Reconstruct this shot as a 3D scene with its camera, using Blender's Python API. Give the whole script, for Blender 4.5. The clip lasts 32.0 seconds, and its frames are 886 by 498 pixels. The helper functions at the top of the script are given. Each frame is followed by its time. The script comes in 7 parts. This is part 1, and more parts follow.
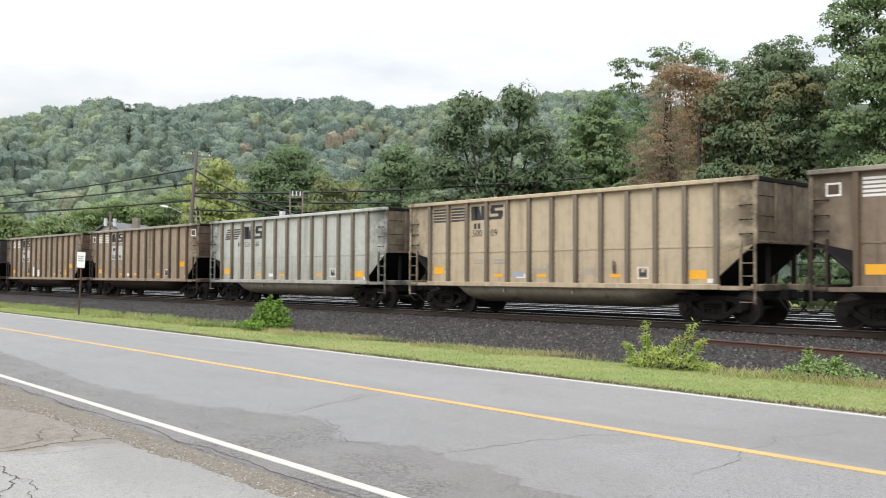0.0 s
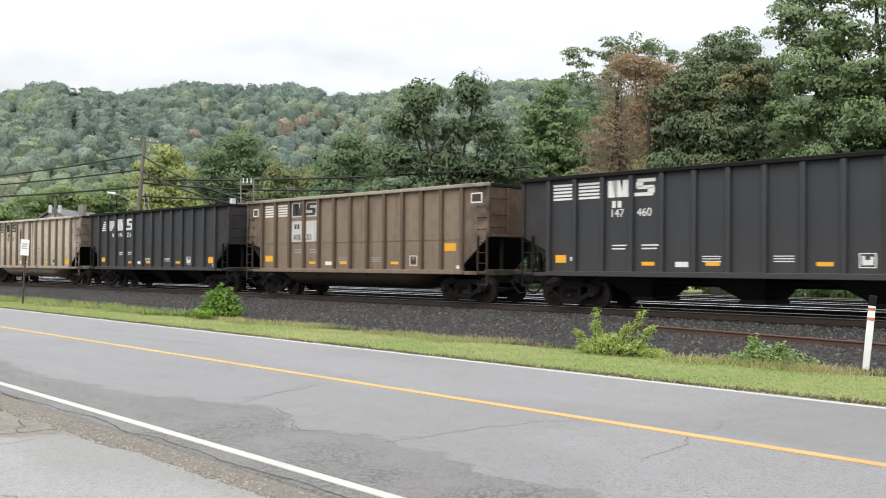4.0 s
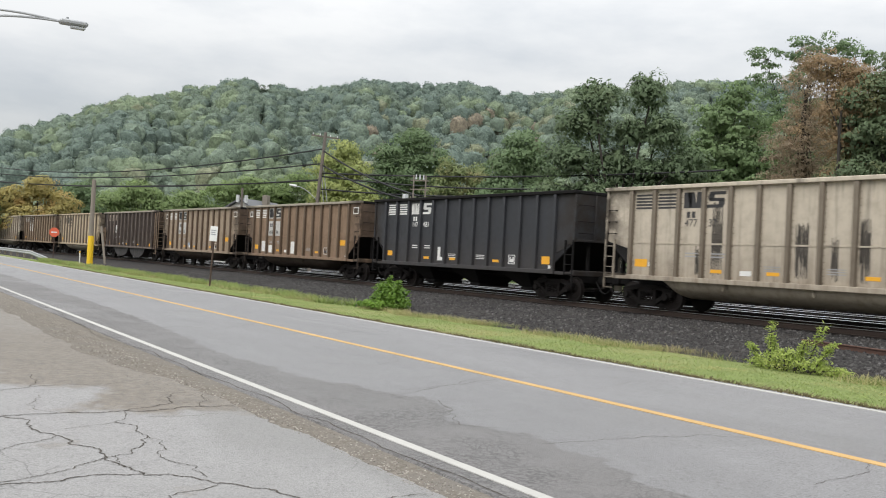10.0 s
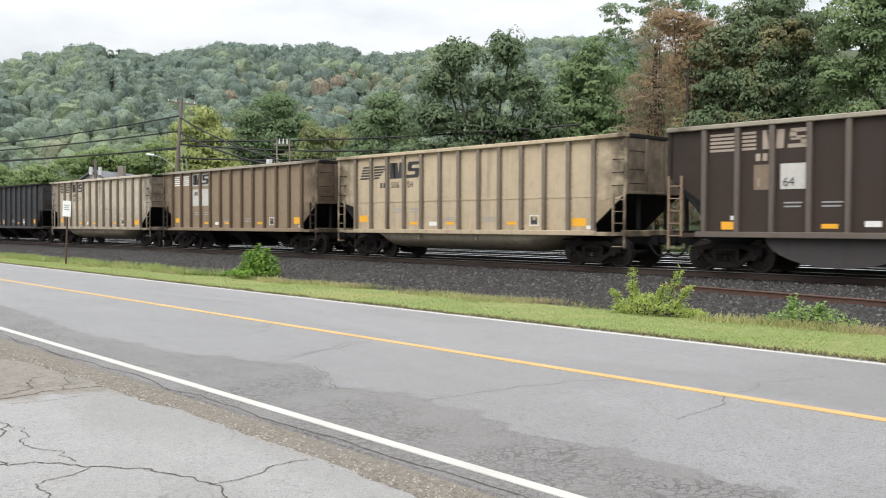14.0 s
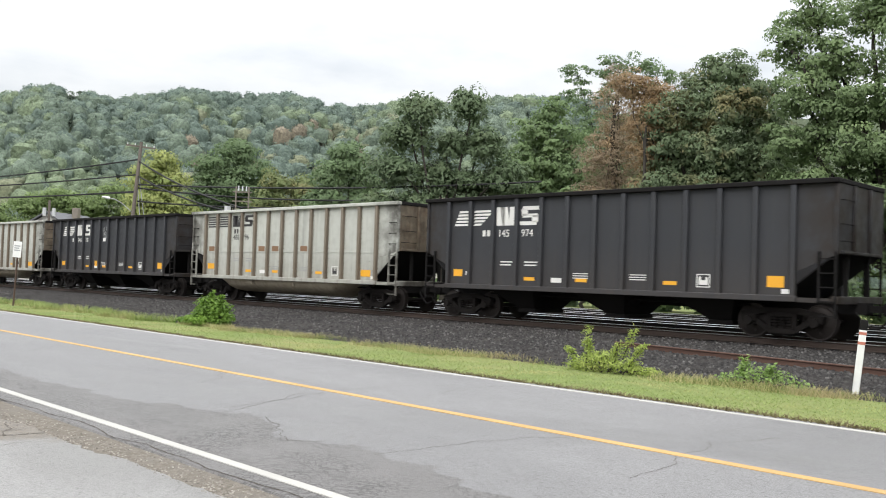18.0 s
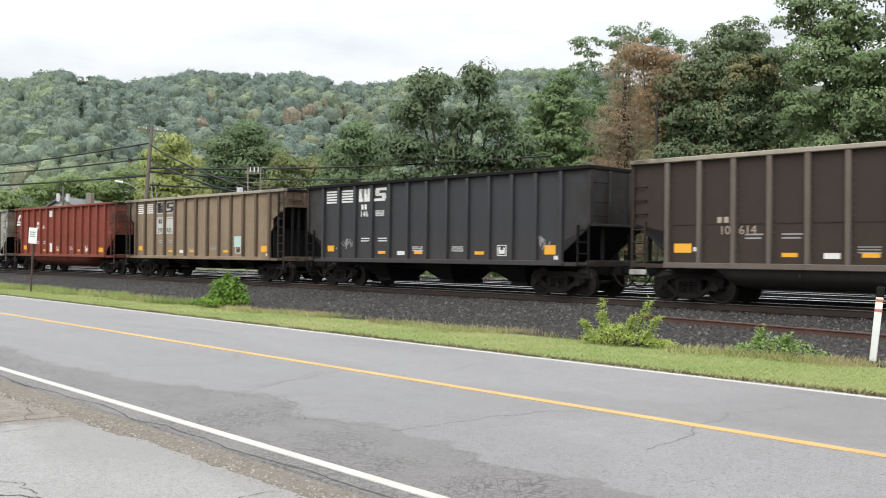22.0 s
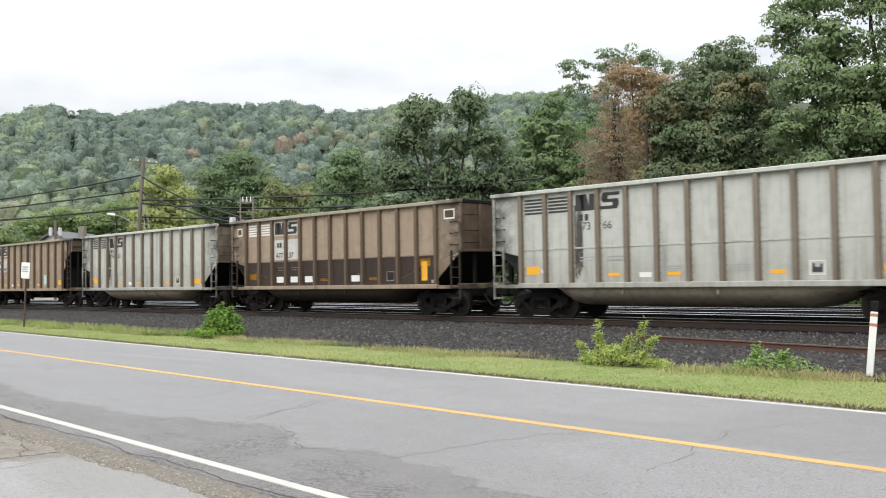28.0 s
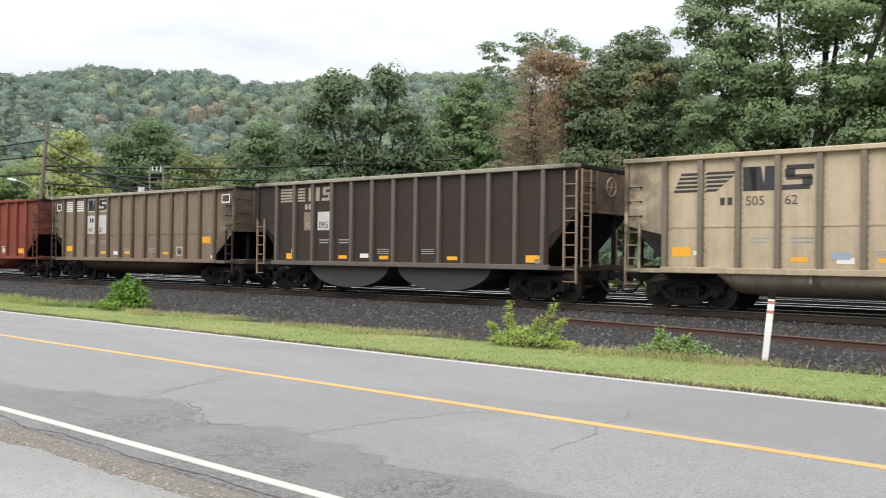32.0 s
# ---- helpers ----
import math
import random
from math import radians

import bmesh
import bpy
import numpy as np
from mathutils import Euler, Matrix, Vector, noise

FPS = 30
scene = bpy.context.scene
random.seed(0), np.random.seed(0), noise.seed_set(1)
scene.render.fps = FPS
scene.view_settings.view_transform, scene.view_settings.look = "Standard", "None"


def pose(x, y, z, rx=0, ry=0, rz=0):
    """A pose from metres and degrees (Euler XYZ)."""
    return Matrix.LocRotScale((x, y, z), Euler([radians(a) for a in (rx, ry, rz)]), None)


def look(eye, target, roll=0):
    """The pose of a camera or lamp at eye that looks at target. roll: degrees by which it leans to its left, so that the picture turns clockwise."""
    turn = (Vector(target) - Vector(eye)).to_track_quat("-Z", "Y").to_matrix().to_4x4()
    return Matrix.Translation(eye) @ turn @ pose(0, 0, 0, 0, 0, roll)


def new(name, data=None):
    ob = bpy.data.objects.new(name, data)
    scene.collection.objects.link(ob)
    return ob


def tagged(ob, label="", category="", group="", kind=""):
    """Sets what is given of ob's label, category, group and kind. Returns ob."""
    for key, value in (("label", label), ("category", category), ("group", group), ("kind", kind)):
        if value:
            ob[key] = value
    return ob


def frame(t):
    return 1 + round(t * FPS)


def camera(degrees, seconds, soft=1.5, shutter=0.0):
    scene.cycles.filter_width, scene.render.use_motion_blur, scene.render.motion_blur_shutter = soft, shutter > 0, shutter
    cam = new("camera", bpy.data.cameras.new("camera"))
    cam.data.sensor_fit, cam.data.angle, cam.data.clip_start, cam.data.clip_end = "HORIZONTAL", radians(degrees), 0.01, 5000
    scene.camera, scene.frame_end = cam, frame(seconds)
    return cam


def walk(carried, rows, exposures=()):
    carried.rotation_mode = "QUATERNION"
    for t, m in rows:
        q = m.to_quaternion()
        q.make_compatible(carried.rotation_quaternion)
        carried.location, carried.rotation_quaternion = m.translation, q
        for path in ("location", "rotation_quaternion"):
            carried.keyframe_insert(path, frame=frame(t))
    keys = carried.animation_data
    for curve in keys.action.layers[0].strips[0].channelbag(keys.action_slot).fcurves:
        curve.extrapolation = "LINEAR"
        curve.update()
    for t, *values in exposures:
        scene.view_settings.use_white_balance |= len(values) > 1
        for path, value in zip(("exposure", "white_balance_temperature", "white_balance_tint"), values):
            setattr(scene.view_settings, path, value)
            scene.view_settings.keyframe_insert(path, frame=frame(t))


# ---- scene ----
cam = camera(52.00, 32.0, soft=1.02, shutter=0.12)
PATH = [
    (0.0, pose(0, 0, 1.6, 91.725, -0.253, 49.442)),
    (0.5, pose(0, 0, 1.6, 92.211, -0.944, 49.697)),
    (1.0, pose(0, 0, 1.6, 89.880, -2.868, 49.938)),
    (1.5, pose(0, 0, 1.6, 88.610, -2.040, 47.573)),
    (2.0, pose(0, 0, 1.6, 89.988, -1.301, 46.911)),
    (2.5, pose(0, 0, 1.6, 90.688, -1.279, 46.864)),
    (3.0, pose(0, 0, 1.6, 90.905, -0.917, 46.720)),
    (3.5, pose(0, 0, 1.6, 90.757, -0.115, 46.508)),
    (5.5, pose(0, 0, 1.6, 92.591, -1.119, 46.239)),
    (6.0, pose(0, 0, 1.6, 92.841, -1.279, 46.703)),
    (6.5, pose(0, 0, 1.6, 92.777, -1.411, 47.600)),
    (7.0, pose(0, 0, 1.6, 92.520, -1.898, 49.651)),
    (7.5, pose(0, 0, 1.6, 92.791, -1.961, 50.647)),
    (8.0, pose(0, 0, 1.6, 93.213, -1.431, 50.756)),
    (8.5, pose(0, 0, 1.6, 92.775, -0.973, 50.890)),
    (9.0, pose(0, 0, 1.6, 91.888, -1.300, 52.959)),
    (9.5, pose(0, 0, 1.6, 90.991, -2.685, 56.469)),
    (10.0, pose(0, 0, 1.6, 90.655, -2.858, 56.945)),
    (10.5, pose(0, 0, 1.6, 89.761, -2.259, 55.417)),
    (11.0, pose(0, 0, 1.6, 89.272, -1.226, 54.212)),
    (11.5, pose(0, 0, 1.6, 89.639, -0.097, 51.762)),
    (12.0, pose(0, 0, 1.6, 90.256, -0.726, 50.071)),
    (12.5, pose(0, 0, 1.6, 90.273, -0.505, 49.219)),
    (13.0, pose(0, 0, 1.6, 90.183, -0.062, 48.178)),
    (13.5, pose(0, 0, 1.6, 89.370, -0.006, 48.030)),
    (14.0, pose(0, 0, 1.6, 88.444, -0.102, 48.694)),
    (14.5, pose(0, 0, 1.6, 88.138, -0.794, 50.317)),
    (16.5, pose(0, 0, 1.6, 89.948, -1.601, 48.700)),
    (17.0, pose(0, 0, 1.6, 91.201, -2.406, 47.903)),
    (17.5, pose(0, 0, 1.6, 91.756, -2.463, 46.808)),
    (18.0, pose(0, 0, 1.6, 91.806, -1.750, 46.021)),
    (18.5, pose(0, 0, 1.6, 92.073, -1.150, 45.043)),
    (19.0, pose(0, 0, 1.6, 92.165, -0.842, 44.227)),
    (19.5, pose(0, 0, 1.6, 92.054, -1.054, 44.580)),
    (20.0, pose(0, 0, 1.6, 91.866, -1.583, 45.741)),
    (20.5, pose(0, 0, 1.6, 91.116, -1.500, 45.514)),
    (21.0, pose(0, 0, 1.6, 90.590, -1.314, 45.269)),
    (21.5, pose(0, 0, 1.6, 90.604, -0.966, 46.482)),
    (22.0, pose(0, 0, 1.6, 90.314, -0.449, 46.868)),
    (22.5, pose(0, 0, 1.6, 90.188, -0.118, 46.784)),
    (23.0, pose(0, 0, 1.6, 90.292, -0.029, 46.599)),
    (23.5, pose(0, 0, 1.6, 90.233, 0.004, 46.214)),
    (24.0, pose(0, 0, 1.6, 90.286, -0.033, 46.691)),
    (24.5, pose(0, 0, 1.6, 90.659, -0.846, 46.854)),
    (25.0, pose(0, 0, 1.6, 90.228, -1.313, 46.068)),
    (25.5, pose(0, 0, 1.6, 89.907, -1.291, 44.988)),
    (27.5, pose(0, 0, 1.6, 92.710, 0.509, 44.953)),
    (28.0, pose(0, 0, 1.6, 91.880, 0.939, 46.506)),
    (28.5, pose(0, 0, 1.6, 91.882, 0.890, 46.749)),
    (29.0, pose(0, 0, 1.6, 92.144, 0.767, 46.564)),
    (29.5, pose(0, 0, 1.6, 92.163, 0.379, 46.869)),
    (30.0, pose(0, 0, 1.6, 91.965, 0.134, 47.096)),
    (30.5, pose(0, 0, 1.6, 91.605, -0.509, 46.212)),
    (31.0, pose(0, 0, 1.6, 91.193, -0.684, 46.435)),
    (31.5, pose(0, 0, 1.6, 90.660, -0.747, 46.413)),
    (32.0, pose(0, 0, 1.6, 90.522, -0.660, 41.079)),
]
walk(cam, PATH, exposures=[(0.0, 1.0), (7.0, 1.0), (8.0, 0.84), (9.0, 0.72), (10.5, 0.72), (11.0, 0.88), (12.0, 1.0), (32.0, 1.0)])


# ---------------------------------------------------------------- light
EYE = 1.6
world = bpy.data.worlds.new("overcast_sky")
scene.world = world
world.use_nodes = True
wn, wl = world.node_tree.nodes, world.node_tree.links
wn.clear()
w_out = wn.new("ShaderNodeOutputWorld")
w_bg = wn.new("ShaderNodeBackground")
w_sky = wn.new("ShaderNodeTexSky")
w_sky.sky_type, w_sky.sun_disc = "NISHITA", False
w_sky.sun_elevation, w_sky.sun_rotation = radians(50), radians(200)
w_co = wn.new("ShaderNodeTexCoord")
w_map = wn.new("ShaderNodeMapping")
w_map.inputs["Scale"].default_value = (2.2, 2.2, 7.0)
w_no = wn.new("ShaderNodeTexNoise")
w_no.inputs["Scale"].default_value, w_no.inputs["Detail"].default_value = 1.7, 7.0
w_no.inputs["Roughness"].default_value = 0.55
w_ramp = wn.new("ShaderNodeValToRGB")
w_ramp.color_ramp.elements[0].position, w_ramp.color_ramp.elements[0].color = 0.36, (2.12, 2.2, 2.28, 1)
w_ramp.color_ramp.elements[1].position, w_ramp.color_ramp.elements[1].color = 0.64, (2.85, 2.85, 2.82, 1)
# an overcast sky is about three times as bright overhead as at the horizon
w_sep = wn.new("ShaderNodeSeparateXYZ")
w_up = wn.new("ShaderNodeMapRange")
w_up.inputs["From Min"].default_value, w_up.inputs["From Max"].default_value = 0.0, 1.0
w_up.inputs["To Min"].default_value, w_up.inputs["To Max"].default_value = 0.79, 4.35
w_mul = wn.new("ShaderNodeVectorMath")
w_mul.operation = "SCALE"
w_mix = wn.new("ShaderNodeMix")
w_mix.data_type = "RGBA"
w_mix.inputs["Factor"].default_value = 0.92
wl.new(w_co.outputs["Generated"], w_map.inputs["Vector"])
wl.new(w_map.outputs["Vector"], w_no.inputs["Vector"])
wl.new(w_no.outputs["Fac"], w_ramp.inputs["Fac"])
wl.new(w_sky.outputs["Color"], w_mix.inputs["A"])
wl.new(w_co.outputs["Generated"], w_sep.inputs[0])
wl.new(w_sep.outputs["Z"], w_up.inputs["Value"])
wl.new(w_ramp.outputs["Color"], w_mul.inputs[0])
wl.new(w_up.outputs["Result"], w_mul.inputs["Scale"])
wl.new(w_mul.outputs[0], w_mix.inputs["B"])
wl.new(w_mix.outputs["Result"], w_bg.inputs["Color"])
w_bg.inputs["Strength"].default_value = 0.127
wl.new(w_bg.outputs["Background"], w_out.inputs["Surface"])

sun = new("sun", bpy.data.lights.new("sun", "SUN"))
sun.data.energy, sun.data.angle, sun.data.color = 0.9, radians(45), (1.0, 0.975, 0.93)
sun.matrix_world = look((10, -40, 60), (-14, 10, 0))


# ---------------------------------------------------------------- materials
def material(name, rough=0.8, metal=0.0):
    m = bpy.data.materials.new(name)
    m.use_nodes = True
    b = m.node_tree.nodes["Principled BSDF"]
    b.inputs["Roughness"].default_value, b.inputs["Metallic"].default_value = rough, metal
    return m, m.node_tree.nodes, m.node_tree.links, b


def coords(n, l, scale=(1, 1, 1), world_space=False):
    mp = n.new("ShaderNodeMapping")
    mp.inputs["Scale"].default_value = scale
    if world_space:
        l.new(n.new("ShaderNodeNewGeometry").outputs["Position"], mp.inputs["Vector"])
    else:
        l.new(n.new("ShaderNodeTexCoord").outputs["Object"], mp.inputs["Vector"])
    return mp.outputs["Vector"]


def noise_tex(n, l, vec, scale, detail=5.0, rough=0.55, distortion=0.0):
    t = n.new("ShaderNodeTexNoise")
    t.inputs["Scale"].default_value, t.inputs["Detail"].default_value = scale, detail
    t.inputs["Roughness"].default_value, t.inputs["Distortion"].default_value = rough, distortion
    l.new(vec, t.inputs["Vector"])
    return t.outputs["Fac"]


def ramp(n, l, fac, stops):
    r = n.new("ShaderNodeValToRGB")
    e = r.color_ramp.elements
    e.remove(e[1])
    e[0].position, e[0].color = stops[0][0], (*stops[0][1][:3], 1)
    for p, c in stops[1:]:
        e.new(p).color = (*c[:3], 1)
    l.new(fac, r.inputs["Fac"])
    return r.outputs["Color"]


def grey(n, l, fac, a, b):
    return ramp(n, l, fac, [(a, (0, 0, 0)), (b, (1, 1, 1))])


def mix(n, l, fac, a, b, mode="MIX"):
    m = n.new("ShaderNodeMix")
    m.data_type, m.blend_type = "RGBA", mode
    for sock, v in (("Factor", fac), ("A", a), ("B", b)):
        s = m.inputs[sock]
        if isinstance(v, (int, float)):
            s.default_value = v
        elif isinstance(v, tuple):
            s.default_value = (*v, 1)
        else:
            l.new(v, s)
    return m.outputs["Result"]


def times(n, l, a, b):
    m = n.new("ShaderNodeMath")
    m.operation = "MULTIPLY"
    for i, v in enumerate((a, b)):
        if isinstance(v, (int, float)):
            m.inputs[i].default_value = v
        else:
            l.new(v, m.inputs[i])
    return m.outputs[0]


def bump(n, l, b, height, strength, dist):
    k = n.new("ShaderNodeBump")
    k.inputs["Strength"].default_value, k.inputs["Distance"].default_value = strength, dist
    l.new(height, k.inputs["Height"])
    l.new(k.outputs["Normal"], b.inputs["Normal"])


def plain(name, col, rough=0.7, metal=0.0, vary=0.25, scale=6.0, gloss=0.5):
    m, n, l, b = material(name, rough, metal)
    b.inputs["Specular IOR Level"].default_value = gloss
    v = coords(n, l)
    big = noise_tex(n, l, v, scale * 0.25)
    fine = noise_tex(n, l, v, scale * 5)
    c = mix(n, l, big, tuple(x * (1 - vary) for x in col), tuple(min(1, x * (1 + vary)) for x in col))
    c = mix(n, l, times(n, l, fine, 0.35), c, tuple(x * 0.6 for x in col))
    l.new(c, b.inputs["Base Color"])
    bump(n, l, b, fine, 0.25, 0.01)
    return m


def paint(name, col, grime=(0.09, 0.065, 0.045), dirt=0.5, streak=0.3, low=0.4, rough=0.6, sooty=0.85):
    """Weathered freight car paint: dust, run-down streaks, dark stains, dirt thrown up from the track."""
    m, n, l, b = material(name, rough)
    obj = coords(n, l)
    info = n.new("ShaderNodeObjectInfo")
    add = n.new("ShaderNodeVectorMath")
    add.operation = "ADD"
    l.new(obj, add.inputs[0])
    rnd = n.new("ShaderNodeCombineXYZ")
    l.new(times(n, l, info.outputs["Random"], 3.0), rnd.inputs[1])
    l.new(rnd.outputs[0], add.inputs[1])
    v = add.outputs[0]
    st = n.new("ShaderNodeMapping")
    st.inputs["Scale"].default_value = (1, 1, 0.07)
    l.new(v, st.inputs["Vector"])
    big = noise_tex(n, l, v, 0.55, 4)
    mid = noise_tex(n, l, v, 3.0, 6, 0.65)
    fine = noise_tex(n, l, v, 38, 4)
    runs = noise_tex(n, l, st.outputs["Vector"], 5.0, 6, 0.7)
    stains = noise_tex(n, l, st.outputs["Vector"], 1.1, 5, 0.6)
    c = mix(n, l, big, tuple(x * 0.84 for x in col), tuple(min(1, x * 1.12) for x in col))
    c = mix(n, l, times(n, l, grey(n, l, mid, 0.45, 0.75), dirt), c, tuple(0.5 * x + 0.5 * g for x, g in zip(col, grime)))
    c = mix(n, l, times(n, l, grey(n, l, runs, 0.5, 0.78), dirt * 0.8), c, grime)
    c = mix(n, l, times(n, l, grey(n, l, stains, 0.60, 0.68), streak), c, (0.02, 0.018, 0.016))
    sep = n.new("ShaderNodeSeparateXYZ")
    l.new(obj, sep.inputs[0])
    base = n.new("ShaderNodeMapRange")
    base.inputs["From Min"].default_value, base.inputs["From Max"].default_value = 2.5, 0.9
    l.new(sep.outputs["Z"], base.inputs["Value"])
    c = mix(n, l, times(n, l, times(n, l, base.outputs["Result"], runs), low), c, (0.11, 0.075, 0.045))
    c = mix(n, l, times(n, l, fine, 0.18), c, tuple(x * 0.5 for x in col))
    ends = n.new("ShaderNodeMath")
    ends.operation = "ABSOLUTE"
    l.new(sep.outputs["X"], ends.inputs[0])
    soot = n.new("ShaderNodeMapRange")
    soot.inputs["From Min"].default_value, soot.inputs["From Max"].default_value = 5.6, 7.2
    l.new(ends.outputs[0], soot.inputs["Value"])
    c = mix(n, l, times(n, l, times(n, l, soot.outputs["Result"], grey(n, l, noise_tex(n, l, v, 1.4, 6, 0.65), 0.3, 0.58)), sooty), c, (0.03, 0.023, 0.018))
    b.inputs["Specular IOR Level"].default_value = 0.22
    l.new(c, b.inputs["Base Color"])
    l.new(ramp(n, l, mid, [(0.3, (rough - 0.1,) * 3), (0.7, (min(1, rough + 0.2),) * 3)]), b.inputs["Roughness"])
    bump(n, l, b, mid, 0.3, 0.02)
    return m


def leaf(name, dark, light, hi=None, rough=0.55, grain=0.5):
    m, n, l, b = material(name, rough)
    geo = n.new("ShaderNodeNewGeometry")
    v = coords(n, l)
    patch = noise_tex(n, l, v, grain, 3)
    bough = grey(n, l, noise_tex(n, l, v, grain * 2.6, 3), 0.36, 0.64)
    c = mix(n, l, mix(n, l, 0.5, geo.outputs["Random Per Island"], bough), dark, light)
    if hi:
        c = mix(n, l, grey(n, l, patch, 0.52, 0.66), c, hi)
    l.new(c, b.inputs["Base Color"])
    b.inputs["Specular IOR Level"].default_value = 0.25
    thin = n.new("ShaderNodeBsdfTranslucent")
    l.new(c, thin.inputs["Color"])
    both = n.new("ShaderNodeMixShader")
    both.inputs["Fac"].default_value = 0.4
    l.new(b.outputs[0], both.inputs[1])
    l.new(thin.outputs[0], both.inputs[2])
    l.new(both.outputs[0], n["Material Output"].inputs["Surface"])
    return m


# ---------------------------------------------------------------- mesh tools
class MB:
    """Collects plain vertices and faces for one mesh."""

    def __init__(self):
        self.v, self.f = [], []

    def add(self, verts, faces):
        o = len(self.v)
        self.v += [tuple(p) for p in verts]
        self.f += [tuple(i + o for i in f) for f in faces]
        return self

    def box(self, x0, x1, y0, y1, z0, z1):
        return self.add([(x, y, z) for x in (x0, x1) for y in (y0, y1) for z in (z0, z1)],
                        [(0, 1, 3, 2), (4, 6, 7, 5), (0, 4, 5, 1), (2, 3, 7, 6), (0, 2, 6, 4), (1, 5, 7, 3)])

    def cbox(self, x0, x1, y0, y1, z0, z1, c):
        """A box with its edges cut by c."""
        prof = [(x0 + c, y0), (x1 - c, y0), (x1, y0 + c), (x1, y1 - c), (x1 - c, y1), (x0 + c, y1), (x0, y1 - c), (x0, y0 + c)]
        inn = [(min(max(x, x0 + c), x1 - c), min(max(y, y0 + c), y1 - c)) for x, y in prof]
        rings = [[(x, y, z0) for x, y in inn], [(x, y, z0 + c) for x, y in prof], [(x, y, z1 - c) for x, y in prof], [(x, y, z1) for x, y in inn]]
        fs = [tuple(reversed(range(8)))]
        for r in range(3):
            fs += [(r * 8 + i, r * 8 + (i + 1) % 8, r * 8 + 8 + (i + 1) % 8, r * 8 + 8 + i) for i in range(8)]
        return self.add([p for r in rings for p in r], fs + [tuple(range(24, 32))])

    def prism(self, poly, y0, y1):
        """A polygon in x and z, given counter-clockwise seen from -y, drawn out from y0 to y1."""
        k = len(poly)
        return self.add([(x, y0, z) for x, z in poly] + [(x, y1, z) for x, z in poly],
                        [tuple(range(k)), tuple(reversed(range(k, 2 * k)))] + [(i, i + k, (i + 1) % k + k, (i + 1) % k) for i in range(k)])

    def tube(self, p0, p1, r0, r1=None, k=10, caps=True):
        p0, p1, r1 = Vector(p0), Vector(p1), r0 if r1 is None else r1
        d = (p1 - p0).normalized()
        a = d.orthogonal().normalized()
        b = d.cross(a)
        ring = [(a * math.cos(2 * math.pi * i / k) + b * math.sin(2 * math.pi * i / k)) for i in range(k)]
        fs = [(i, (i + 1) % k, (i + 1) % k + k, i + k) for i in range(k)]
        if caps:
            fs += [tuple(reversed(range(k))), tuple(range(k, 2 * k))]
        return self.add([p0 + q * r0 for q in ring] + [p1 + q * r1 for q in ring], fs)

    def sweep(self, pts, r, k=6):
        """One pipe along a line of points."""
        o, m = len(self.v), len(pts)
        pts = [Vector(p) for p in pts]
        for i, p in enumerate(pts):
            d = (pts[min(i + 1, m - 1)] - pts[max(i - 1, 0)]).normalized()
            a = d.cross(Vector((0.3, 0.2, 0.93))).normalized()
            b = d.cross(a)
            rr = r[i] if isinstance(r, (list, tuple)) else r
            self.v += [tuple(p + (a * math.cos(2 * math.pi * j / k) + b * math.sin(2 * math.pi * j / k)) * rr) for j in range(k)]
        self.f += [(o + i * k + j, o + i * k + (j + 1) % k, o + i * k + k + (j + 1) % k, o + i * k + k + j) for i in range(m - 1) for j in range(k)]
        self.f += [tuple(o + j for j in reversed(range(k))), tuple(o + (m - 1) * k + j for j in range(k))]
        return self

    def bar(self, p0, p1, w, t):
        """A square bar between two points: w across in the upright plane, t the other way (y)."""
        p0, p1 = Vector(p0), Vector(p1)
        d = (p1 - p0).normalized()
        s = Vector((0, 1, 0)) if abs(d.y) < 0.9 else Vector((1, 0, 0))
        u = d.cross(s).normalized() * w / 2
        s = s * t / 2
        return self.add([p + a * u + b * s for p in (p0, p1) for a, b in ((-1, -1), (1, -1), (1, 1), (-1, 1))],
                        [(0, 1, 2, 3), (7, 6, 5, 4), (0, 4, 5, 1), (1, 5, 6, 2), (2, 6, 7, 3), (3, 7, 4, 0)])

    def mesh(self, name, mat=None, smooth=True):
        me = bpy.data.meshes.new(name)
        me.from_pydata(self.v, [], self.f)
        if mat:
            me.materials.append(mat)
        if smooth:
            me.polygons.foreach_set("use_smooth", [True] * len(me.polygons))
            me.set_sharp_from_angle(angle=radians(38))
        me.update()
        return me


def part(name, mb, mat, parent=None, label=""):
    ob = new(name, mb if isinstance(mb, bpy.types.Mesh) else mb.mesh(name, mat))
    ob.parent = parent
    return tagged(ob, label) if label else ob


def shared(name, me, mat, parent, label="", loc=(0, 0, 0), rz=0.0):
    """An object on a mesh that others use too, with a paint of its own."""
    ob = new(name, me)
    ob.parent = parent
    ob.location, ob.rotation_euler = loc, (0, 0, rz)
    if mat:
        ob.material_slots[0].link = "OBJECT"
        ob.material_slots[0].material = mat
    return tagged(ob, label) if label else ob


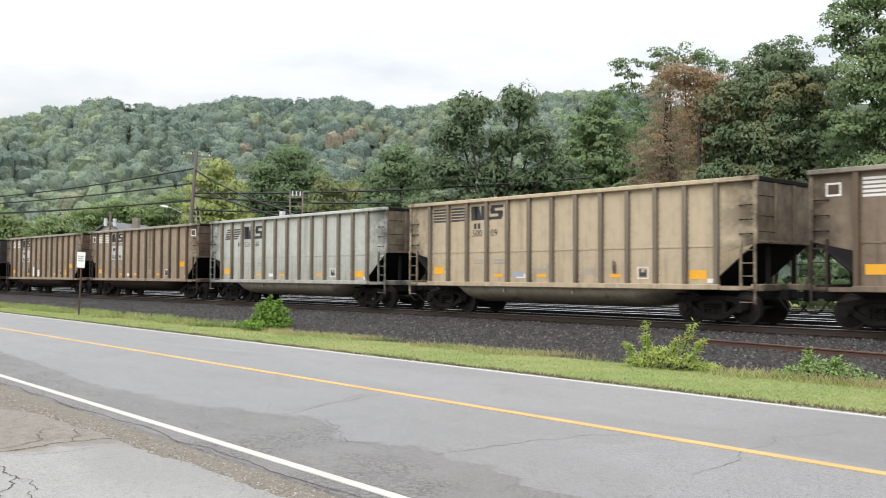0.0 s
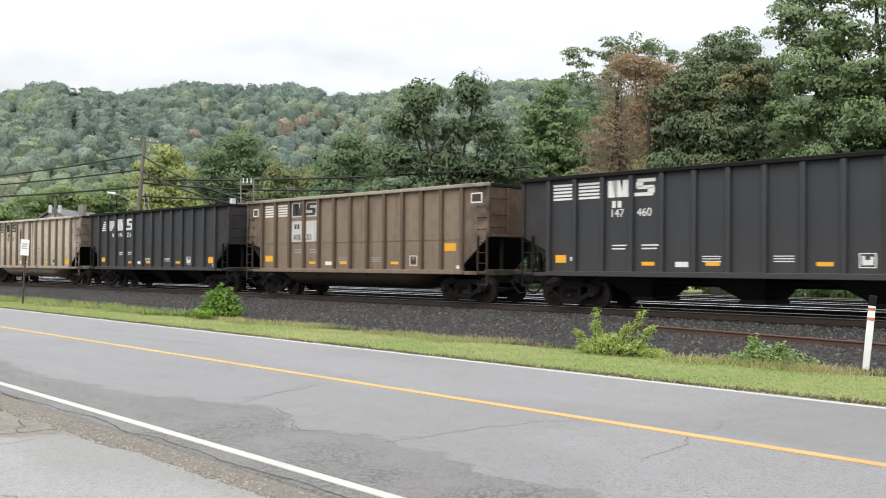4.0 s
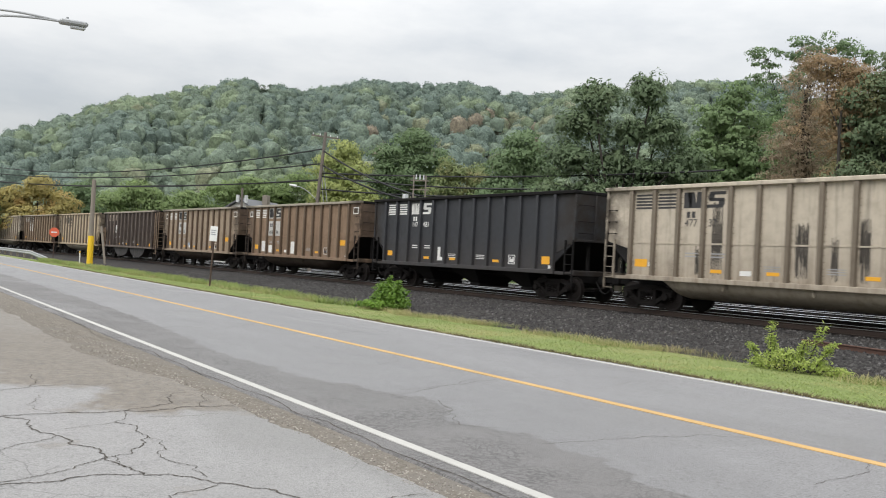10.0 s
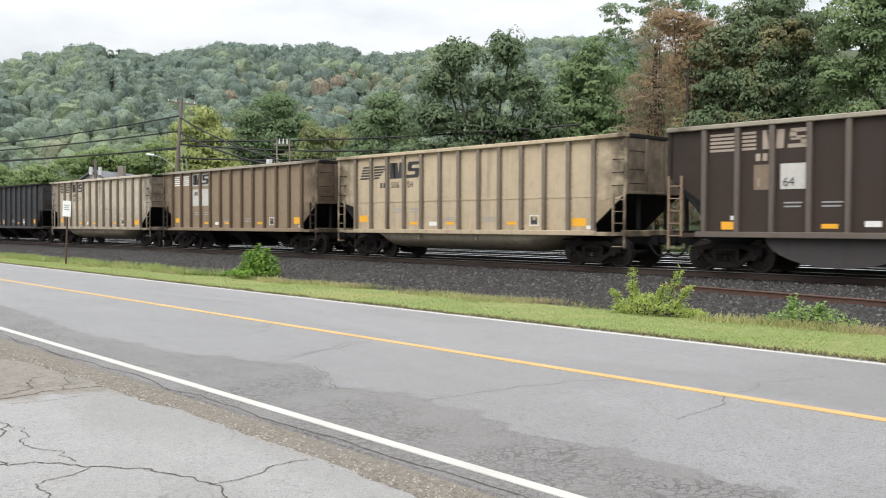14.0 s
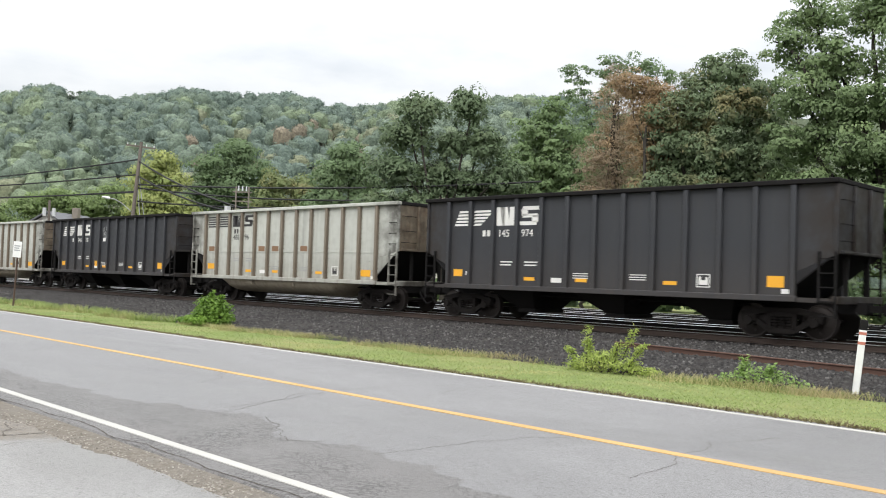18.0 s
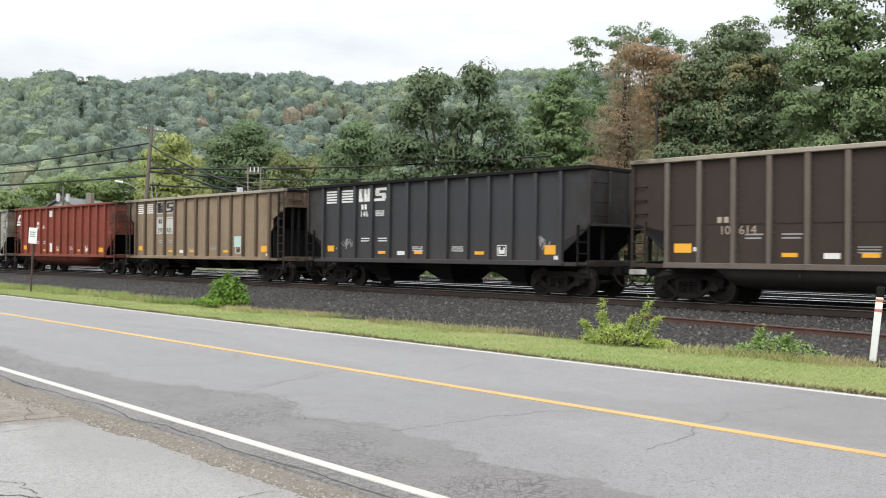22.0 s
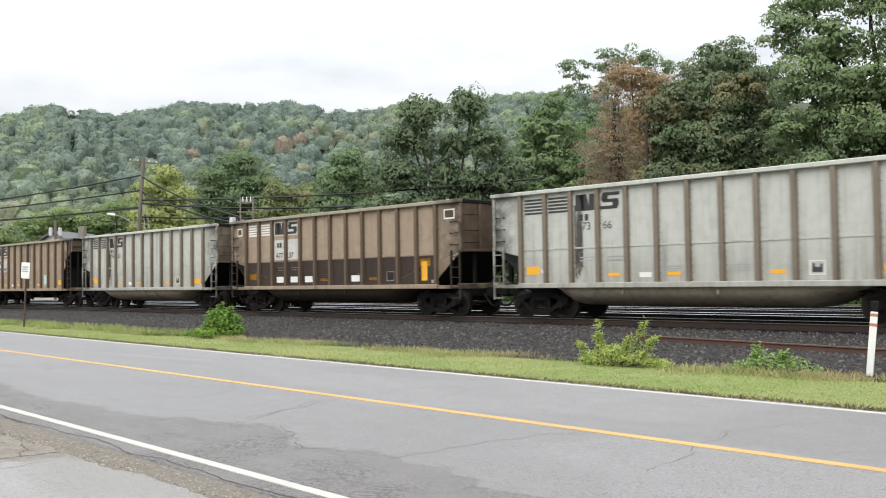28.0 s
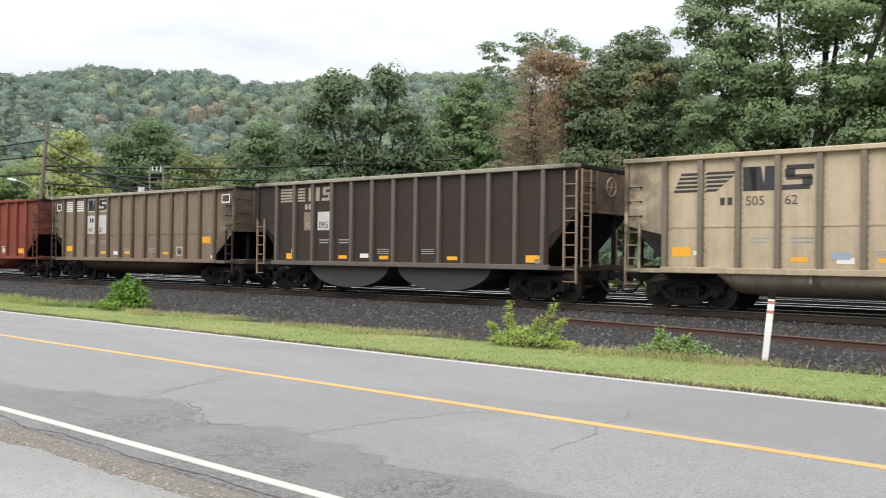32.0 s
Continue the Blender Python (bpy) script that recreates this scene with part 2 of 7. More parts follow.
def quads(name, v, mat, soft=None):
    """A mesh of loose quads from an array of n x 4 x 3; soft: the way that each one is shaded, so that a clump looks round."""
    k = len(v)
    me = bpy.data.meshes.new(name)
    me.vertices.add(k * 4)
    me.vertices.foreach_set("co", np.ascontiguousarray(v, np.float32).ravel())
    me.loops.add(k * 4)
    me.loops.foreach_set("vertex_index", np.arange(k * 4, dtype=np.int32))
    me.polygons.add(k)
    me.polygons.foreach_set("loop_start", np.arange(0, k * 4, 4, dtype=np.int32))
    me.materials.append(mat)
    me.update(calc_edges=True)
    me.validate()
    if soft is not None:
        soft = soft / (np.linalg.norm(soft, axis=1, keepdims=True) + 1e-9)
        me.normals_split_custom_set_from_vertices(np.repeat(soft, 4, 0).tolist())
    return me


RNG = np.random.default_rng(7)


def leaf_quads(centres, normals, size, aspect=0.62, spread=0.9):
    """Quads of about that size at the centres, facing near their normals."""
    k = len(centres)
    nrm = normals + RNG.normal(0, spread, (k, 3))
    nrm /= np.linalg.norm(nrm, axis=1, keepdims=True) + 1e-9
    a = np.cross(nrm, RNG.normal(0, 1, (k, 3)))
    a /= np.linalg.norm(a, axis=1, keepdims=True) + 1e-9
    b = np.cross(nrm, a)
    s = (size * RNG.uniform(0.6, 1.4, k))[:, None]
    a, b = a * s, b * s * aspect
    return np.stack([centres - a * 0.5, centres - b * 0.5, centres + a * 0.5 + nrm * s * 0.12, centres + b * 0.5], 1)


# ---------------------------------------------------------------- plan
TRACK_Z = 0.25
_S = np.arange(-800.0, 700.1, 1.0)
_H = np.interp(_S, [-800, -230, -170, -130, -40, 700], [-0.05, -0.05, 0.0, 0.088, 0.0298, 0.0298])
_X = np.cumsum(np.cos(_H))
_Y = np.cumsum(np.sin(_H))
_X -= np.interp(0, _S, _X)
_Y += 23.03 + 1.6 - np.interp(0, _S, _Y)


def track(s, off=0.0):
    """A place on the middle of the train's track, s metres along it, off metres further from the road, and its heading."""
    h = float(np.interp(s, _S, _H))
    return float(np.interp(s, _S, _X)) - off * math.sin(h), float(np.interp(s, _S, _Y)) + off * math.cos(h), h


# ---------------------------------------------------------------- ground, road, tracks
def asphalt(name, base, light, patch_scale, cracks, crack_scale, brown=0.0, wheel_path=False):
    m, n, l, b = material(name, 0.75)
    v = coords(n, l, world_space=True)
    st = n.new("ShaderNodeMapping")
    st.inputs["Scale"].default_value = (0.35, 1.0, 1.0)
    l.new(v, st.inputs["Vector"])
    patch = noise_tex(n, l, st.outputs["Vector"], patch_scale, 3, 0.5, 0.6)
    mid = noise_tex(n, l, v, 3.5, 6, 0.6)
    fine = grey(n, l, noise_tex(n, l, v, 62, 3, 0.75), 0.4, 0.62)
    worn = grey(n, l, patch, 0.44, 0.52)
    if wheel_path:
        sp = n.new("ShaderNodeSeparateXYZ")
        l.new(v, sp.inputs[0])
        # the seam between the broken near half of the lane and its smoother middle
        seam = [(-35, 5.5), (-22, 5.3), (-17, 5.1), (-14, 4.8), (-12.3, 4.85), (-11.3, 4.83), (-10.4, 4.95), (-9.5, 5.3), (-8.5, 5.55), (-7.8, 5.25), (-7.3, 5.0), (-6.9, 5.27), (-6.1, 5.3), (-5.3, 5.2), (-4.9, 5.0), (-4.1, 5.1), (0, 4.9)]
        lane = n.new("ShaderNodeMapRange")
        lane.inputs["From Min"].default_value, lane.inputs["From Max"].default_value = -35.0, 0.0
        l.new(sp.outputs["X"], lane.inputs["Value"])
        line_at = ramp(n, l, lane.outputs["Result"], [((x + 35) / 35, ((y - 4) / 2,) * 3) for x, y in seam])
        side = n.new("ShaderNodeMapRange")
        side.inputs["From Min"].default_value, side.inputs["From Max"].default_value = 4.0, 6.0
        side.clamp = False
        l.new(sp.outputs["Y"], side.inputs["Value"])
        gap = n.new("ShaderNodeMath")
        gap.operation = "SUBTRACT"
        l.new(side.outputs["Result"], gap.inputs[0])
        l.new(line_at, gap.inputs[1])
        sm = n.new("ShaderNodeMath")
        sm.operation = "MULTIPLY_ADD"
        l.new(noise_tex(n, l, v, 2.2, 5, 0.65), sm.inputs[0])
        sm.inputs[1].default_value = 0.42
        l.new(gap.outputs[0], sm.inputs[2])
        worn = grey(n, l, sm.outputs[0], 0.195, 0.225)
        far_patch = grey(n, l, patch, 0.5, 0.56)
        light = mix(n, l, far_patch, tuple(x * 0.87 for x in light), light)
    c = mix(n, l, worn, base, light)
    c = mix(n, l, times(n, l, mid, 0.5), c, tuple(x * 0.7 for x in base))
    if brown:
        sp = n.new("ShaderNodeSeparateXYZ")
        l.new(v, sp.inputs[0])
        edge = n.new("ShaderNodeMapRange")
        edge.inputs["From Min"].default_value, edge.inputs["From Max"].default_value = 1.7, 2.9
        l.new(sp.outputs["Y"], edge.inputs["Value"])
        left = n.new("ShaderNodeMapRange")
        left.inputs["From Min"].default_value, left.inputs["From Max"].default_value = -8.3, -9.1
        left.inputs["To Max"].default_value = 0.34
        l.new(sp.outputs["X"], left.inputs["Value"])
        away = n.new("ShaderNodeMapRange")
        away.inputs["From Min"].default_value, away.inputs["From Max"].default_value = -10.4, -11.8
        away.inputs["To Max"].default_value = 0.3
        l.new(sp.outputs["X"], away.inputs["Value"])
        dirt = n.new("ShaderNodeMath")
        l.new(noise_tex(n, l, v, 0.9, 6, 0.65), dirt.inputs[0])
        l.new(times(n, l, edge.outputs["Result"], left.outputs["Result"]), dirt.inputs[1])
        more = n.new("ShaderNodeMath")
        l.new(dirt.outputs[0], more.inputs[0])
        l.new(away.outputs["Result"], more.inputs[1])
        earth = mix(n, l, grey(n, l, noise_tex(n, l, v, 9, 5, 0.7), 0.35, 0.65), (0.13, 0.106, 0.08), (0.235, 0.20, 0.157))
        c = mix(n, l, times(n, l, grey(n, l, more.outputs[0], 0.6, 0.74), brown), c, earth)
    warp = n.new("ShaderNodeVectorMath")
    warp.operation = "ADD"
    nz = n.new("ShaderNodeTexNoise")
    nz.inputs["Scale"].default_value, nz.inputs["Detail"].default_value = 1.2, 6
    l.new(v, nz.inputs["Vector"])
    l.new(v, warp.inputs[0])
    l.new(nz.outputs["Color"], warp.inputs[1])
    vo = n.new("ShaderNodeTexVoronoi")
    vo.feature = "DISTANCE_TO_EDGE"
    vo.inputs["Scale"].default_value = crack_scale
    l.new(warp.outputs[0], vo.inputs["Vector"])
    line = ramp(n, l, vo.outputs["Distance"], [(0.0, (1, 1, 1)), ((0.0105 if wheel_path else 0.011) * crack_scale, (0, 0, 0))])
    keep = grey(n, l, noise_tex(n, l, v, 0.33, 3), 0.46, 0.6)
    if wheel_path:
        inv = n.new("ShaderNodeInvert")
        l.new(worn, inv.inputs["Color"])
        keep = mix(n, l, inv.outputs[0], times(n, l, keep, 0.12), grey(n, l, noise_tex(n, l, v, 1.1, 4), 0.34, 0.56))
    c = mix(n, l, times(n, l, times(n, l, line, keep), cracks), c, (0.035, 0.032, 0.03))
    c = mix(n, l, times(n, l, fine, 0.55), c, tuple(x * 0.5 for x in base))
    grit = grey(n, l, noise_tex(n, l, v, 26, 4, 0.8), 0.55, 0.63)
    c = mix(n, l, times(n, l, grit, 0.6), c, tuple(x * 0.4 for x in base))
    l.new(c, b.inputs["Base Color"])
    l.new(ramp(n, l, patch, [(0.4, (0.42,) * 3), (0.6, (0.62,) * 3)]), b.inputs["Roughness"])
    bump(n, l, b, fine, 0.35, 0.01)
    return m


M_ROAD = asphalt("road_asphalt", (0.185, 0.176, 0.172), (0.292, 0.289, 0.295), 0.3, 1.0, 12.0, 0.0, True)
M_LOT = asphalt("lot_asphalt", (0.268, 0.26, 0.252), (0.335, 0.327, 0.322), 0.4, 0.6, 1.3, 1.0)


def soil(name, cols, scale, rough=0.95, strength=0.6):
    m, n, l, b = material(name, rough)
    b.inputs["Specular IOR Level"].default_value = 0.15
    v = coords(n, l, world_space=True)
    a, c2, d = noise_tex(n, l, v, scale), noise_tex(n, l, v, scale * 0.07, 4), noise_tex(n, l, v, scale * 6, 3)
    c = mix(n, l, grey(n, l, a, 0.35, 0.65), cols[0], cols[1])
    c = mix(n, l, grey(n, l, c2, 0.45, 0.65), c, cols[2])
    c = mix(n, l, times(n, l, d, 0.5), c, tuple(x * 0.5 for x in cols[0]))
    l.new(c, b.inputs["Base Color"])
    bump(n, l, b, a, strength, 0.05)
    return m


M_TURF = soil("mown_turf", [(0.17, 0.215, 0.072), (0.23, 0.276, 0.098), (0.285, 0.28, 0.125)], 5)
M_FIELD = soil("far_turf", [(0.13, 0.16, 0.07), (0.18, 0.21, 0.09), (0.19, 0.19, 0.1)], 1.2)
M_WOODFLOOR = soil("wood_floor", [(0.06, 0.08, 0.045), (0.09, 0.11, 0.06), (0.07, 0.085, 0.05)], 0.5)
M_GRAVEL = soil("gravel", [(0.175, 0.155, 0.13), (0.28, 0.252, 0.215), (0.235, 0.215, 0.19)], 22, 0.95, 1.0)


def ballast_material():
    m, n, l, b = material("ballast", 0.95)
    b.inputs["Specular IOR Level"].default_value = 0.2
    v = coords(n, l, world_space=True)
    vo = n.new("ShaderNodeTexVoronoi")
    vo.inputs["Scale"].default_value = 16
    l.new(v, vo.inputs["Vector"])
    sh = n.new("ShaderNodeSeparateColor")
    l.new(vo.outputs["Color"], sh.inputs[0])
    c = ramp(n, l, sh.outputs[0], [(0.0, (0.013, 0.012, 0.0115)), (0.6, (0.033, 0.03, 0.029)), (1.0, (0.085, 0.08, 0.077))])
    c = mix(n, l, grey(n, l, vo.outputs["Distance"], 0.35, 0.75), c, (0.012, 0.011, 0.011))
    c = mix(n, l, times(n, l, grey(n, l, noise_tex(n, l, v, 0.5), 0.4, 0.7), 0.5), c, (0.05, 0.042, 0.036))
    l.new(c, b.inputs["Base Color"])
    bump(n, l, b, vo.outputs["Distance"], -1.0, 0.05)
    return m


M_BALLAST = ballast_material()
M_WHITE = plain("road_paint_white", (0.46, 0.45, 0.42), 0.7, 0, 0.25, 5)
M_YELLOW = plain("road_paint_yellow", (0.52, 0.325, 0.12), 0.7, 0, 0.3, 5)
M_RUSTRAIL = plain("rusty_rail_steel", (0.11, 0.06, 0.045), 0.8, 0.2, 0.3)
M_RAILTOP = plain("polished_rail_head", (0.78, 0.79, 0.82), 0.3, 0.9, 0.06)
M_TIE = plain("old_tie_wood", (0.026, 0.021, 0.018), 0.9, 0, 0.35, 3, 0.15)


def strip(name, mat, line, offs, s0, s1, step):
    """A sheet along a line: line(s, off) gives x, y; offs are (off, z)."""
    mb, k = MB(), len(offs)
    count = int(round((s1 - s0) / step)) + 1
    for i in range(count):
        for o, z in offs:
            x, y = line(s0 + i * step, o)[:2]
            mb.v.append((x, y, z))
    for i in range(count - 1):
        for j in range(k - 1):
            a = i * k + j
            mb.f.append((a, a + k, a + k + 1, a + 1))
    return new(name, mb.mesh(name, mat))


def along(s, o):
    return s, o, 0.0


big = MB().add([(-2500, -2500, -0.3), (2500, -2500, -0.3), (2500, 2500, -0.3), (-2500, 2500, -0.3)], [(0, 1, 2, 3)])
tagged(new("ground", big.mesh("ground", M_FIELD)), "flat green grassland reaching to the horizon", "ground", kind="structure")
Y_NEAR, Y_MID, Y_FAR = 4.06, 7.36, 10.66
tagged(strip("road", M_ROAD, along, [(3.76, -0.05), (3.8, -0.006), (Y_NEAR, 0.0), (Y_MID, 0.055), (Y_FAR, 0.0), (10.98, -0.015), (11.0, -0.2)], -420, 260, 20),
       "grey patched asphalt two-lane road with worn surface", "road", kind="structure")


def ragged(s, o):
    """The broken edge of the old asphalt."""
    return s, o + (float(np.interp(s, [-13, -11, -9.2, -8.2], [-0.55, -0.1, -0.1, 0.0])) + 0.12 * noise.noise((s * 0.8, 0, 5)) + 0.07 * noise.noise((s * 1.7, 0, 2)) + 0.05 * noise.noise((s * 7, 0, 1)) if o > 0 else 0), 0.0


tagged(strip("parking_lot", M_LOT, ragged, [(-30, -0.03), (3.46, -0.02), (3.5, -0.12)], -70, 10, 0.1),
       "pale cracked old asphalt apron beside the road", "pavement", kind="structure")
tagged(strip("gravel_margin", M_GRAVEL, along, [(1.9, -0.06), (2.6, -0.035), (3.3, -0.03), (3.6, -0.022), (3.85, -0.022)], -420, 260, 10),
       "brown gravel and broken asphalt along the road edge", "gravel", kind="structure")


tagged(strip("parking_lot_far", M_LOT, along, [(-30, -0.03), (2.9, -0.02)], -420, -70, 50), "pale old asphalt apron beside the road", "pavement", kind="structure")
tagged(strip("parking_lot_near", M_LOT, along, [(-30, -0.03), (2.9, -0.02)], 10, 260, 50), "pale old asphalt apron beside the road", "pavement", kind="structure")


def stripe(name, mat, y, w, z, label, s0=-420, s1=260):
    mb = MB()
    mb.box(s0, s1, y - w / 2, y + w / 2, z - 0.01, z + 0.004)
    return tagged(new(name, mb.mesh(name, mat)), label, "road marking", kind="structure")


stripe("edge_line", M_WHITE, Y_NEAR, 0.105, 0.002, "white painted edge line on the asphalt")
stripe("edge_line", M_WHITE, Y_FAR, 0.11, 0.002, "white painted edge line beside the grass verge")
stripe("centre_line", M_YELLOW, Y_MID, 0.13, 0.056, "yellow painted centre line on the asphalt")
tagged(strip("grass_verge", M_TURF, along, [(10.85, -0.035), (11.3, -0.03), (12.6, -0.08), (15, -0.13), (40, -0.16), (75, -0.2)], -420, 260, 10),
       "mown green grass verge between road and railway", "grass", kind="structure")
tagged(strip("ballast_bed", M_BALLAST, track, [(-10.1, -0.22), (-9.6, -0.1), (-6.5, -0.02), (-3.2, 0.03), (-1.6, 0.055), (1.6, 0.055), (17, 0.05), (19, -0.35)], -780, 640, 5),
       "dark crushed stone ballast under the railway tracks", "ballast", kind="structure")

# Darker than coal dust: the shade under the train is put into this colour.
M_COALSHADE = soil("coal_dusted_shaded_ballast", [(0.006, 0.006, 0.006), (0.011, 0.01, 0.01), (0.009, 0.008, 0.008)], 18)
tagged(strip("track_bed", M_COALSHADE, track, [(-1.45, 0.045), (-1.4, 0.06), (15.6, 0.06), (15.8, -0.1)], -300, 200, 5),
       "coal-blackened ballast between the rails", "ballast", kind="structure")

# rails and ties
# Blacker copy of the rail steel, with the train's shade in its colour.
M_SHADERAIL = plain("shaded_black_rail_steel", (0.014, 0.012, 0.011), 0.85, 0.1, 0.3)
M_STEELWEB = plain("brown_rail_steel", (0.05, 0.034, 0.027), 0.8, 0.2, 0.3)
RAILZ = TRACK_Z


def rail(parent, off, s0, s1, head, web, ztop=RAILZ, line=track, step=4.0):
    def run(name, offs, mat, par):
        mb, k = MB(), len(offs)
        count = int(round((s1 - s0) / step)) + 1
        for i in range(count):
            for o, z in offs:
                x, y = line(s0 + i * step, off + o)[:2]
                mb.v.append((x, y, ztop + z))
        for i in range(count - 1):
            for j in range(k):
                a, b = i * k + j, i * k + (j + 1) % k
                mb.f.append((a, b, b + k, a + k))
        mb.f += [tuple(reversed(range(k))), tuple(range((count - 1) * k, count * k))]
        return part(name, mb, mat, par)
    r = run("rail", [(-0.07, -0.18), (0.07, -0.18), (0.07, -0.165), (0.012, -0.15), (0.012, -0.045), (0.036, -0.03), (0.036, -0.012), (-0.036, -0.012), (-0.036, -0.03), (-0.012, -0.045), (-0.012, -0.15), (-0.07, -0.165)], web, parent)
    run("rail_head", [(-0.036, -0.0118), (0.036, -0.0118), (0.036, -0.009), (0.028, -0.004), (0.01, 0.0), (-0.01, 0.0), (-0.028, -0.004), (-0.036, -0.009)], head, r)
    return r


TIE = MB().cbox(-0.11, 0.11, -1.3, 1.3, -0.17, 0.0, 0.015).mesh("tie", M_TIE)


def ties(parent, off, s0, s1, z):
    i = 0
    s = s0
    while s < s1:
        x, y, h = track(s, off)
        shared("tie", TIE, None, parent, loc=(x, y + 0.03 * math.sin(i * 2.1), z), rz=h + 0.012 * math.sin(i * 1.3))
        s += 0.56
        i += 1


for n_, off_ in enumerate((0.0, 4.3, 8.6, 12.9)):
    tr = tagged(new("railway_track", None), "steel rails spiked to dark wooden ties in ballast" if n_ == 0 else "parallel empty track with shiny rail heads", "railway track", kind="structure")
    for o_ in (-0.755, 0.755):
        rail(tr, off_ + o_, -720, 620, M_RAILTOP, M_STEELWEB if n_ == 0 else M_SHADERAIL)
    if n_ < 2:
        ties(tr, off_, -75 if n_ == 0 else -50, 8 if n_ == 0 else 6, TRACK_Z - 0.172)


def siding(s, o):
    x, y = -13.5 + s, 19.15 - 0.16 * s
    return x + o * 0.158, y + o, 0.0


sd = tagged(new("siding_rail", None), "rusty disused rail lying beside the track", "rail", kind="structure")
rail(sd, 0.0, 0, 18, M_RUSTRAIL, M_RUSTRAIL, 0.13, siding, 3.0)


# ---------------------------------------------------------------- the train
M_BLACKSTEEL = plain("grimy_black_steel", (0.012, 0.011, 0.011), 0.8, 0.0, 0.4, 8, 0.15)
M_TRUCK = plain("dusty_truck_steel", (0.016, 0.0138, 0.013), 0.85, 0.0, 0.4, 6, 0.12)
M_WHEEL = plain("worn_wheel_steel", (0.032, 0.026, 0.024), 0.5, 0.6, 0.3, 4)
M_DECALW = plain("white_stencil", (0.78, 0.77, 0.74), 0.7, 0, 0.15, 5)
M_DECALK = plain("black_stencil", (0.045, 0.043, 0.045), 0.7, 0, 0.3, 5)
M_DECALY = plain("orange_reflector", (0.86, 0.42, 0.03), 0.5, 0, 0.15, 5)
M_DECALB = plain("pale_blue_patch", (0.32, 0.38, 0.46), 0.7, 0, 0.2, 5)
M_DECALG = plain("pale_green_placard", (0.5, 0.66, 0.62), 0.7, 0, 0.2, 5)
M_GRIME = plain("greasy_grime", (0.075, 0.065, 0.055), 0.8, 0, 0.5, 9)
M_RUSTSTAIN = plain("rust_patch", (0.24, 0.14, 0.08), 0.85, 0, 0.3, 5)
M_SPRAY = plain("grey_spray_paint", (0.34, 0.34, 0.34), 0.7, 0, 0.3, 5)
PAINTS = {
    "light": paint("light_grey_car_paint", (0.58, 0.508, 0.412), dirt=0.55, streak=0.6, low=1.0),
    "clean": paint("pale_grey_car_paint", (0.54, 0.55, 0.505), dirt=0.4, streak=0.3, low=0.8),
    "tan": paint("dusty_cream_car_paint", (0.56, 0.455, 0.32), dirt=0.4, streak=0.3, low=0.45),
    "dusty": paint("dusty_buff_brown_car_paint", (0.375, 0.292, 0.215), dirt=0.55, streak=0.5, low=0.4),
    "brown": paint("dusty_brown_car_paint", (0.25, 0.19, 0.14), dirt=0.5, streak=0.35, low=0.35),
    "rusty": paint("rusty_brown_car_paint", (0.275, 0.188, 0.128), dirt=0.6, streak=0.3, low=0.4),
    "olive": paint("olive_brown_car_paint", (0.295, 0.225, 0.155), dirt=0.35, streak=0.2, low=0.3),
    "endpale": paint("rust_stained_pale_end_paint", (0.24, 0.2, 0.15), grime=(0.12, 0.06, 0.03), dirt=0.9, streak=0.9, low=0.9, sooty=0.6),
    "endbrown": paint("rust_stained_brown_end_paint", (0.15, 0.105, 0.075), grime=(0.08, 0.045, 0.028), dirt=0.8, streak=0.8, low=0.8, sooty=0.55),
    "rustladder": paint("rusty_ladder_paint", (0.30, 0.225, 0.165), grime=(0.2, 0.10, 0.05), dirt=0.8, streak=0.1, low=0.2, sooty=0.0),
    "wornrib": paint("scuffed_brown_rib_paint", (0.145, 0.12, 0.104), dirt=0.4, streak=0.3, low=0.1, sooty=0.2),
    "dark": paint("dark_brown_car_paint", (0.047, 0.034, 0.029), grime=(0.06, 0.04, 0.03), dirt=0.4, streak=0.25, low=0.12),
    "grimyrib": paint("grime_covered_rib_paint", (0.215, 0.18, 0.14), dirt=0.5, streak=0.5, low=0.4),
    "brownrib": paint("dark_grime_rib_paint", (0.14, 0.10, 0.07), dirt=0.5, streak=0.4, low=0.3),
    "chord": paint("pale_worn_chord_paint", (0.36, 0.32, 0.26), dirt=0.4, streak=0.1, low=0.0),
    # Besides grime, this colour holds the tub's own shade.
    "belly": paint("shaded_grimy_belly_paint", (0.055, 0.043, 0.034), dirt=0.6, streak=0.3, low=0.2),
    "tubgrime": paint("streaked_belly_paint", (0.45, 0.395, 0.31), dirt=0.6, streak=0.6, low=0.3),
    "black": paint("faded_black_car_paint", (0.047, 0.049, 0.055), grime=(0.07, 0.066, 0.062), dirt=0.3, streak=0.1, low=0.35, rough=0.5),
    "red": paint("oxide_red_car_paint", (0.24, 0.058, 0.039), dirt=0.35, streak=0.2, low=0.3),
}
M_FADED = plain("faded_white_stencil", (0.40, 0.33, 0.27), 0.8, 0, 0.45, 4)
M_PANELW = paint("soiled_white_panel", (0.60, 0.585, 0.55), dirt=0.35, streak=0.15, low=0.2)
WORDS = {"dusty": "dusty buff brown", "light": "light grey dusty", "clean": "pale grey", "tan": "cream stained", "brown": "dusty brown", "rusty": "rusty brown", "olive": "olive brown",
         "dark": "dark brown weathered", "black": "black faded", "red": "oxide red"}
W = 1.6          # half width of a car
TOP, SILL = 4.16, 1.1
RIBS = 13


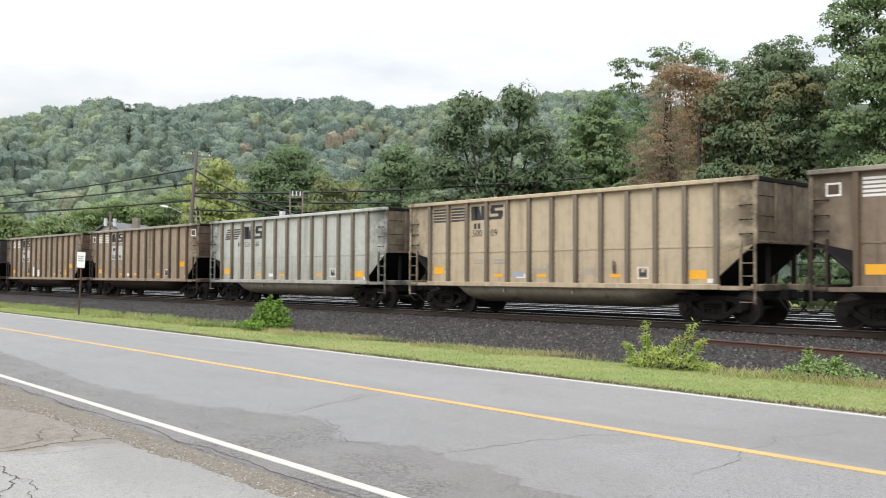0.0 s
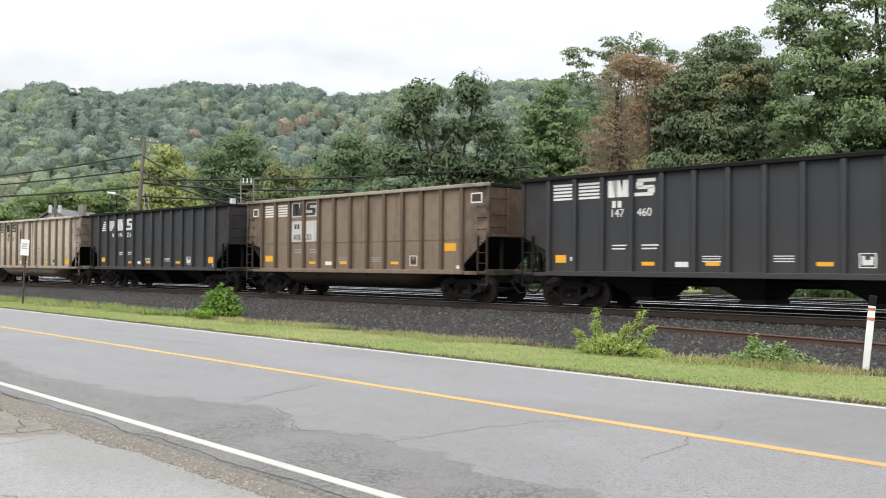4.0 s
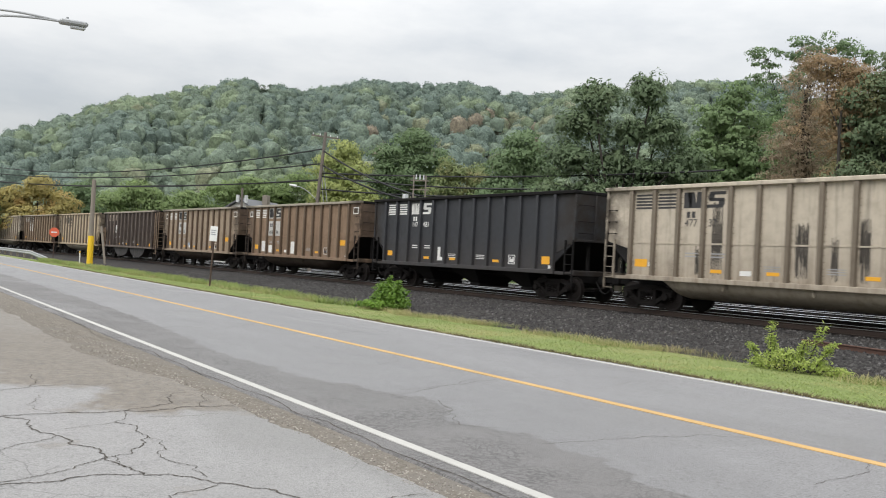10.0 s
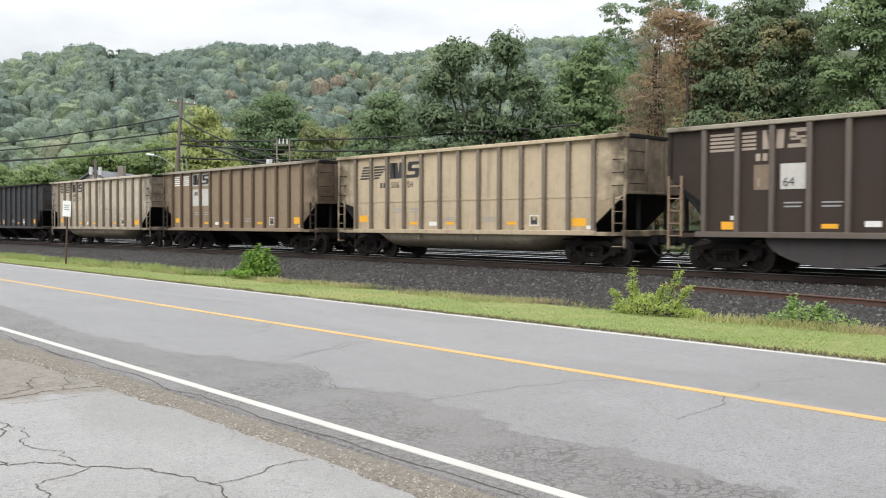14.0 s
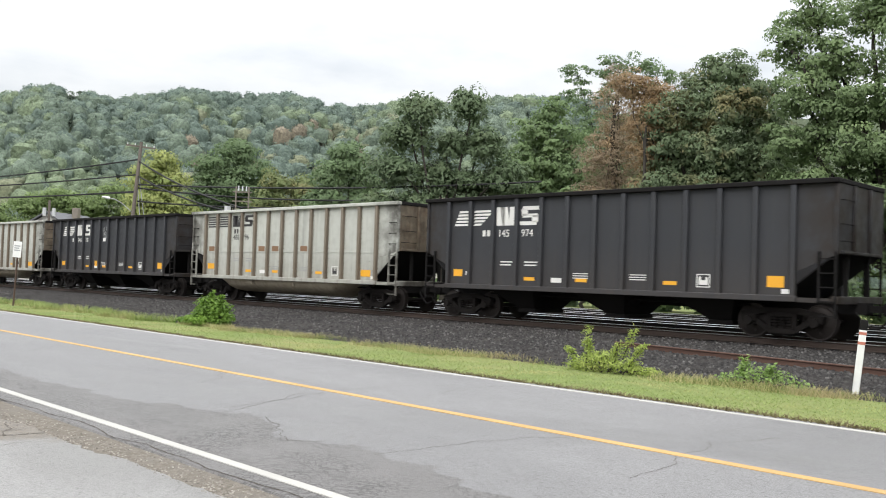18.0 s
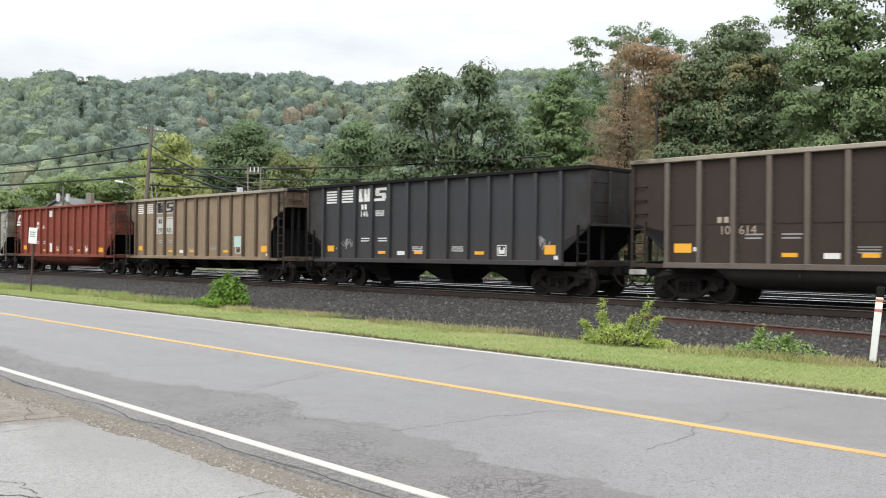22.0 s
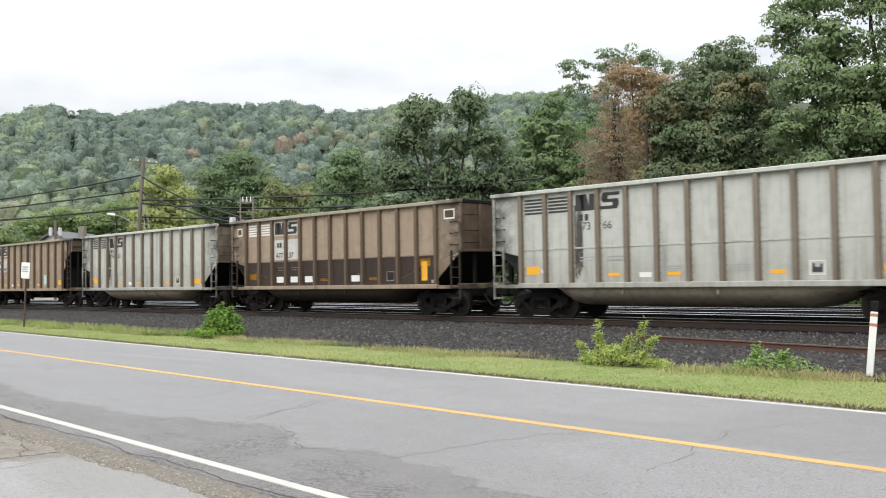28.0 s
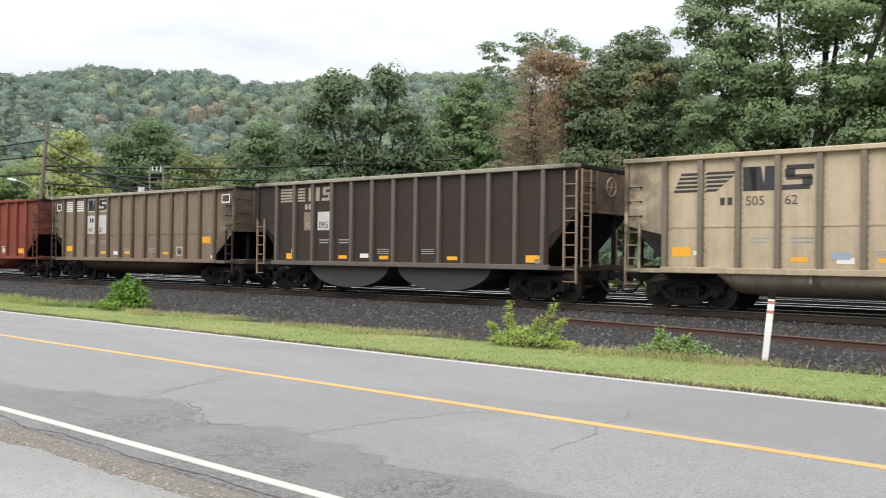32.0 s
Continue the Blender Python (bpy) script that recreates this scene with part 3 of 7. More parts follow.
def shape_of(kind):
    """Half length, end cut-out (height at the end, height inside, depth) for a kind of car."""
    if kind == "rapid":
        return 15.05 / 2, 3.35, 2.75, 1.15
    if kind == "bath":
        return 14.6 / 2, 2.72, 2.02, 1.05
    if kind == "hopper":
        return 14.6 / 2, 2.25, 1.75, 1.12
    return 14.7 / 2, 2.3, 2.02, 1.22


def rib_places(kind):
    half, _, _, cut = shape_of(kind)
    a = half - cut if kind != "bath" else half - 1.2
    return [-a + 2 * a * i / (RIBS - 1) for i in range(RIBS)]


MESHES = {}


def car_meshes(kind):
    if kind in MESHES:
        return MESHES[kind]
    half, za, zb, cut = shape_of(kind)
    d = {}
    side = [(-half + cut, SILL), (half - cut, SILL), (half - cut, zb), (half, za), (half, TOP - 0.08), (-half, TOP - 0.08), (-half, za), (-half + cut, zb)]
    d["side_panel"] = [MB().prism(side, y0, y0 + 0.03) for y0 in (-W + 0.08, W - 0.11)]
    d["top_chord"] = [MB().cbox(-half - 0.03, half + 0.03, -W - 0.07, -W + 0.15, TOP - 0.13, TOP, 0.02), MB().cbox(-half - 0.03, half + 0.03, W - 0.15, W + 0.07, TOP - 0.13, TOP, 0.02)]
    d["end_chord"] = [MB().cbox(-half - 0.04, -half + 0.12, -W + 0.152, W - 0.152, TOP - 0.13, TOP - 0.003, 0.02), MB().cbox(half - 0.12, half + 0.04, -W + 0.152, W - 0.152, TOP - 0.13, TOP - 0.003, 0.02)]
    rivets = MB()
    if kind == "gondola":
        for sx in (-0.095, 0.095):
            for q in range(15):
                z = SILL + 0.1 + q * 0.195
                rivets.box(sx - 0.013, sx + 0.013, -W + 0.064, -W + 0.081, z, z + 0.026)
    d["rib"] = [MB().add(rivets.v, rivets.f).cbox(-0.07, 0.07, -W - 0.05, -W + 0.079, SILL - 0.02, TOP - 0.135, 0.012), MB().cbox(-0.06, 0.06, W - 0.079, W + 0.05, SILL - 0.02, TOP - 0.135, 0.012)]
    d["side_sill"] = [MB().cbox(-half + cut - 0.1, half - cut + 0.1, -W - 0.065, -W + 0.07, SILL - 0.1, SILL + 0.06, 0.015), MB().cbox(-half + cut - 0.1, half - cut + 0.1, W - 0.07, W + 0.065, SILL - 0.1, SILL + 0.06, 0.015)]
    seam = MB()
    if kind == "gondola":
        seam.box(-half + cut, half - cut, -W + 0.066, -W + 0.079, 2.22, 2.27)
        rp = rib_places(kind)
        for i in range(RIBS - 1):
            for q in range(1, 9):
                x = rp[i] + (rp[i + 1] - rp[i]) * q / 9
                seam.box(x - 0.012, x + 0.012, -W + 0.056, -W + 0.066, 2.233, 2.257)
        for sg in (-1, 1):
            for q in range(14):
                x, z = sg * (half - cut - 0.1 - 0.16 * q), 1.98 - 0.052 * q
                seam.box(x - 0.013, x + 0.013, -W + 0.064, -W + 0.0795, z, z + 0.026)
    elif kind == "rapid":
        seam.box(-half + cut, half - cut, -W + 0.066, -W + 0.079, 3.05, 3.085)
    if seam.v:
        d["rivet_seam"] = [seam]
    ew, sl, er = [], [], []
    for sg in (-1, 1):
        e = MB()
        xa, xb = sorted((sg * half, sg * (half - 0.03)))
        e.box(xa, xb, -W + 0.112, W - 0.112, za, TOP - 0.132)
        a, b = sorted((sg * half, sg * (half + 0.07)))
        for y in (-0.55, 0.55):
            er.append(MB().cbox(a, b, y - 0.055, y + 0.055, za, TOP - 0.14, 0.012))
        er.append(MB().cbox(a, b, -W + 0.2, W - 0.2, za, za + 0.08, 0.012))
        ew.append(e)
        s = MB()
        deep = 1.5 if kind != "rapid" else 2.3
        poly = [(sg * (half - 0.04), za), (sg * (half - deep), SILL), (sg * (half - deep - 0.05), SILL), (sg * (half - 0.1), za)]
        s.prism(poly if sg < 0 else poly[::-1], -W + 0.115, W - 0.115)
        sl.append(s)
    d["end_wall"], d["slope_sheet"], d["end_rib"] = ew, sl, er
    cp, eg = [], []
    for sg in (-1, 1):
        for y in (-W + 0.02, W - 0.1):
            c = MB().cbox(min(sg * (half - 0.1), sg * (half + 0.012)), max(sg * (half - 0.1), sg * (half + 0.012)), y, y + 0.08, za - 0.02, TOP - 0.135, 0.008)
            for q in range(9):
                z = za + 0.1 + q * (TOP - za - 0.4) / 8
                c.box(sg * (half - 0.045) - 0.02, sg * (half - 0.045) + 0.02, y - 0.012 if y < 0 else y + 0.08, y if y < 0 else y + 0.092, z, z + 0.04)
            cp.append(c)
        for z in (za + 0.32, za + 0.75, TOP - 0.55):
            x = sg * (half + 0.09)
            eg.append(MB().sweep([(x - sg * 0.09, -W + 0.2, z), (x, -W + 0.2, z), (x, -0.72, z), (x - sg * 0.09, -0.72, z)], 0.013, 5))
    d["corner_post"], d["end_grab_iron"] = cp, eg
    d["floor_plate"] = [MB().box(-half + 1.55, half - 1.55, -W + 0.115, W - 0.115, SILL - 0.02, SILL + 0.02)]
    d["centre_sill"] = [MB().box(-half - 0.25, half + 0.25, -0.24, 0.24, 0.72, 1.02)]
    plats = []
    for sg in (-1, 1):
        p = MB()
        a, b = sorted((sg * (half + 0.02), sg * (half - 0.16)))
        p.cbox(a, b, -W + 0.0, W - 0.0, 0.98, 1.18, 0.02)
        for y in (-W + 0.01, W - 0.13):
            a, b = sorted((sg * (half - 0.16), sg * (half - cut - 0.05)))
            p.box(a, b, y, y + 0.12, 1.0, 1.12)
        plats.append(p)
    d["end_platform"] = plats
    lads = []
    for sg in (-1, 1):
        high = TOP - 0.2 if kind == "rapid" or kind == "bath" and sg > 0 else za + 0.05
        for sy in (-1, 1):
            q = MB()
            for x in (half - 0.04, half - 0.46):
                q.box(sg * x - 0.03, sg * x + 0.03, sy * (W - 0.02) - 0.03, sy * (W - 0.02) + 0.03, 0.62 if x > half - 0.2 else 1.0, high)
            z = 0.66
            while z < high - 0.1:
                q.box(min(sg * half, sg * (half - 0.5)) + 0.03, max(sg * half, sg * (half - 0.5)) - 0.03, sy * (W + 0.015) - 0.014, sy * (W + 0.015) + 0.014, z, z + 0.03)
                z += 0.36
            lads.append(q)
    d["ladder"] = lads
    if kind == "bath":
        lad = MB()
        for y in (-W + 0.12, -W + 0.62):
            lad.box(half + 0.06, half + 0.1, y - 0.025, y + 0.025, 1.1, TOP - 0.15)
        for q in range(9):
            lad.box(half + 0.07, half + 0.095, -W + 0.12, -W + 0.62, 1.3 + 0.33 * q, 1.325 + 0.33 * q)
        d["end_ladder"] = [lad]
        wheel = MB()
        wheel.sweep([(half + 0.2, 0.05 + 0.28 * math.cos(q * math.pi / 8), 3.55 + 0.28 * math.sin(q * math.pi / 8)) for q in range(17)], 0.02, 5)
        for q in range(3):
            a = q * math.pi / 3
            wheel.bar((half + 0.2, 0.05 - 0.27 * math.cos(a), 3.55 - 0.27 * math.sin(a)), (half + 0.2, 0.05 + 0.27 * math.cos(a), 3.55 + 0.27 * math.sin(a)), 0.02, 0.02)
        wheel.tube((half, 0.05, 3.55), (half + 0.22, 0.05, 3.55), 0.03, k=8)
        d["brake_wheel"] = [wheel]
    grablist = []
    for z in (2.55, 2.95, 3.35):
        for x in (-half + 0.12, half - 0.5):
            if kind == "gondola":
                grabs = MB()
                grablist.append(grabs)
                grabs.box(x, x + 0.38, -W + 0.0, -W + 0.025, z, z + 0.022)
                grabs.box(x, x + 0.03, -W + 0.025, -W + 0.08, z - 0.01, z + 0.03)
                grabs.box(x + 0.35, x + 0.38, -W + 0.025, -W + 0.08, z - 0.01, z + 0.03)
    if grablist:
        d["grab_iron"] = grablist
    posts = []
    for sg in (-1, 1):
        for y in (-0.75, 0.75):
            p = MB()
            p.box(sg * (half - 0.1) - 0.05, sg * (half - 0.1) + 0.05, y - 0.05, y + 0.05, 1.18, za)
            posts.append(p)
    d["end_post"] = posts
    if kind == "gondola":
        t = MB()
        prof = [(1.5 * sg * math.cos(a) ** 0.8, 1.03 - 0.6 * math.sin(a)) for sg, a in [(-1, math.pi / 2 * i / 8) for i in range(8)] + [(1, math.pi / 2 * (7 - i) / 8) for i in range(8)]]
        k = len(prof)
        xs = [(-4.75, 0.15), (-4.4, 0.93), (-4.25, 1.0), (3.2, 1.0), (3.4, 0.95), (4.7, 0.15)]
        t.add([(x, y, 1.04 - (1.04 - z) * q) for x, q in xs for y, z in prof],
              [(i * k + j, i * k + j + 1, i * k + k + j + 1, i * k + k + j) for i in range(len(xs) - 1) for j in range(k - 1)])
        d["tub"] = [t]
        d["tub_band"] = [MB().prism([(x, 0.8), (x + 0.06, 0.8), (x + 0.06, 1.02), (x, 1.02)], -1.52, -1.48) for x in (-2.3, 0.8)]
    elif kind == "bath":
        tubs = []
        for cx in (-2.35, 2.05):
            arc = [(cx + 2.0 * math.cos(a), SILL - 0.05 + 0.82 * math.sin(a)) for a in [math.pi + math.pi * i / 18 for i in range(19)]]
            tubs.append(MB().prism(arc, -1.42, 1.42))
        d["tub"] = tubs
    else:
        chutes = []
        places = [(-3.5, 1.0, 0.28), (0.0, 1.0, 0.28), (3.5, 1.0, 0.28)] if kind == "hopper" else [(-4.0 + 2.0 * i, 0.85, 0.55) for i in range(5)]
        for x, w, zlow in places:
            c = MB()
            low, sh = 0.3, 0.28 if kind == "hopper" else 0.0
            yt, yb = (1.4, 0.75) if kind == "hopper" else (1.45, 1.0)
            c.add([(x - w, -yt, SILL - 0.05), (x + w, -yt, SILL - 0.05), (x + w, yt, SILL - 0.05), (x - w, yt, SILL - 0.05),
                   (x + sh - low, -yb, zlow + 0.1), (x + sh + low, -yb, zlow + 0.1), (x + sh + low, yb, zlow + 0.1), (x + sh - low, yb, zlow + 0.1)],
                  [(3, 2, 1, 0), (0, 1, 5, 4), (1, 2, 6, 5), (2, 3, 7, 6), (3, 0, 4, 7), (4, 5, 6, 7)])
            c.cbox(x + sh - low - 0.08, x + sh + low + 0.08, -yb - 0.06, yb + 0.06, zlow, zlow + 0.12, 0.02)
            chutes.append(c)
        d["hopper_chute"] = chutes
    if kind == "rapid":
        d["end_bulkhead"] = [MB().box(sg * (half - 1.0) - 0.03, sg * (half - 1.0) + 0.03, -1.46, 1.46, SILL, 3.2) for sg in (-1, 1)]
        d["end_stanchion"] = [MB().cbox(sg * (half - 0.07) - 0.05, sg * (half - 0.07) + 0.05, y - 0.05, y + 0.05, 1.18, 3.36, 0.01) for sg in (-1, 1) for y in (-1.1, -0.35, 0.35, 1.1)]
    coup = []
    for sg in (-1, 1):
        c = MB()
        a, b = sorted((sg * (half + 0.25), sg * (half + 0.62)))
        c.box(a, b, -0.09, 0.09, 0.78, 0.96)
        a, b = sorted((sg * (half + 0.6), sg * (half + 0.87)))
        c.cbox(a, b, -0.19, 0.19, 0.7, 1.03, 0.05)
        coup.append(c)
    d["coupler"] = coup
    hoses = []
    for sg in (-1, 1):
        hose = MB()
        hoses.append(hose)
        pts = [Vector((sg * (half + 0.02 + 0.8 * i / 6), -0.38, 0.78 - 0.42 * math.sin(math.pi * i / 7))) for i in range(7)]
        hose.sweep(pts, 0.03)
    d["air_hose"] = hoses
    d["brake_rod"] = [MB().tube((-half + 2.6, -0.9, 0.86), (half - 2.6, -0.9, 0.86), 0.03, k=6)]
    MESHES[kind] = {n: [m.mesh(n, M_BLACKSTEEL) for m in ms] for n, ms in d.items()}
    return MESHES[kind]


def truck_meshes():
    f = {}
    for sy, key in ((-1, "near"), (1, "far")):
        s = MB()
        y = sy * 1.03
        s.bar((-1.12, y, 0.62), (-0.42, y, 0.76), 0.15, 0.14).bar((-0.45, y, 0.75), (0.45, y, 0.75), 0.15, 0.16).bar((0.42, y, 0.76), (1.12, y, 0.62), 0.15, 0.14)
        s.bar((-0.78, y, 0.5), (-0.32, y, 0.22), 0.14, 0.13).bar((-0.36, y, 0.22), (0.36, y, 0.22), 0.13, 0.16).bar((0.32, y, 0.22), (0.78, y, 0.5), 0.14, 0.13)
        s.bar((-0.34, y, 0.26), (-0.34, y, 0.72), 0.11, 0.16).bar((0.34, y, 0.26), (0.34, y, 0.72), 0.11, 0.16)
        for x in (-0.89, 0.89):
            s.cbox(x - 0.2, x + 0.2, y - 0.11, y + 0.11, 0.42, 0.64, 0.03)
            s.tube((x, y + sy * 0.1, 0.46), (x, y + sy * 0.2, 0.46), 0.13, 0.115, 14)
        f["side_frame_" + key] = s
        p = MB()
        for x in (-0.2, 0.0, 0.2):
            for z in range(4):
                p.tube((x, y + sy * 0.01, 0.29 + z * 0.075), (x, y + sy * 0.01, 0.335 + z * 0.075), 0.095, k=7)
        p.cbox(-0.3, 0.3, y - 0.1, y + 0.1, 0.58, 0.7, 0.02)
        f["spring_nest_" + key] = p
    f["bolster"] = MB().cbox(-0.2, 0.2, -1.05, 1.05, 0.52, 0.73, 0.03)
    w = MB()
    w.tube((0, -1.0, 0), (0, 1.0, 0), 0.075, k=10)
    for sy in (-1, 1):
        w.tube((0, sy * 0.705, 0), (0, sy * 0.735, 0), 0.485, 0.475, 28)
        w.tube((0, sy * 0.735, 0), (0, sy * 0.84, 0), 0.462, 0.455, 28)
        w.tube((0, sy * 0.84, 0), (0, sy * 0.846, 0), 0.40, 0.39, 28)
        w.tube((0, sy * 0.846, 0), (0, sy * 0.90, 0), 0.16, 0.14, 16)
        for i in range(6):
            a = math.pi * i / 3
            w.tube((0.27 * math.cos(a), sy * 0.846, 0.27 * math.sin(a)), (0.27 * math.cos(a), sy * 0.86, 0.27 * math.sin(a)), 0.04, k=8)
    f["wheelset"] = w
    return {k: m.mesh(k, M_WHEEL if k == "wheelset" else M_TRUCK) for k, m in f.items()}


TRUCK = truck_meshes()
WHEELS = []


def truck(parent, x):
    t = new("truck", None)
    t.parent, t.location = parent, (x, 0, 0)
    for key in ("near", "far"):
        shared("side_frame", TRUCK["side_frame_" + key], None, t)
        tagged(shared("spring_nest", TRUCK["spring_nest_" + key], None, t), kind="stuff")
    shared("bolster", TRUCK["bolster"], None, t)
    for i, dx in enumerate((-0.89, 0.89)):
        w = shared("wheelset", TRUCK["wheelset"], None, t, loc=(dx, 0, 0.46))
        WHEELS.append((i, w))
    return t


FACE = -W + 0.074      # where markings lie on the near side
DECALS = {}


def rects(key, items):
    """A flat marking of one colour: items are (x0, x1, z0, z1, slant)."""
    if key not in DECALS:
        mb = MB()
        for x0, x1, z0, z1, s in items:
            mb.prism([(x0, z0), (x1, z0), (x1 + s, z1), (x0 + s, z1)], FACE, FACE + 0.008)
        DECALS[key] = mb.mesh(key, M_DECALW, False)
    return DECALS[key]


def digits(text, size):
    key = "digits " + text + str(size)
    if key not in DECALS:
        cu = bpy.data.curves.new("digits", "FONT")
        cu.body, cu.size, cu.extrude = text, size, 0.003
        tmp = bpy.data.objects.new("digits", cu)
        me = bpy.data.meshes.new_from_object(tmp)
        bpy.data.objects.remove(tmp)
        me.transform(Matrix.Translation((0, FACE + 0.003, 0)) @ Matrix.Rotation(radians(90), 4, "X"))
        if not me.materials:
            me.materials.append(M_DECALW)
        DECALS[key] = me
    return DECALS[key]


def blocks(x, z, w, h):
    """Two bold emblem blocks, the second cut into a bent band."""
    a = [(x, x + w * 0.2, z, z + h, 0.0), (x + w * 0.14, x + w * 0.32, z + h * 0.0, z + h, -w * 0.06), (x + w * 0.3, x + w * 0.46, z, z + h, 0.03)]
    b = [(x + w * 0.62, x + w, z + h * 0.8, z + h, 0.0), (x + w * 0.6, x + w * 0.74, z + h * 0.5, z + h * 0.85, 0.0), (x + w * 0.62, x + w * 0.97, z + h * 0.4, z + h * 0.6, 0.0),
         (x + w * 0.84, x + w * 0.98, z + h * 0.15, z + h * 0.5, 0.0), (x + w * 0.56, x + w * 0.95, z, z + h * 0.2, 0.0)]
    return a, b


def bars(key, items, mat, car, y=0.0, name="emblem_bar"):
    for i, it in enumerate(items):
        shared(name, rects(key + str(i), [it]), mat, car).location.y = y


def markings(car, kind, style, number, ink, extra):
    half, rp = shape_of(kind)[0], rib_places(kind)
    step = rp[1] - rp[0]
    col = {"white": M_DECALW, "faded": M_FADED}.get(ink, M_DECALK)
    bath = kind == "bath"
    back = step * (0.85 if bath else 0.0)      # the round-bellied cars carry their lettering further back

    def mid(i, f):
        return rp[i] + step * f

    if style == "horse":
        z0, h = 3.17, 0.56
        items = []
        for i in range(5):
            z = z0 + i * h / 5
            items.append((mid(0, 0.22) + 0.05 * i, mid(0, 0.93), z, z + h / 8, 0.02))
            items.append((mid(1, 0.08), mid(1, 0.4 + 0.13 * i), z, z + h / 8, 0.08))
        bars("horse_flag" + kind, items, col, car)
        for j, b in enumerate(blocks(mid(2, 0.1), z0 - 0.02, step * 1.75, h + 0.06)):
            shared("emblem", rects("horse_blocks" + kind + str(j), b), col, car)
        zn = 2.78
    elif style in ("stripes", "panel"):
        z0, h = 3.36, 0.56
        items = []
        if style == "panel":
            bars("panel_ground" + kind, [
                                                                  (mid(2, 0.08), mid(2, 0.92), z0 - 0.03, z0 + h + 0.03, 0), (mid(3, 0.08), mid(3, 0.92), z0 - 0.03, z0 + h + 0.03, 0)], M_PANELW, car, 0.0, "emblem_ground")
            bars("number_ground" + kind, [(mid(2, 0.08), mid(2, 0.94), 2.285, 3.16, 0), (mid(3, 0.06), mid(3, 0.92), 2.285, 3.16, 0)], M_PANELW, car, 0.0, "number_panel")
        off = 0.009 if style == "panel" else 0.0
        for i in range(5):
            z = z0 + 0.03 + i * (h - 0.02) / 5
            items += [(mid(0, 0.14), mid(0, 0.9), z, z + h / 8.5, 0), (mid(1, 0.1), mid(1, 0.5 if bath else 0.95), z, z + h / 8.5, 0)]
        col2 = M_DECALK if style == "panel" else col
        bars("bars" + kind, items, M_DECALW if style == "panel" else col, car, 0.0)
        for j, b in enumerate(blocks(mid(2, 0.16) - back * 0.55, z0 + 0.03, step * (1.25 if bath else 1.6), h - 0.05)):
            shared("emblem", rects("bar_blocks" + kind + str(j), b), col2, car).location.y = -off
        zn = 2.8 if style == "stripes" else 2.36
        if style == "panel":
            col = M_DECALK
    else:
        zn = 2.75
    if number:
        low_number = number[0] == "10" and not bath
        if low_number:
            zn = 1.95
        mx = mid(1, 0.5) if style == "horse" or bath or low_number else mid(2, 0.3)
        lift = {"horse": 0.02, "panel": 0.47}.get(style, 0.28)
        shared("reporting_mark", rects("mark" + kind + style + str(low_number), [(mx, mx + 0.13, zn + lift, zn + lift + 0.2, 0),
                                                               (mx + 0.2, mx + 0.33, zn + lift, zn + lift + 0.2, 0)]),
               col, car).location.y = -0.009 if style == "panel" else 0
        places = (mid(1, 0.5), mid(2, 0.26)) if bath else (mid(1, 0.55), mid(2, 0.12)) if low_number else (mid(2, 0.16 if style == "horse" else 0.22), mid(3, 0.14))
        for txt, x in zip(number, places):
            on_panel = style == "panel" or bath and x > mid(2, 0)
            o = shared("car_number", digits(txt, 0.34), M_DECALK if on_panel else col, car)
            o.location = (x, -0.012 if on_panel else 0, 2.38 if bath else zn)
    tech = []
    for i, w in ((2, 0.5), (3, 0.55)):
        tech += [(mid(i, 0.3), mid(i, 0.3 + w), 1.92, 1.96, 0), (mid(i, 0.3), mid(i, 0.25 + w), 1.82, 1.86, 0)]
    for i in (5, 7):
        tech += [(mid(i, 0.2), mid(i, 0.75), 1.45 + 0.07 * j, 1.475 + 0.07 * j, 0) for j in range(3)]
    tagged(shared("stencil_text", rects("tech" + kind, tech), M_DECALW if ink == "white" else M_SPRAY, car), kind="stuff")
    yel = [(mid(0, 0.18), mid(0, 0.72), 1.44, 1.7, 0), (mid(11, 0.1), mid(11, 0.66), *((1.82, 2.1) if style == "panel" else (1.3, 1.56)), 0)] if kind == "gondola" else [(mid(0, 0.22), mid(0, 0.62), 1.42, 1.66, 0), (mid(11, 0.3), mid(11, 0.75), 1.36, 1.66, 0)]
    if bath:
        yel = [(mid(0, 0.5), mid(0, 0.92), 1.22, 1.44, 0), (mid(11, 0.35), mid(11, 0.85), 1.22, 1.44, 0)]
    yel += [(mid(i, 0.3), mid(i, 0.72), 1.26 if bath else 1.34, 1.38 if bath else 1.45, 0) for i in (3, 5, 8)]
    bars("reflectors" + kind + ("high" if style == "panel" else ""), yel, M_DECALY, car, 0.0, "reflector")
    xa, xb = mid(9, 0.32), mid(9, 0.72)
    if not bath and number[0] != "10":
        shared("stencil_frame", rects("aci" + kind, [(xa, xb, 1.3, 1.325, 0), (xa, xb, 1.645, 1.67, 0), (xa, xa + 0.03, 1.325, 1.645, 0), (xb - 0.03, xb, 1.325, 1.645, 0)]), M_DECALW, car)
        bars("aci_ground" + kind, [(xa + 0.07, xb - 0.07, 1.37, 1.5, 0), (xa + 0.07, xa + 0.14, 1.5, 1.6, 0), (xb - 0.14, xb - 0.07, 1.5, 1.58, 0)], M_DECALW if ink == "white" else M_DECALK, car, 0.0, "stencil_block")
    shared("stencil_box", rects("plate" + kind, [(mid(4, 0.38), mid(4, 0.78), 1.3, 1.45, 0)]), M_DECALW, car)
    shared("stencil_box", rects("plate_rear" + kind, [(mid(0, 0.78), mid(0, 0.92), 1.48, 1.6, 0)]), M_DECALW, car)
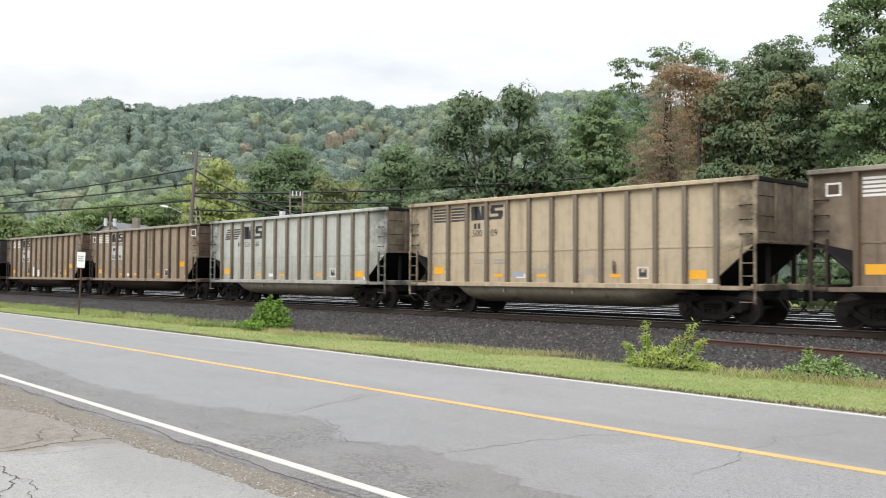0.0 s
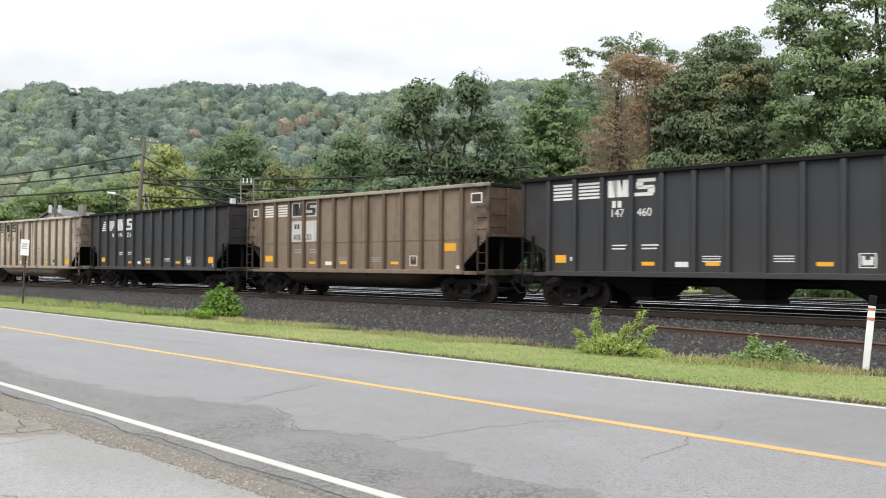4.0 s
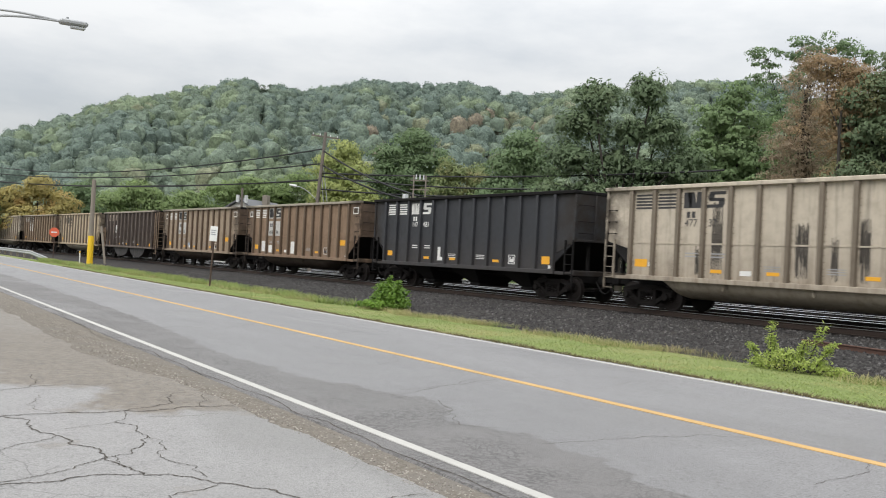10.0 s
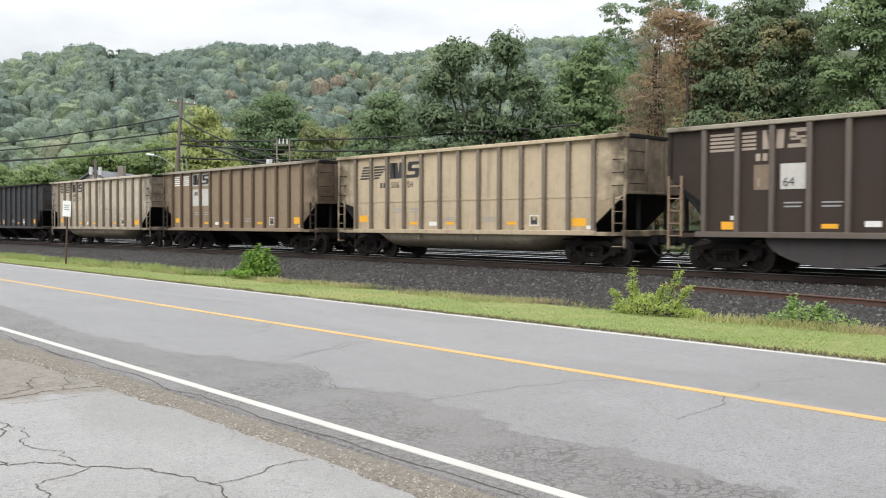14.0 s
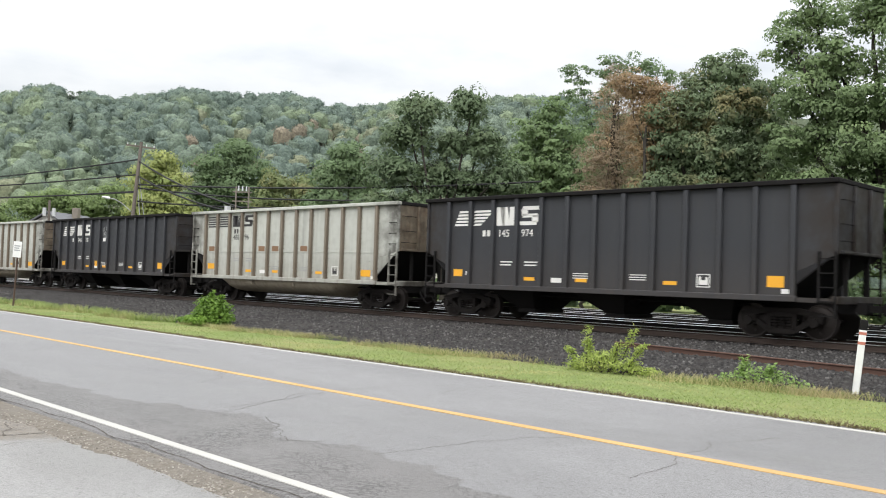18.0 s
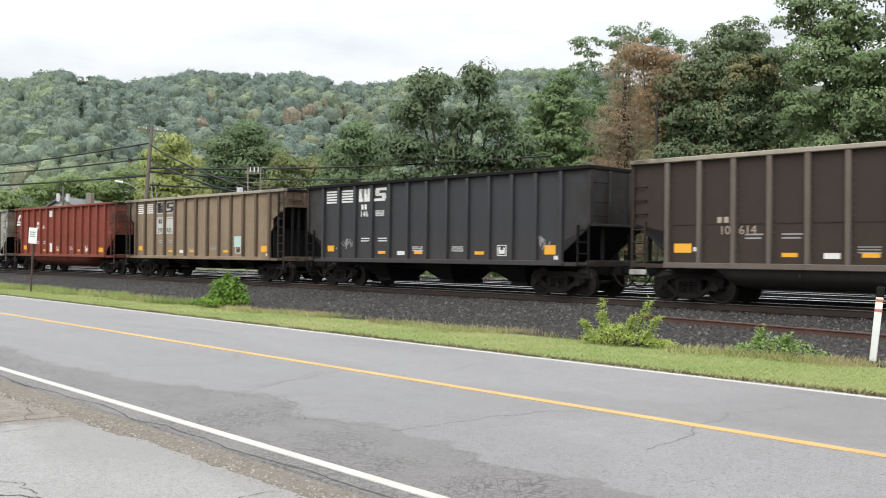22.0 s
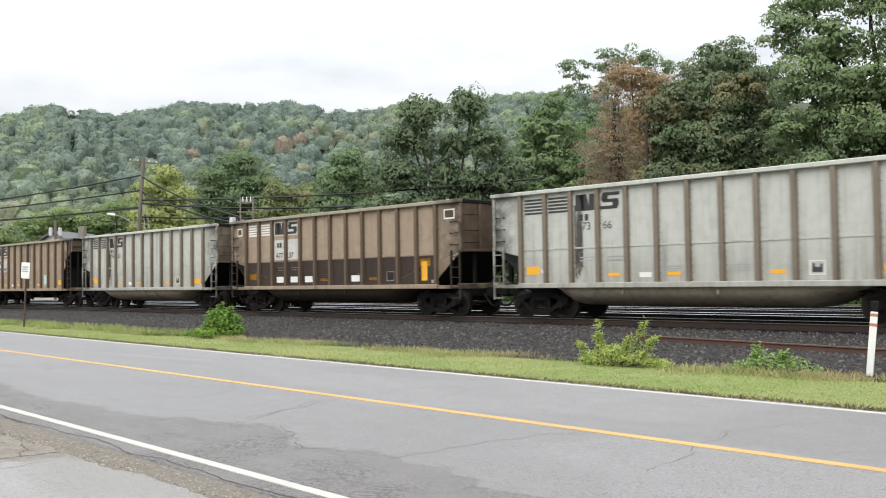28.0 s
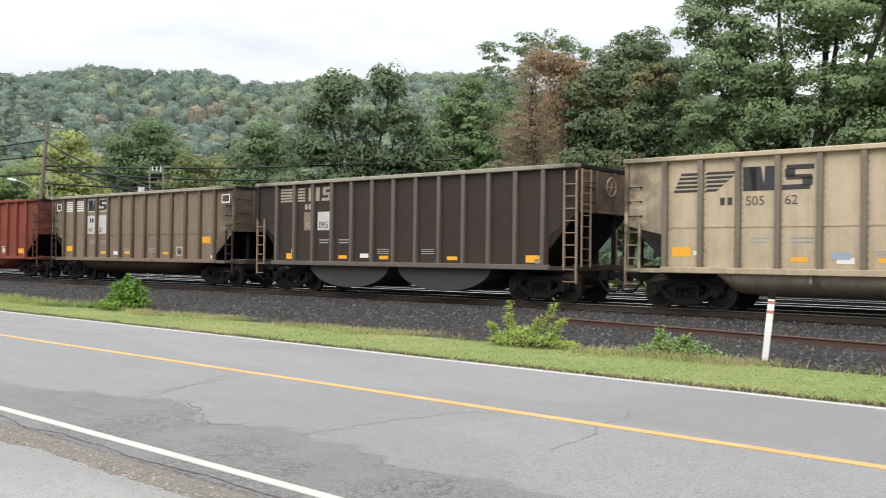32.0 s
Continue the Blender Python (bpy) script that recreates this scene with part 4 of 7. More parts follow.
    shared("stencil_box", rects("plate_front" + kind, [(mid(11, 0.68), mid(11, 0.9), 1.2, 1.32, 0)]), M_DECALW, car)
    for j, (what, i, f0, f1, z0, z1) in enumerate(extra):
        if what == "v":
            for sg in (-1, 1):
                if "valve" + kind + str(sg) not in DECALS:
                    a, b = sorted((sg * (half - 0.55), sg * (half + 0.02)))
                    DECALS["valve" + kind + str(sg)] = MB().cbox(a, b, -W - 0.06, -W + 0.02, 0.78, 0.94, 0.02).mesh("uncoupling_lever", M_PANELW)
                shared("uncoupling_lever", DECALS["valve" + kind + str(sg)], None, car, "white painted uncoupling gear")
            continue
        if what == "o":
            ring = [(math.radians(-20 + 22 * q), math.radians(2 + 22 * q)) for q in range(10)]
            mb = MB()
            for a, b in ring:
                pts = [(0.72 + rr * math.cos(w), z0 + rr * math.sin(w)) for rr, w in ((0.17, b), (0.17, a), (0.36, a), (0.36, b))]
                mb.prism([(x - half, z) for x, z in pts][::-1], FACE - 0.004, FACE + 0.004)
            for z in (z0 - 0.2, z0 - 0.36):
                mb.box(-half + 0.2, -half + 0.78, FACE - 0.004, FACE + 0.004, z, z + 0.11)
            shared("round_emblem", mb.mesh("round_emblem", M_DECALW, False), None, car)
            continue
        if what == "f":
            x0, x1 = (-half + f0, -half + f1) if i == 0 else (half - f1, half - f0)
            shared("frame_plate", rects("frame_in" + kind + str(i), [(x0 + 0.05, x1 - 0.05, z0 + 0.05, z1 - 0.05, 0)]), PAINTS["brownrib"], car)
            bars("frame" + kind + str(i), [(x0, x1, z0, z0 + 0.05, 0), (x0, x1, z1 - 0.05, z1, 0), (x0, x0 + 0.05, z0 + 0.05, z1 - 0.05, 0), (x1 - 0.05, x1, z0 + 0.05, z1 - 0.05, 0)], M_DECALW, car, 0.0, "painted_frame")
            continue
        if what == "k":
            key = "run" + kind + str((i, f0, z0, z1))
            rng, runs, x = random.Random(key), [], mid(i, f0)
            while x < mid(i, f1):
                w, a, b = rng.uniform(0.008, 0.028), rng.random() ** 1.6 * 0.6, rng.random() ** 1.6 * 0.7
                runs.append((x, x + w, z0 + (z1 - z0) * b * 0.6, z1 - (z1 - z0) * a * 0.6, rng.uniform(-0.02, 0.02)))
                x += w * rng.uniform(0.6, 1.0)
            tagged(shared("grime_run", rects(key, runs), M_GRIME, car, "dark greasy run-down stain"), kind="stuff").location.y = 0.004
            continue
        if what == "s":
            key = "scrawl" + kind + str((i, f0, z0, z1))
            rng, strokes = random.Random(key), []
            for _ in range(12):
                x, z = mid(i, rng.uniform(f0, f1 - 0.1)), rng.uniform(z0, z1 - 0.15)
                strokes.append((x, x + 0.035, z, z + rng.uniform(0.12, 0.35), rng.uniform(-0.25, 0.25)))
            tagged(shared("scrawl", rects(key, strokes), M_SPRAY, car, "grey spray-paint scrawl"), kind="stuff").location.y = -0.002
            continue
        m = {"w": M_DECALW, "p": M_PANELW, "y": M_DECALY, "b": M_DECALB, "r": M_RUSTSTAIN, "k": M_BLACKSTEEL, "g": M_DECALG, "s": M_SPRAY, "d": PAINTS["dark"], "e": PAINTS["brown"]}[what]
        o = shared("patch", rects("patch" + kind + str((i, f0, f1, z0, z1)), [(mid(i, f0), mid(i, f1), z0, z1, 0)]), m, car)
        o.location.y = 0.004 if what == "e" else -0.004 if what != "d" else 0.0
    return half


def rail_car(kind, colour, style, number, ink, extra=()):
    d, pt = car_meshes(kind), PAINTS[colour]
    words = {"gondola": "coal gondola with rounded belly", "hopper": "ribbed hopper with bottom chutes", "rapid": "ribbed hopper with open ends", "bath": "coal car with two round bellies"}[kind]
    car = tagged(new("coal_car", None), WORDS[colour] + " " + words + " on the rails", "railroad car", "cars of the coal train")
    half = shape_of(kind)[0]
    painted = ("side_panel", "top_chord", "rib", "side_sill", "rivet_seam", "end_wall", "end_rib", "corner_post", "tub", "tub_band", "end_platform")
    rib_mat = PAINTS["wornrib"] if colour == "dark" else PAINTS["grimyrib"] if colour in ("light", "clean", "tan") else PAINTS["brownrib"] if colour in ("brown", "rusty", "olive", "dusty") else pt
    for name, meshes in d.items():
        for i, me in enumerate(meshes):
            if name == "rib":
                for x in rib_places(kind):
                    shared("rib", me, rib_mat, car, loc=(x, 0, 0))
            else:
                mat = pt if name in painted else None
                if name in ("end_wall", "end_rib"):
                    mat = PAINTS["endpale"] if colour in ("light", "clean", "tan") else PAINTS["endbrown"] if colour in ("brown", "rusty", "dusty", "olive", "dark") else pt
                if name == "ladder" and colour != "black":
                    mat = pt if colour in ("light", "clean", "tan", "red") else PAINTS["rustladder"] if kind == "bath" else PAINTS["dark"]
                if name in ("ladder", "end_ladder", "brake_wheel") and kind == "bath":
                    mat = PAINTS["rustladder"]
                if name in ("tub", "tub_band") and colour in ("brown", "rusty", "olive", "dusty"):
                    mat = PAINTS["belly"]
                if name in ("tub", "tub_band") and colour in ("light", "clean", "tan"):
                    mat = PAINTS["tubgrime"]
                if name == "top_chord" and colour in ("brown", "rusty", "olive", "dark", "dusty"):
                    mat = PAINTS["chord"]
                # These tubs are blacker than the sides of their car.
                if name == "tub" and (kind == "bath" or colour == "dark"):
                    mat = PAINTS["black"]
                if name == "side_sill" and colour == "dark":
                    mat = PAINTS["wornrib"]
                if name == "top_chord" and colour == "black":
                    mat = None
                shared(name, me, mat, car)
    truck(car, -half + 1.62)
    truck(car, half - 1.62)
    markings(car, kind, style, number, ink, extra)
    return car


G, H, R, B = "gondola", "hopper", "rapid", "bath"
PATCHED = (("f", 0, 0.42, 0.82, 3.45, 3.8), ("f", 11, 0.32, 0.85, 3.48, 3.84))
LOWWHITE = (("w", 1, 0.25, 0.7, 1.3, 1.75), ("w", 4, 0.3, 0.75, 1.25, 1.95), ("w", 7, 0.3, 0.75, 1.25, 1.9))
ROSTER = [
    (G, "brown", "panel", ("507", "12"), "black", PATCHED), (G, "tan", "stripes", ("500", "09"), "black", (("b", 4, 0.2, 0.7, 1.35, 1.5), ("k", 8, 0.4, 0.55, 1.3, 1.9))),
    (G, "clean", "horse", ("526", "68"), "black", ()), (G, "dusty", "panel", ("463", "90"), "black", PATCHED), (G, "dusty", "panel", ("468", "02"), "black", (("w", 4, 0.3, 0.75, 1.25, 1.9), ("w", 5, 0.25, 0.75, 1.25, 1.7), ("k", 3, 0.3, 0.8, 1.2, 2.1), ("y", 10, 0.3, 0.5, 1.3, 1.7), ("y", 10, 0.6, 0.8, 1.3, 1.7))),
    (H, "black", "stripes", ("147", "460"), "white", ()), (G, "brown", "panel", ("478", "03"), "black", PATCHED), (H, "black", "horse", ("146", "256"), "white", ()),
    (G, "light", "stripes", ("481", "47"), "black", (("k", 4, 0.3, 0.6, 2.6, 3.6), ("k", 5, 0.2, 0.5, 1.2, 2.0))), (G, "dark", "none", ("10", "449"), "white", (("w", 1, 0.3, 0.6, 1.4, 1.6), ("v", 0, 0, 0, 0, 0))), (G, "light", "horse", ("522", "75"), "black", ()),
    (H, "black", "horse", ("146", "382"), "white", ()), (G, "light", "stripes", ("477", "37"), "black", (("k", 3, 0.3, 0.7, 1.25, 3.6), ("k", 6, 0.2, 0.6, 1.3, 2.9), ("k", 7, 0.3, 0.5, 1.25, 2.5), ("k", 8, 0.1, 0.4, 1.25, 3.0), ("k", 2, 0.7, 0.95, 1.25, 2.2))),
    (H, "black", "stripes", ("147", "481"), "white", (("w", 4, 0.4, 0.6, 1.4, 1.9),)), (G, "rusty", "panel", ("469", "74"), "black", PATCHED + (("w", 1, 0.2, 0.8, 1.3, 1.95), ("w", 2, 0.2, 0.7, 1.25, 1.7), ("w", 5, 0.25, 0.75, 1.25, 1.95))), (G, "dusty", "panel", ("464", "57"), "black", PATCHED + (("b", 4, 0.2, 0.65, 1.45, 1.65),)),
    (B, "dark", "stripes", ("1", "64"), "faded", (("p", 2, 0.2, 0.9, 2.3, 2.98), ("e", 1, 0.45, 0.92, 2.3, 2.98))), (G, "tan", "horse", ("506", "04"), "black", ()), (H, "olive", "panel", ("", ""), "black", ()),
    (G, "light", "stripes", ("480", "77"), "black", ()), (H, "black", "stripes", ("147", "710"), "white", ()), (H, "black", "horse", ("145", "974"), "white", ()),
    (G, "clean", "stripes", ("486", "96"), "black", tuple(("r", i, 0.25, 0.7, 2.25, 2.5) for i in (0, 4, 5, 7))), (H, "black", "horse", ("145", "10"), "white", (("s", 5, 0.2, 0.8, 2.9, 3.6), ("w", 5, 0.3, 0.6, 2.8, 3.0), ("y", 4, 0.4, 0.8, 1.4, 1.7))),
    (G, "clean", "horse", ("531", "39"), "black", (("k", 5, 0.3, 0.8, 1.25, 2.4),)), (G, "dark", "none", ("10", "614"), "faded", (("v", 0, 0, 0, 0, 0),)), (H, "black", "stripes", ("146", "858"), "white", (("s", 1, 0.3, 0.8, 1.5, 1.9), ("s", 11, 0.1, 0.6, 1.5, 2.0))),
    (R, "olive", "panel", ("390", "625"), "black", (("g", 9, 0.2, 0.85, 1.6, 2.1),)), (G, "red", "none", ("5079", "45"), "white", (("w", 4, 0.2, 0.7, 3.5, 3.9), ("w", 4, 0.3, 0.75, 1.3, 1.85), ("o", 0, 0.0, 0.0, 3.4, 0.0))),
    (G, "clean", "horse", ("518", "28"), "black", (("r", 5, 0.4, 0.9, 1.3, 1.9),)), (R, "olive", "panel", ("390", "611"), "black", ()), (G, "tan", "stripes", ("473", "34"), "black", ()), (G, "clean", "stripes", ("473", "66"), "black", (("k", 2, 0.1, 0.4, 1.25, 3.6),)),
    (G, "dusty", "panel", ("477", "37"), "black", PATCHED + tuple(("d", i, 0.07, 0.93, 1.16, 2.2) for i in range(12)) + tuple(("w", i, 0.25, 0.75, 1.3, 1.55) for i in (2, 3, 4, 7)) + (("y", 11, 0.2, 0.5, 1.3, 2.0),)), (G, "clean", "stripes", ("496", "62"), "black", (("k", 2, 0.0, 0.35, 1.25, 3.5),)),
    (R, "dusty", "panel", ("390", "642"), "black", (("g", 9, 0.3, 0.85, 1.4, 2.0), ("w", 1, 0.2, 0.5, 1.5, 1.7))), (G, "tan", "horse", ("505", "62"), "black", (("b", 4, 0.25, 0.7, 1.4, 1.58),)),
    (B, "dark", "stripes", ("10", "095"), "faded", (("p", 2, 0.2, 0.92, 2.3, 2.98), ("e", 1, 0.45, 0.92, 2.3, 2.98))), (G, "brown", "panel", ("47", "31"), "black", PATCHED), (G, "red", "none", ("507", "950"), "white", LOWWHITE), (G, "brown", "panel", ("", ""), "black", PATCHED)]
CARS, REAR, CENTRE, _at = [], {}, {}, 0.0
for _k, _r in enumerate(ROSTER):
    if _k:
        _at += 16.8 if _r[0] == R else 16.2
    # the couplings are stretched here and bunched there
    slack = float(np.interp(_k, [0, 8, 12, 18, 20, 24, 26, 28, 30, 33, 35, 37], [0.0, 0.0, 0.0, 0.05, -0.24, -0.32, -0.14, 0.0, -0.2, -0.3, -0.02, 0.12]))
    REAR[_k], CENTRE[_k] = _at - slack, shape_of(_r[0])[0]
    CARS.append((_k, rail_car(*_r)))
START = -11.85


# ---------------------------------------------------------------- hill and woods
def polar(az, r):
    """A place at an azimuth (degrees to the left of straight across the road) and a distance."""
    return -r * math.sin(radians(az)), r * math.cos(radians(az))


RIDGE_AZ = [-20, 5, 20, 40, 43, 49.5, 51, 53.4, 54.3, 56.8, 59.3, 62, 64.7, 66.6, 67.5, 69.6, 72, 73.2, 75.6, 77.4, 80.4, 83.3, 88, 95, 110]
RIDGE_EL = [3.0, 6.5, 10.0, 10.6, 10.6, 10.0, 9.95, 9.65, 10.0, 10.25, 10.1, 10.1, 9.5, 9.25, 9.4, 9.45, 9.1, 8.8, 7.8, 7.5, 6.3, 4.8, 3.2, 2.2, 1.3]


def hill_z(az, r):
    far = 540 + 30 * math.sin(az * 0.13)
    top = far * math.tan(radians(float(np.interp(az, RIDGE_AZ, RIDGE_EL))))
    u = min(max((r - 235) / (far - 235), 0), 1)
    s = u * u * (3 - 2 * u) * 0.55 + u * 0.45
    gully = 5.0 * math.sin(az * 0.9 + r * 0.004) * math.sin(u * math.pi)
    back = max(0.0, r - far) * 0.12
    return top * s + gully - back - 0.35


mb, NA, NR = MB(), 90, 40
for i in range(NA + 1):
    for j in range(NR + 1):
        az, r = -20 + 130 * i / NA, 220 + 560 * j / NR
        x, y = polar(az, r)
        mb.v.append((x, y, hill_z(az, r)))
for i in range(NA):
    for j in range(NR):
        a = i * (NR + 1) + j
        mb.f.append((a, a + 1, a + NR + 2, a + NR + 1))
tagged(new("hillside", mb.mesh("hillside", M_WOODFLOOR)), "long wooded hill rising behind the railway", "hill", kind="structure")

# Greens made paler and bluer, so that distance haze sits in the leaf colour.
HAZY_WOOD_TONES = (("mid", (0.205, 0.262, 0.205), (0.25, 0.312, 0.238)), ("deep", (0.178, 0.234, 0.2), (0.215, 0.275, 0.228)), ("bright", (0.24, 0.302, 0.2), (0.29, 0.355, 0.228)),
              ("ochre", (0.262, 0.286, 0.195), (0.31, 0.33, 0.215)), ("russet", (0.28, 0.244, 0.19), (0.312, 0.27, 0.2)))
M_WOODS = [leaf("hazy_hill_leaves_" + nm, dk, lt, tuple(0.85 * q for q in dk), grain=0.11) for nm, dk, lt in HAZY_WOOD_TONES]


def crown_mass(name, a, b):
    """The closed mass of far foliage: every crown its own tone, mottled by noise, darker in the bump's hollows."""
    m, n, l, bs = material(name, 0.9)
    v = coords(n, l, world_space=True)
    geo = n.new("ShaderNodeNewGeometry")
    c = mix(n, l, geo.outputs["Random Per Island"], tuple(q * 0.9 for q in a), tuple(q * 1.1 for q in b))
    mottle = noise_tex(n, l, v, 0.8, 6, 0.75)
    c = mix(n, l, grey(n, l, mottle, 0.4, 0.6), tuple(q * 0.62 for q in a), c)
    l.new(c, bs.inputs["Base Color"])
    bs.inputs["Specular IOR Level"].default_value = 0.15
    bump(n, l, bs, mottle, 0.9, 1.2)
    return m


M_MASS = [crown_mass("crown_mass_" + nm, a_, b_) for nm, a_, b_ in HAZY_WOOD_TONES]


def crown_shell(centre, rad, count, low=-0.35):
    """A lumpy crown: its closed mass, and centres and normals of leaf clumps on it."""
    d = RNG.normal(0, 1, (count, 3))
    d /= np.linalg.norm(d, axis=1, keepdims=True)
    d[:, 2] = np.where(d[:, 2] < low, -d[:, 2], d[:, 2])
    lobes = RNG.normal(0, 1, (22, 3))
    lobes /= np.linalg.norm(lobes, axis=1, keepdims=True)
    def lump(q):
        return (0.76 + 0.3 * np.max(np.clip(q @ lobes.T, 0, 1) ** 9, axis=1))[:, None]
    mass = ICO_V * lump(ICO_V) * RNG.uniform(0.84, 0.98, (len(ICO_V), 1))
    tufts = d * lump(d) * RNG.uniform(0.9, 1.08, (count, 1))
    for q in (mass, tufts):
        q[:, 2] = np.where(q[:, 2] < 0, q[:, 2] * 2.0, q[:, 2])
    return centre + mass * rad, centre + tufts * rad, d


bins = [[] for _ in M_WOODS]
cores, bend = [MB() for _ in M_WOODS], [[] for _ in M_WOODS]
ico = bmesh.new()
bmesh.ops.create_icosphere(ico, subdivisions=2, radius=1.0)
ICO_V = np.array([v.co[:] for v in ico.verts])
ICO_F = [tuple(v.index for v in f.verts) for f in ico.faces if f.calc_center_median().z > -0.6]
ico.free()
az = 8.0
rows_r = np.arange(238, 566, 6.2)
for r in rows_r:
    step = math.degrees(6.2 / r)
    az = (12.0 if r < 300 else 36.0) + RNG.uniform(0, step)
    while az < 92:
        a, rr = az + RNG.uniform(-0.35, 0.35) * step, r + RNG.uniform(-4, 4)
        az += step
        x, y = polar(a, rr)
        z = hill_z(a, rr)
        rad = np.array([1, 1, 0.9]) * float(np.clip(RNG.lognormal(1.24, 0.25), 2.0, 5.2))
        tall = 2.4 + rad[0] * RNG.uniform(0.5, 1.0)
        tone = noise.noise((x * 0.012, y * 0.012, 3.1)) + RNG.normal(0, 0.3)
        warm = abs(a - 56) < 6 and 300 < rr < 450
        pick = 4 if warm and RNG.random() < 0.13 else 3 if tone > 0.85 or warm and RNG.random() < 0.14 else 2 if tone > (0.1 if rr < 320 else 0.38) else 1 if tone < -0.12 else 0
        if abs(a - 68.6) < 0.6 and rr > 465:
            continue
        size = 0.0017 * rr
        count = 96
        mass, c, d = crown_shell(np.array([x, y, z + tall]), rad, count, -0.5)
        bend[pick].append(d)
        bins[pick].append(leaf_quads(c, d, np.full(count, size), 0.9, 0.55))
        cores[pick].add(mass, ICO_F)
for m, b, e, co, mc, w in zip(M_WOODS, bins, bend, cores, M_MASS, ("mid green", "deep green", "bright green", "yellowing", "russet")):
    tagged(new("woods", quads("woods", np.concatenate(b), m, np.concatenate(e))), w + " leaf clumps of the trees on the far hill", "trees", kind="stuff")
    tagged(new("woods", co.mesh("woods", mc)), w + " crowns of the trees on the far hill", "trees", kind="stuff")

# ---------------------------------------------------------------- single trees
M_BARK = plain("tree_bark", (0.05, 0.043, 0.036), 0.95, 0, 0.4, 3)


def tree(name, label, az, r, lobes, mat, size, count, trunk_r=0.25, fork=0.35, core=0.6, clump=0.42, z0=-0.2, limbs_out=0.75, droop=0.0, aspect=0.6, per=90):
    """lobes: (across, behind, height, radius, height radius) of the masses of the crown. Each lobe is filled with clumps of leaves and fed by a limb."""
    x, y = polar(az, r)
    ca, sa = math.cos(radians(az)), math.sin(radians(az))
    lobes = [(a * ca - b * sa, a * sa + b * ca, z, q, q, qz) for a, b, z, q, qz in lobes]
    t = tagged(new(name, None), label, "tree")
    t.location = (x, y, z0)
    top = max(l[2] for l in lobes)
    wood = MB()
    pts = [Vector((0, 0, -0.3))]
    for i in range(5):
        pts.append(Vector((RNG.normal(0, 0.12), RNG.normal(0, 0.12), top * fork * (i + 1) / 5)))
    for i in range(5):
        wood.tube(pts[i], pts[i + 1], trunk_r * (1.25 - 0.1 * i), trunk_r * (1.15 - 0.1 * i), 9, False)
    part("trunk", wood, M_BARK, t)
    cs, ds, ns = [], [], []
    vol = np.array([l[3] * l[4] + l[3] * l[5] for l in lobes])
    shade = []
    for (dx, dy, z, rx, ry, rz), w in zip(lobes, vol / vol.sum()):
        c, rad = np.array([dx, dy, z]), np.array([rx, ry, rz])
        limb = MB()
        end = Vector(c + RNG.normal(0, 0.2, 3))
        p = pts[RNG.integers(2, 6)].copy()
        for i in range(4):
            q = p.lerp(end, 0.3 + 0.2 * i) + Vector(RNG.normal(0, 0.12, 3))
            limb.tube(p, q, trunk_r * (0.5 - 0.09 * i), trunk_r * (0.41 - 0.09 * i), 7, False)
            p = q
        for i in range(7):
            d = RNG.normal(0, 1, 3)
            d[2] = abs(d[2])
            d /= np.linalg.norm(d)
            limb.tube(p.lerp(end, 0.2), Vector(c + d * rad * limbs_out), trunk_r * 0.15, trunk_r * 0.04, 5, False)
        part("limb", limb, M_BARK, t)
        k = max(5, int(count * w / per))
        d = RNG.normal(0, 1, (k, 3))
        d /= np.linalg.norm(d, axis=1, keepdims=True)
        ctr = c + d * rad * RNG.uniform(0.55, 1.08, (k, 1))
        e = RNG.normal(0, 1, (k, per, 3))
        e /= np.linalg.norm(e, axis=2, keepdims=True)
        e[..., 2] = np.where(e[..., 2] < -0.3, -e[..., 2], e[..., 2])
        ball = clump * RNG.uniform(0.6, 1.4, (k, 1, 1)) * RNG.uniform(0.72, 1.1, (k, per, 1))
        off = e * ball * np.array([1.15, 1.15, 0.72])
        off[..., 2] -= droop * np.hypot(off[..., 0], off[..., 1])
        lf = ctr[:, None, :] + off
        cs.append(lf.reshape(-1, 3))
        e = e.reshape(-1, 3)
        out = np.repeat(d, per, 0)
        ds.append(e + 0.3 * out)
        ns.append(e * 0.95 + 0.45 * out + np.array([0, 0, 0.25]))
        if core:
            m = int(count * w * 0.2)
            e = RNG.normal(0, 1, (m, 3))
            e /= np.linalg.norm(e, axis=1, keepdims=True)
            shade.append((c + e * rad * core * RNG.uniform(0.6, 1.1, (m, 1)), e))
    cs, ds, ns = np.concatenate(cs), np.concatenate(ds), np.concatenate(ns)
    crown = new("crown", quads("crown", leaf_quads(cs, ds, np.full(len(cs), size), aspect, 0.45), mat, ns))
    crown.parent = t
    if core:
        ip, ie = np.concatenate([a for a, _ in shade]), np.concatenate([b for _, b in shade])
        inner = new("inner_foliage", quads("inner_foliage", leaf_quads(ip, ie, np.full(len(ip), size * 1.15), 0.8, 0.5), mat, ie))
        inner.parent = t
    return t


def lobed(width, base, top, n, ratio=0.45, lean=0.0, taper=1.0):
    """A random set of crown lobes within an outline of that width between two heights."""
    out = []
    for i in range(n):
        u = (i + 0.5) / n
        z = base + (top - base) * (0.12 + 0.8 * u)
        w = width / 2 * math.sin(math.pi * min(0.97, 0.18 + 0.75 * u * taper)) * 0.7
        a = i * 2.4 + RNG.uniform(0, 0.8)
        rr = width * ratio * RNG.uniform(0.42, 0.6) * (0.75 + 0.5 * math.sin(math.pi * min(1, u + 0.1)))
        out.append((w * math.cos(a) + lean * u, w * math.sin(a), z, rr, rr * RNG.uniform(0.6, 0.8)))
    return out


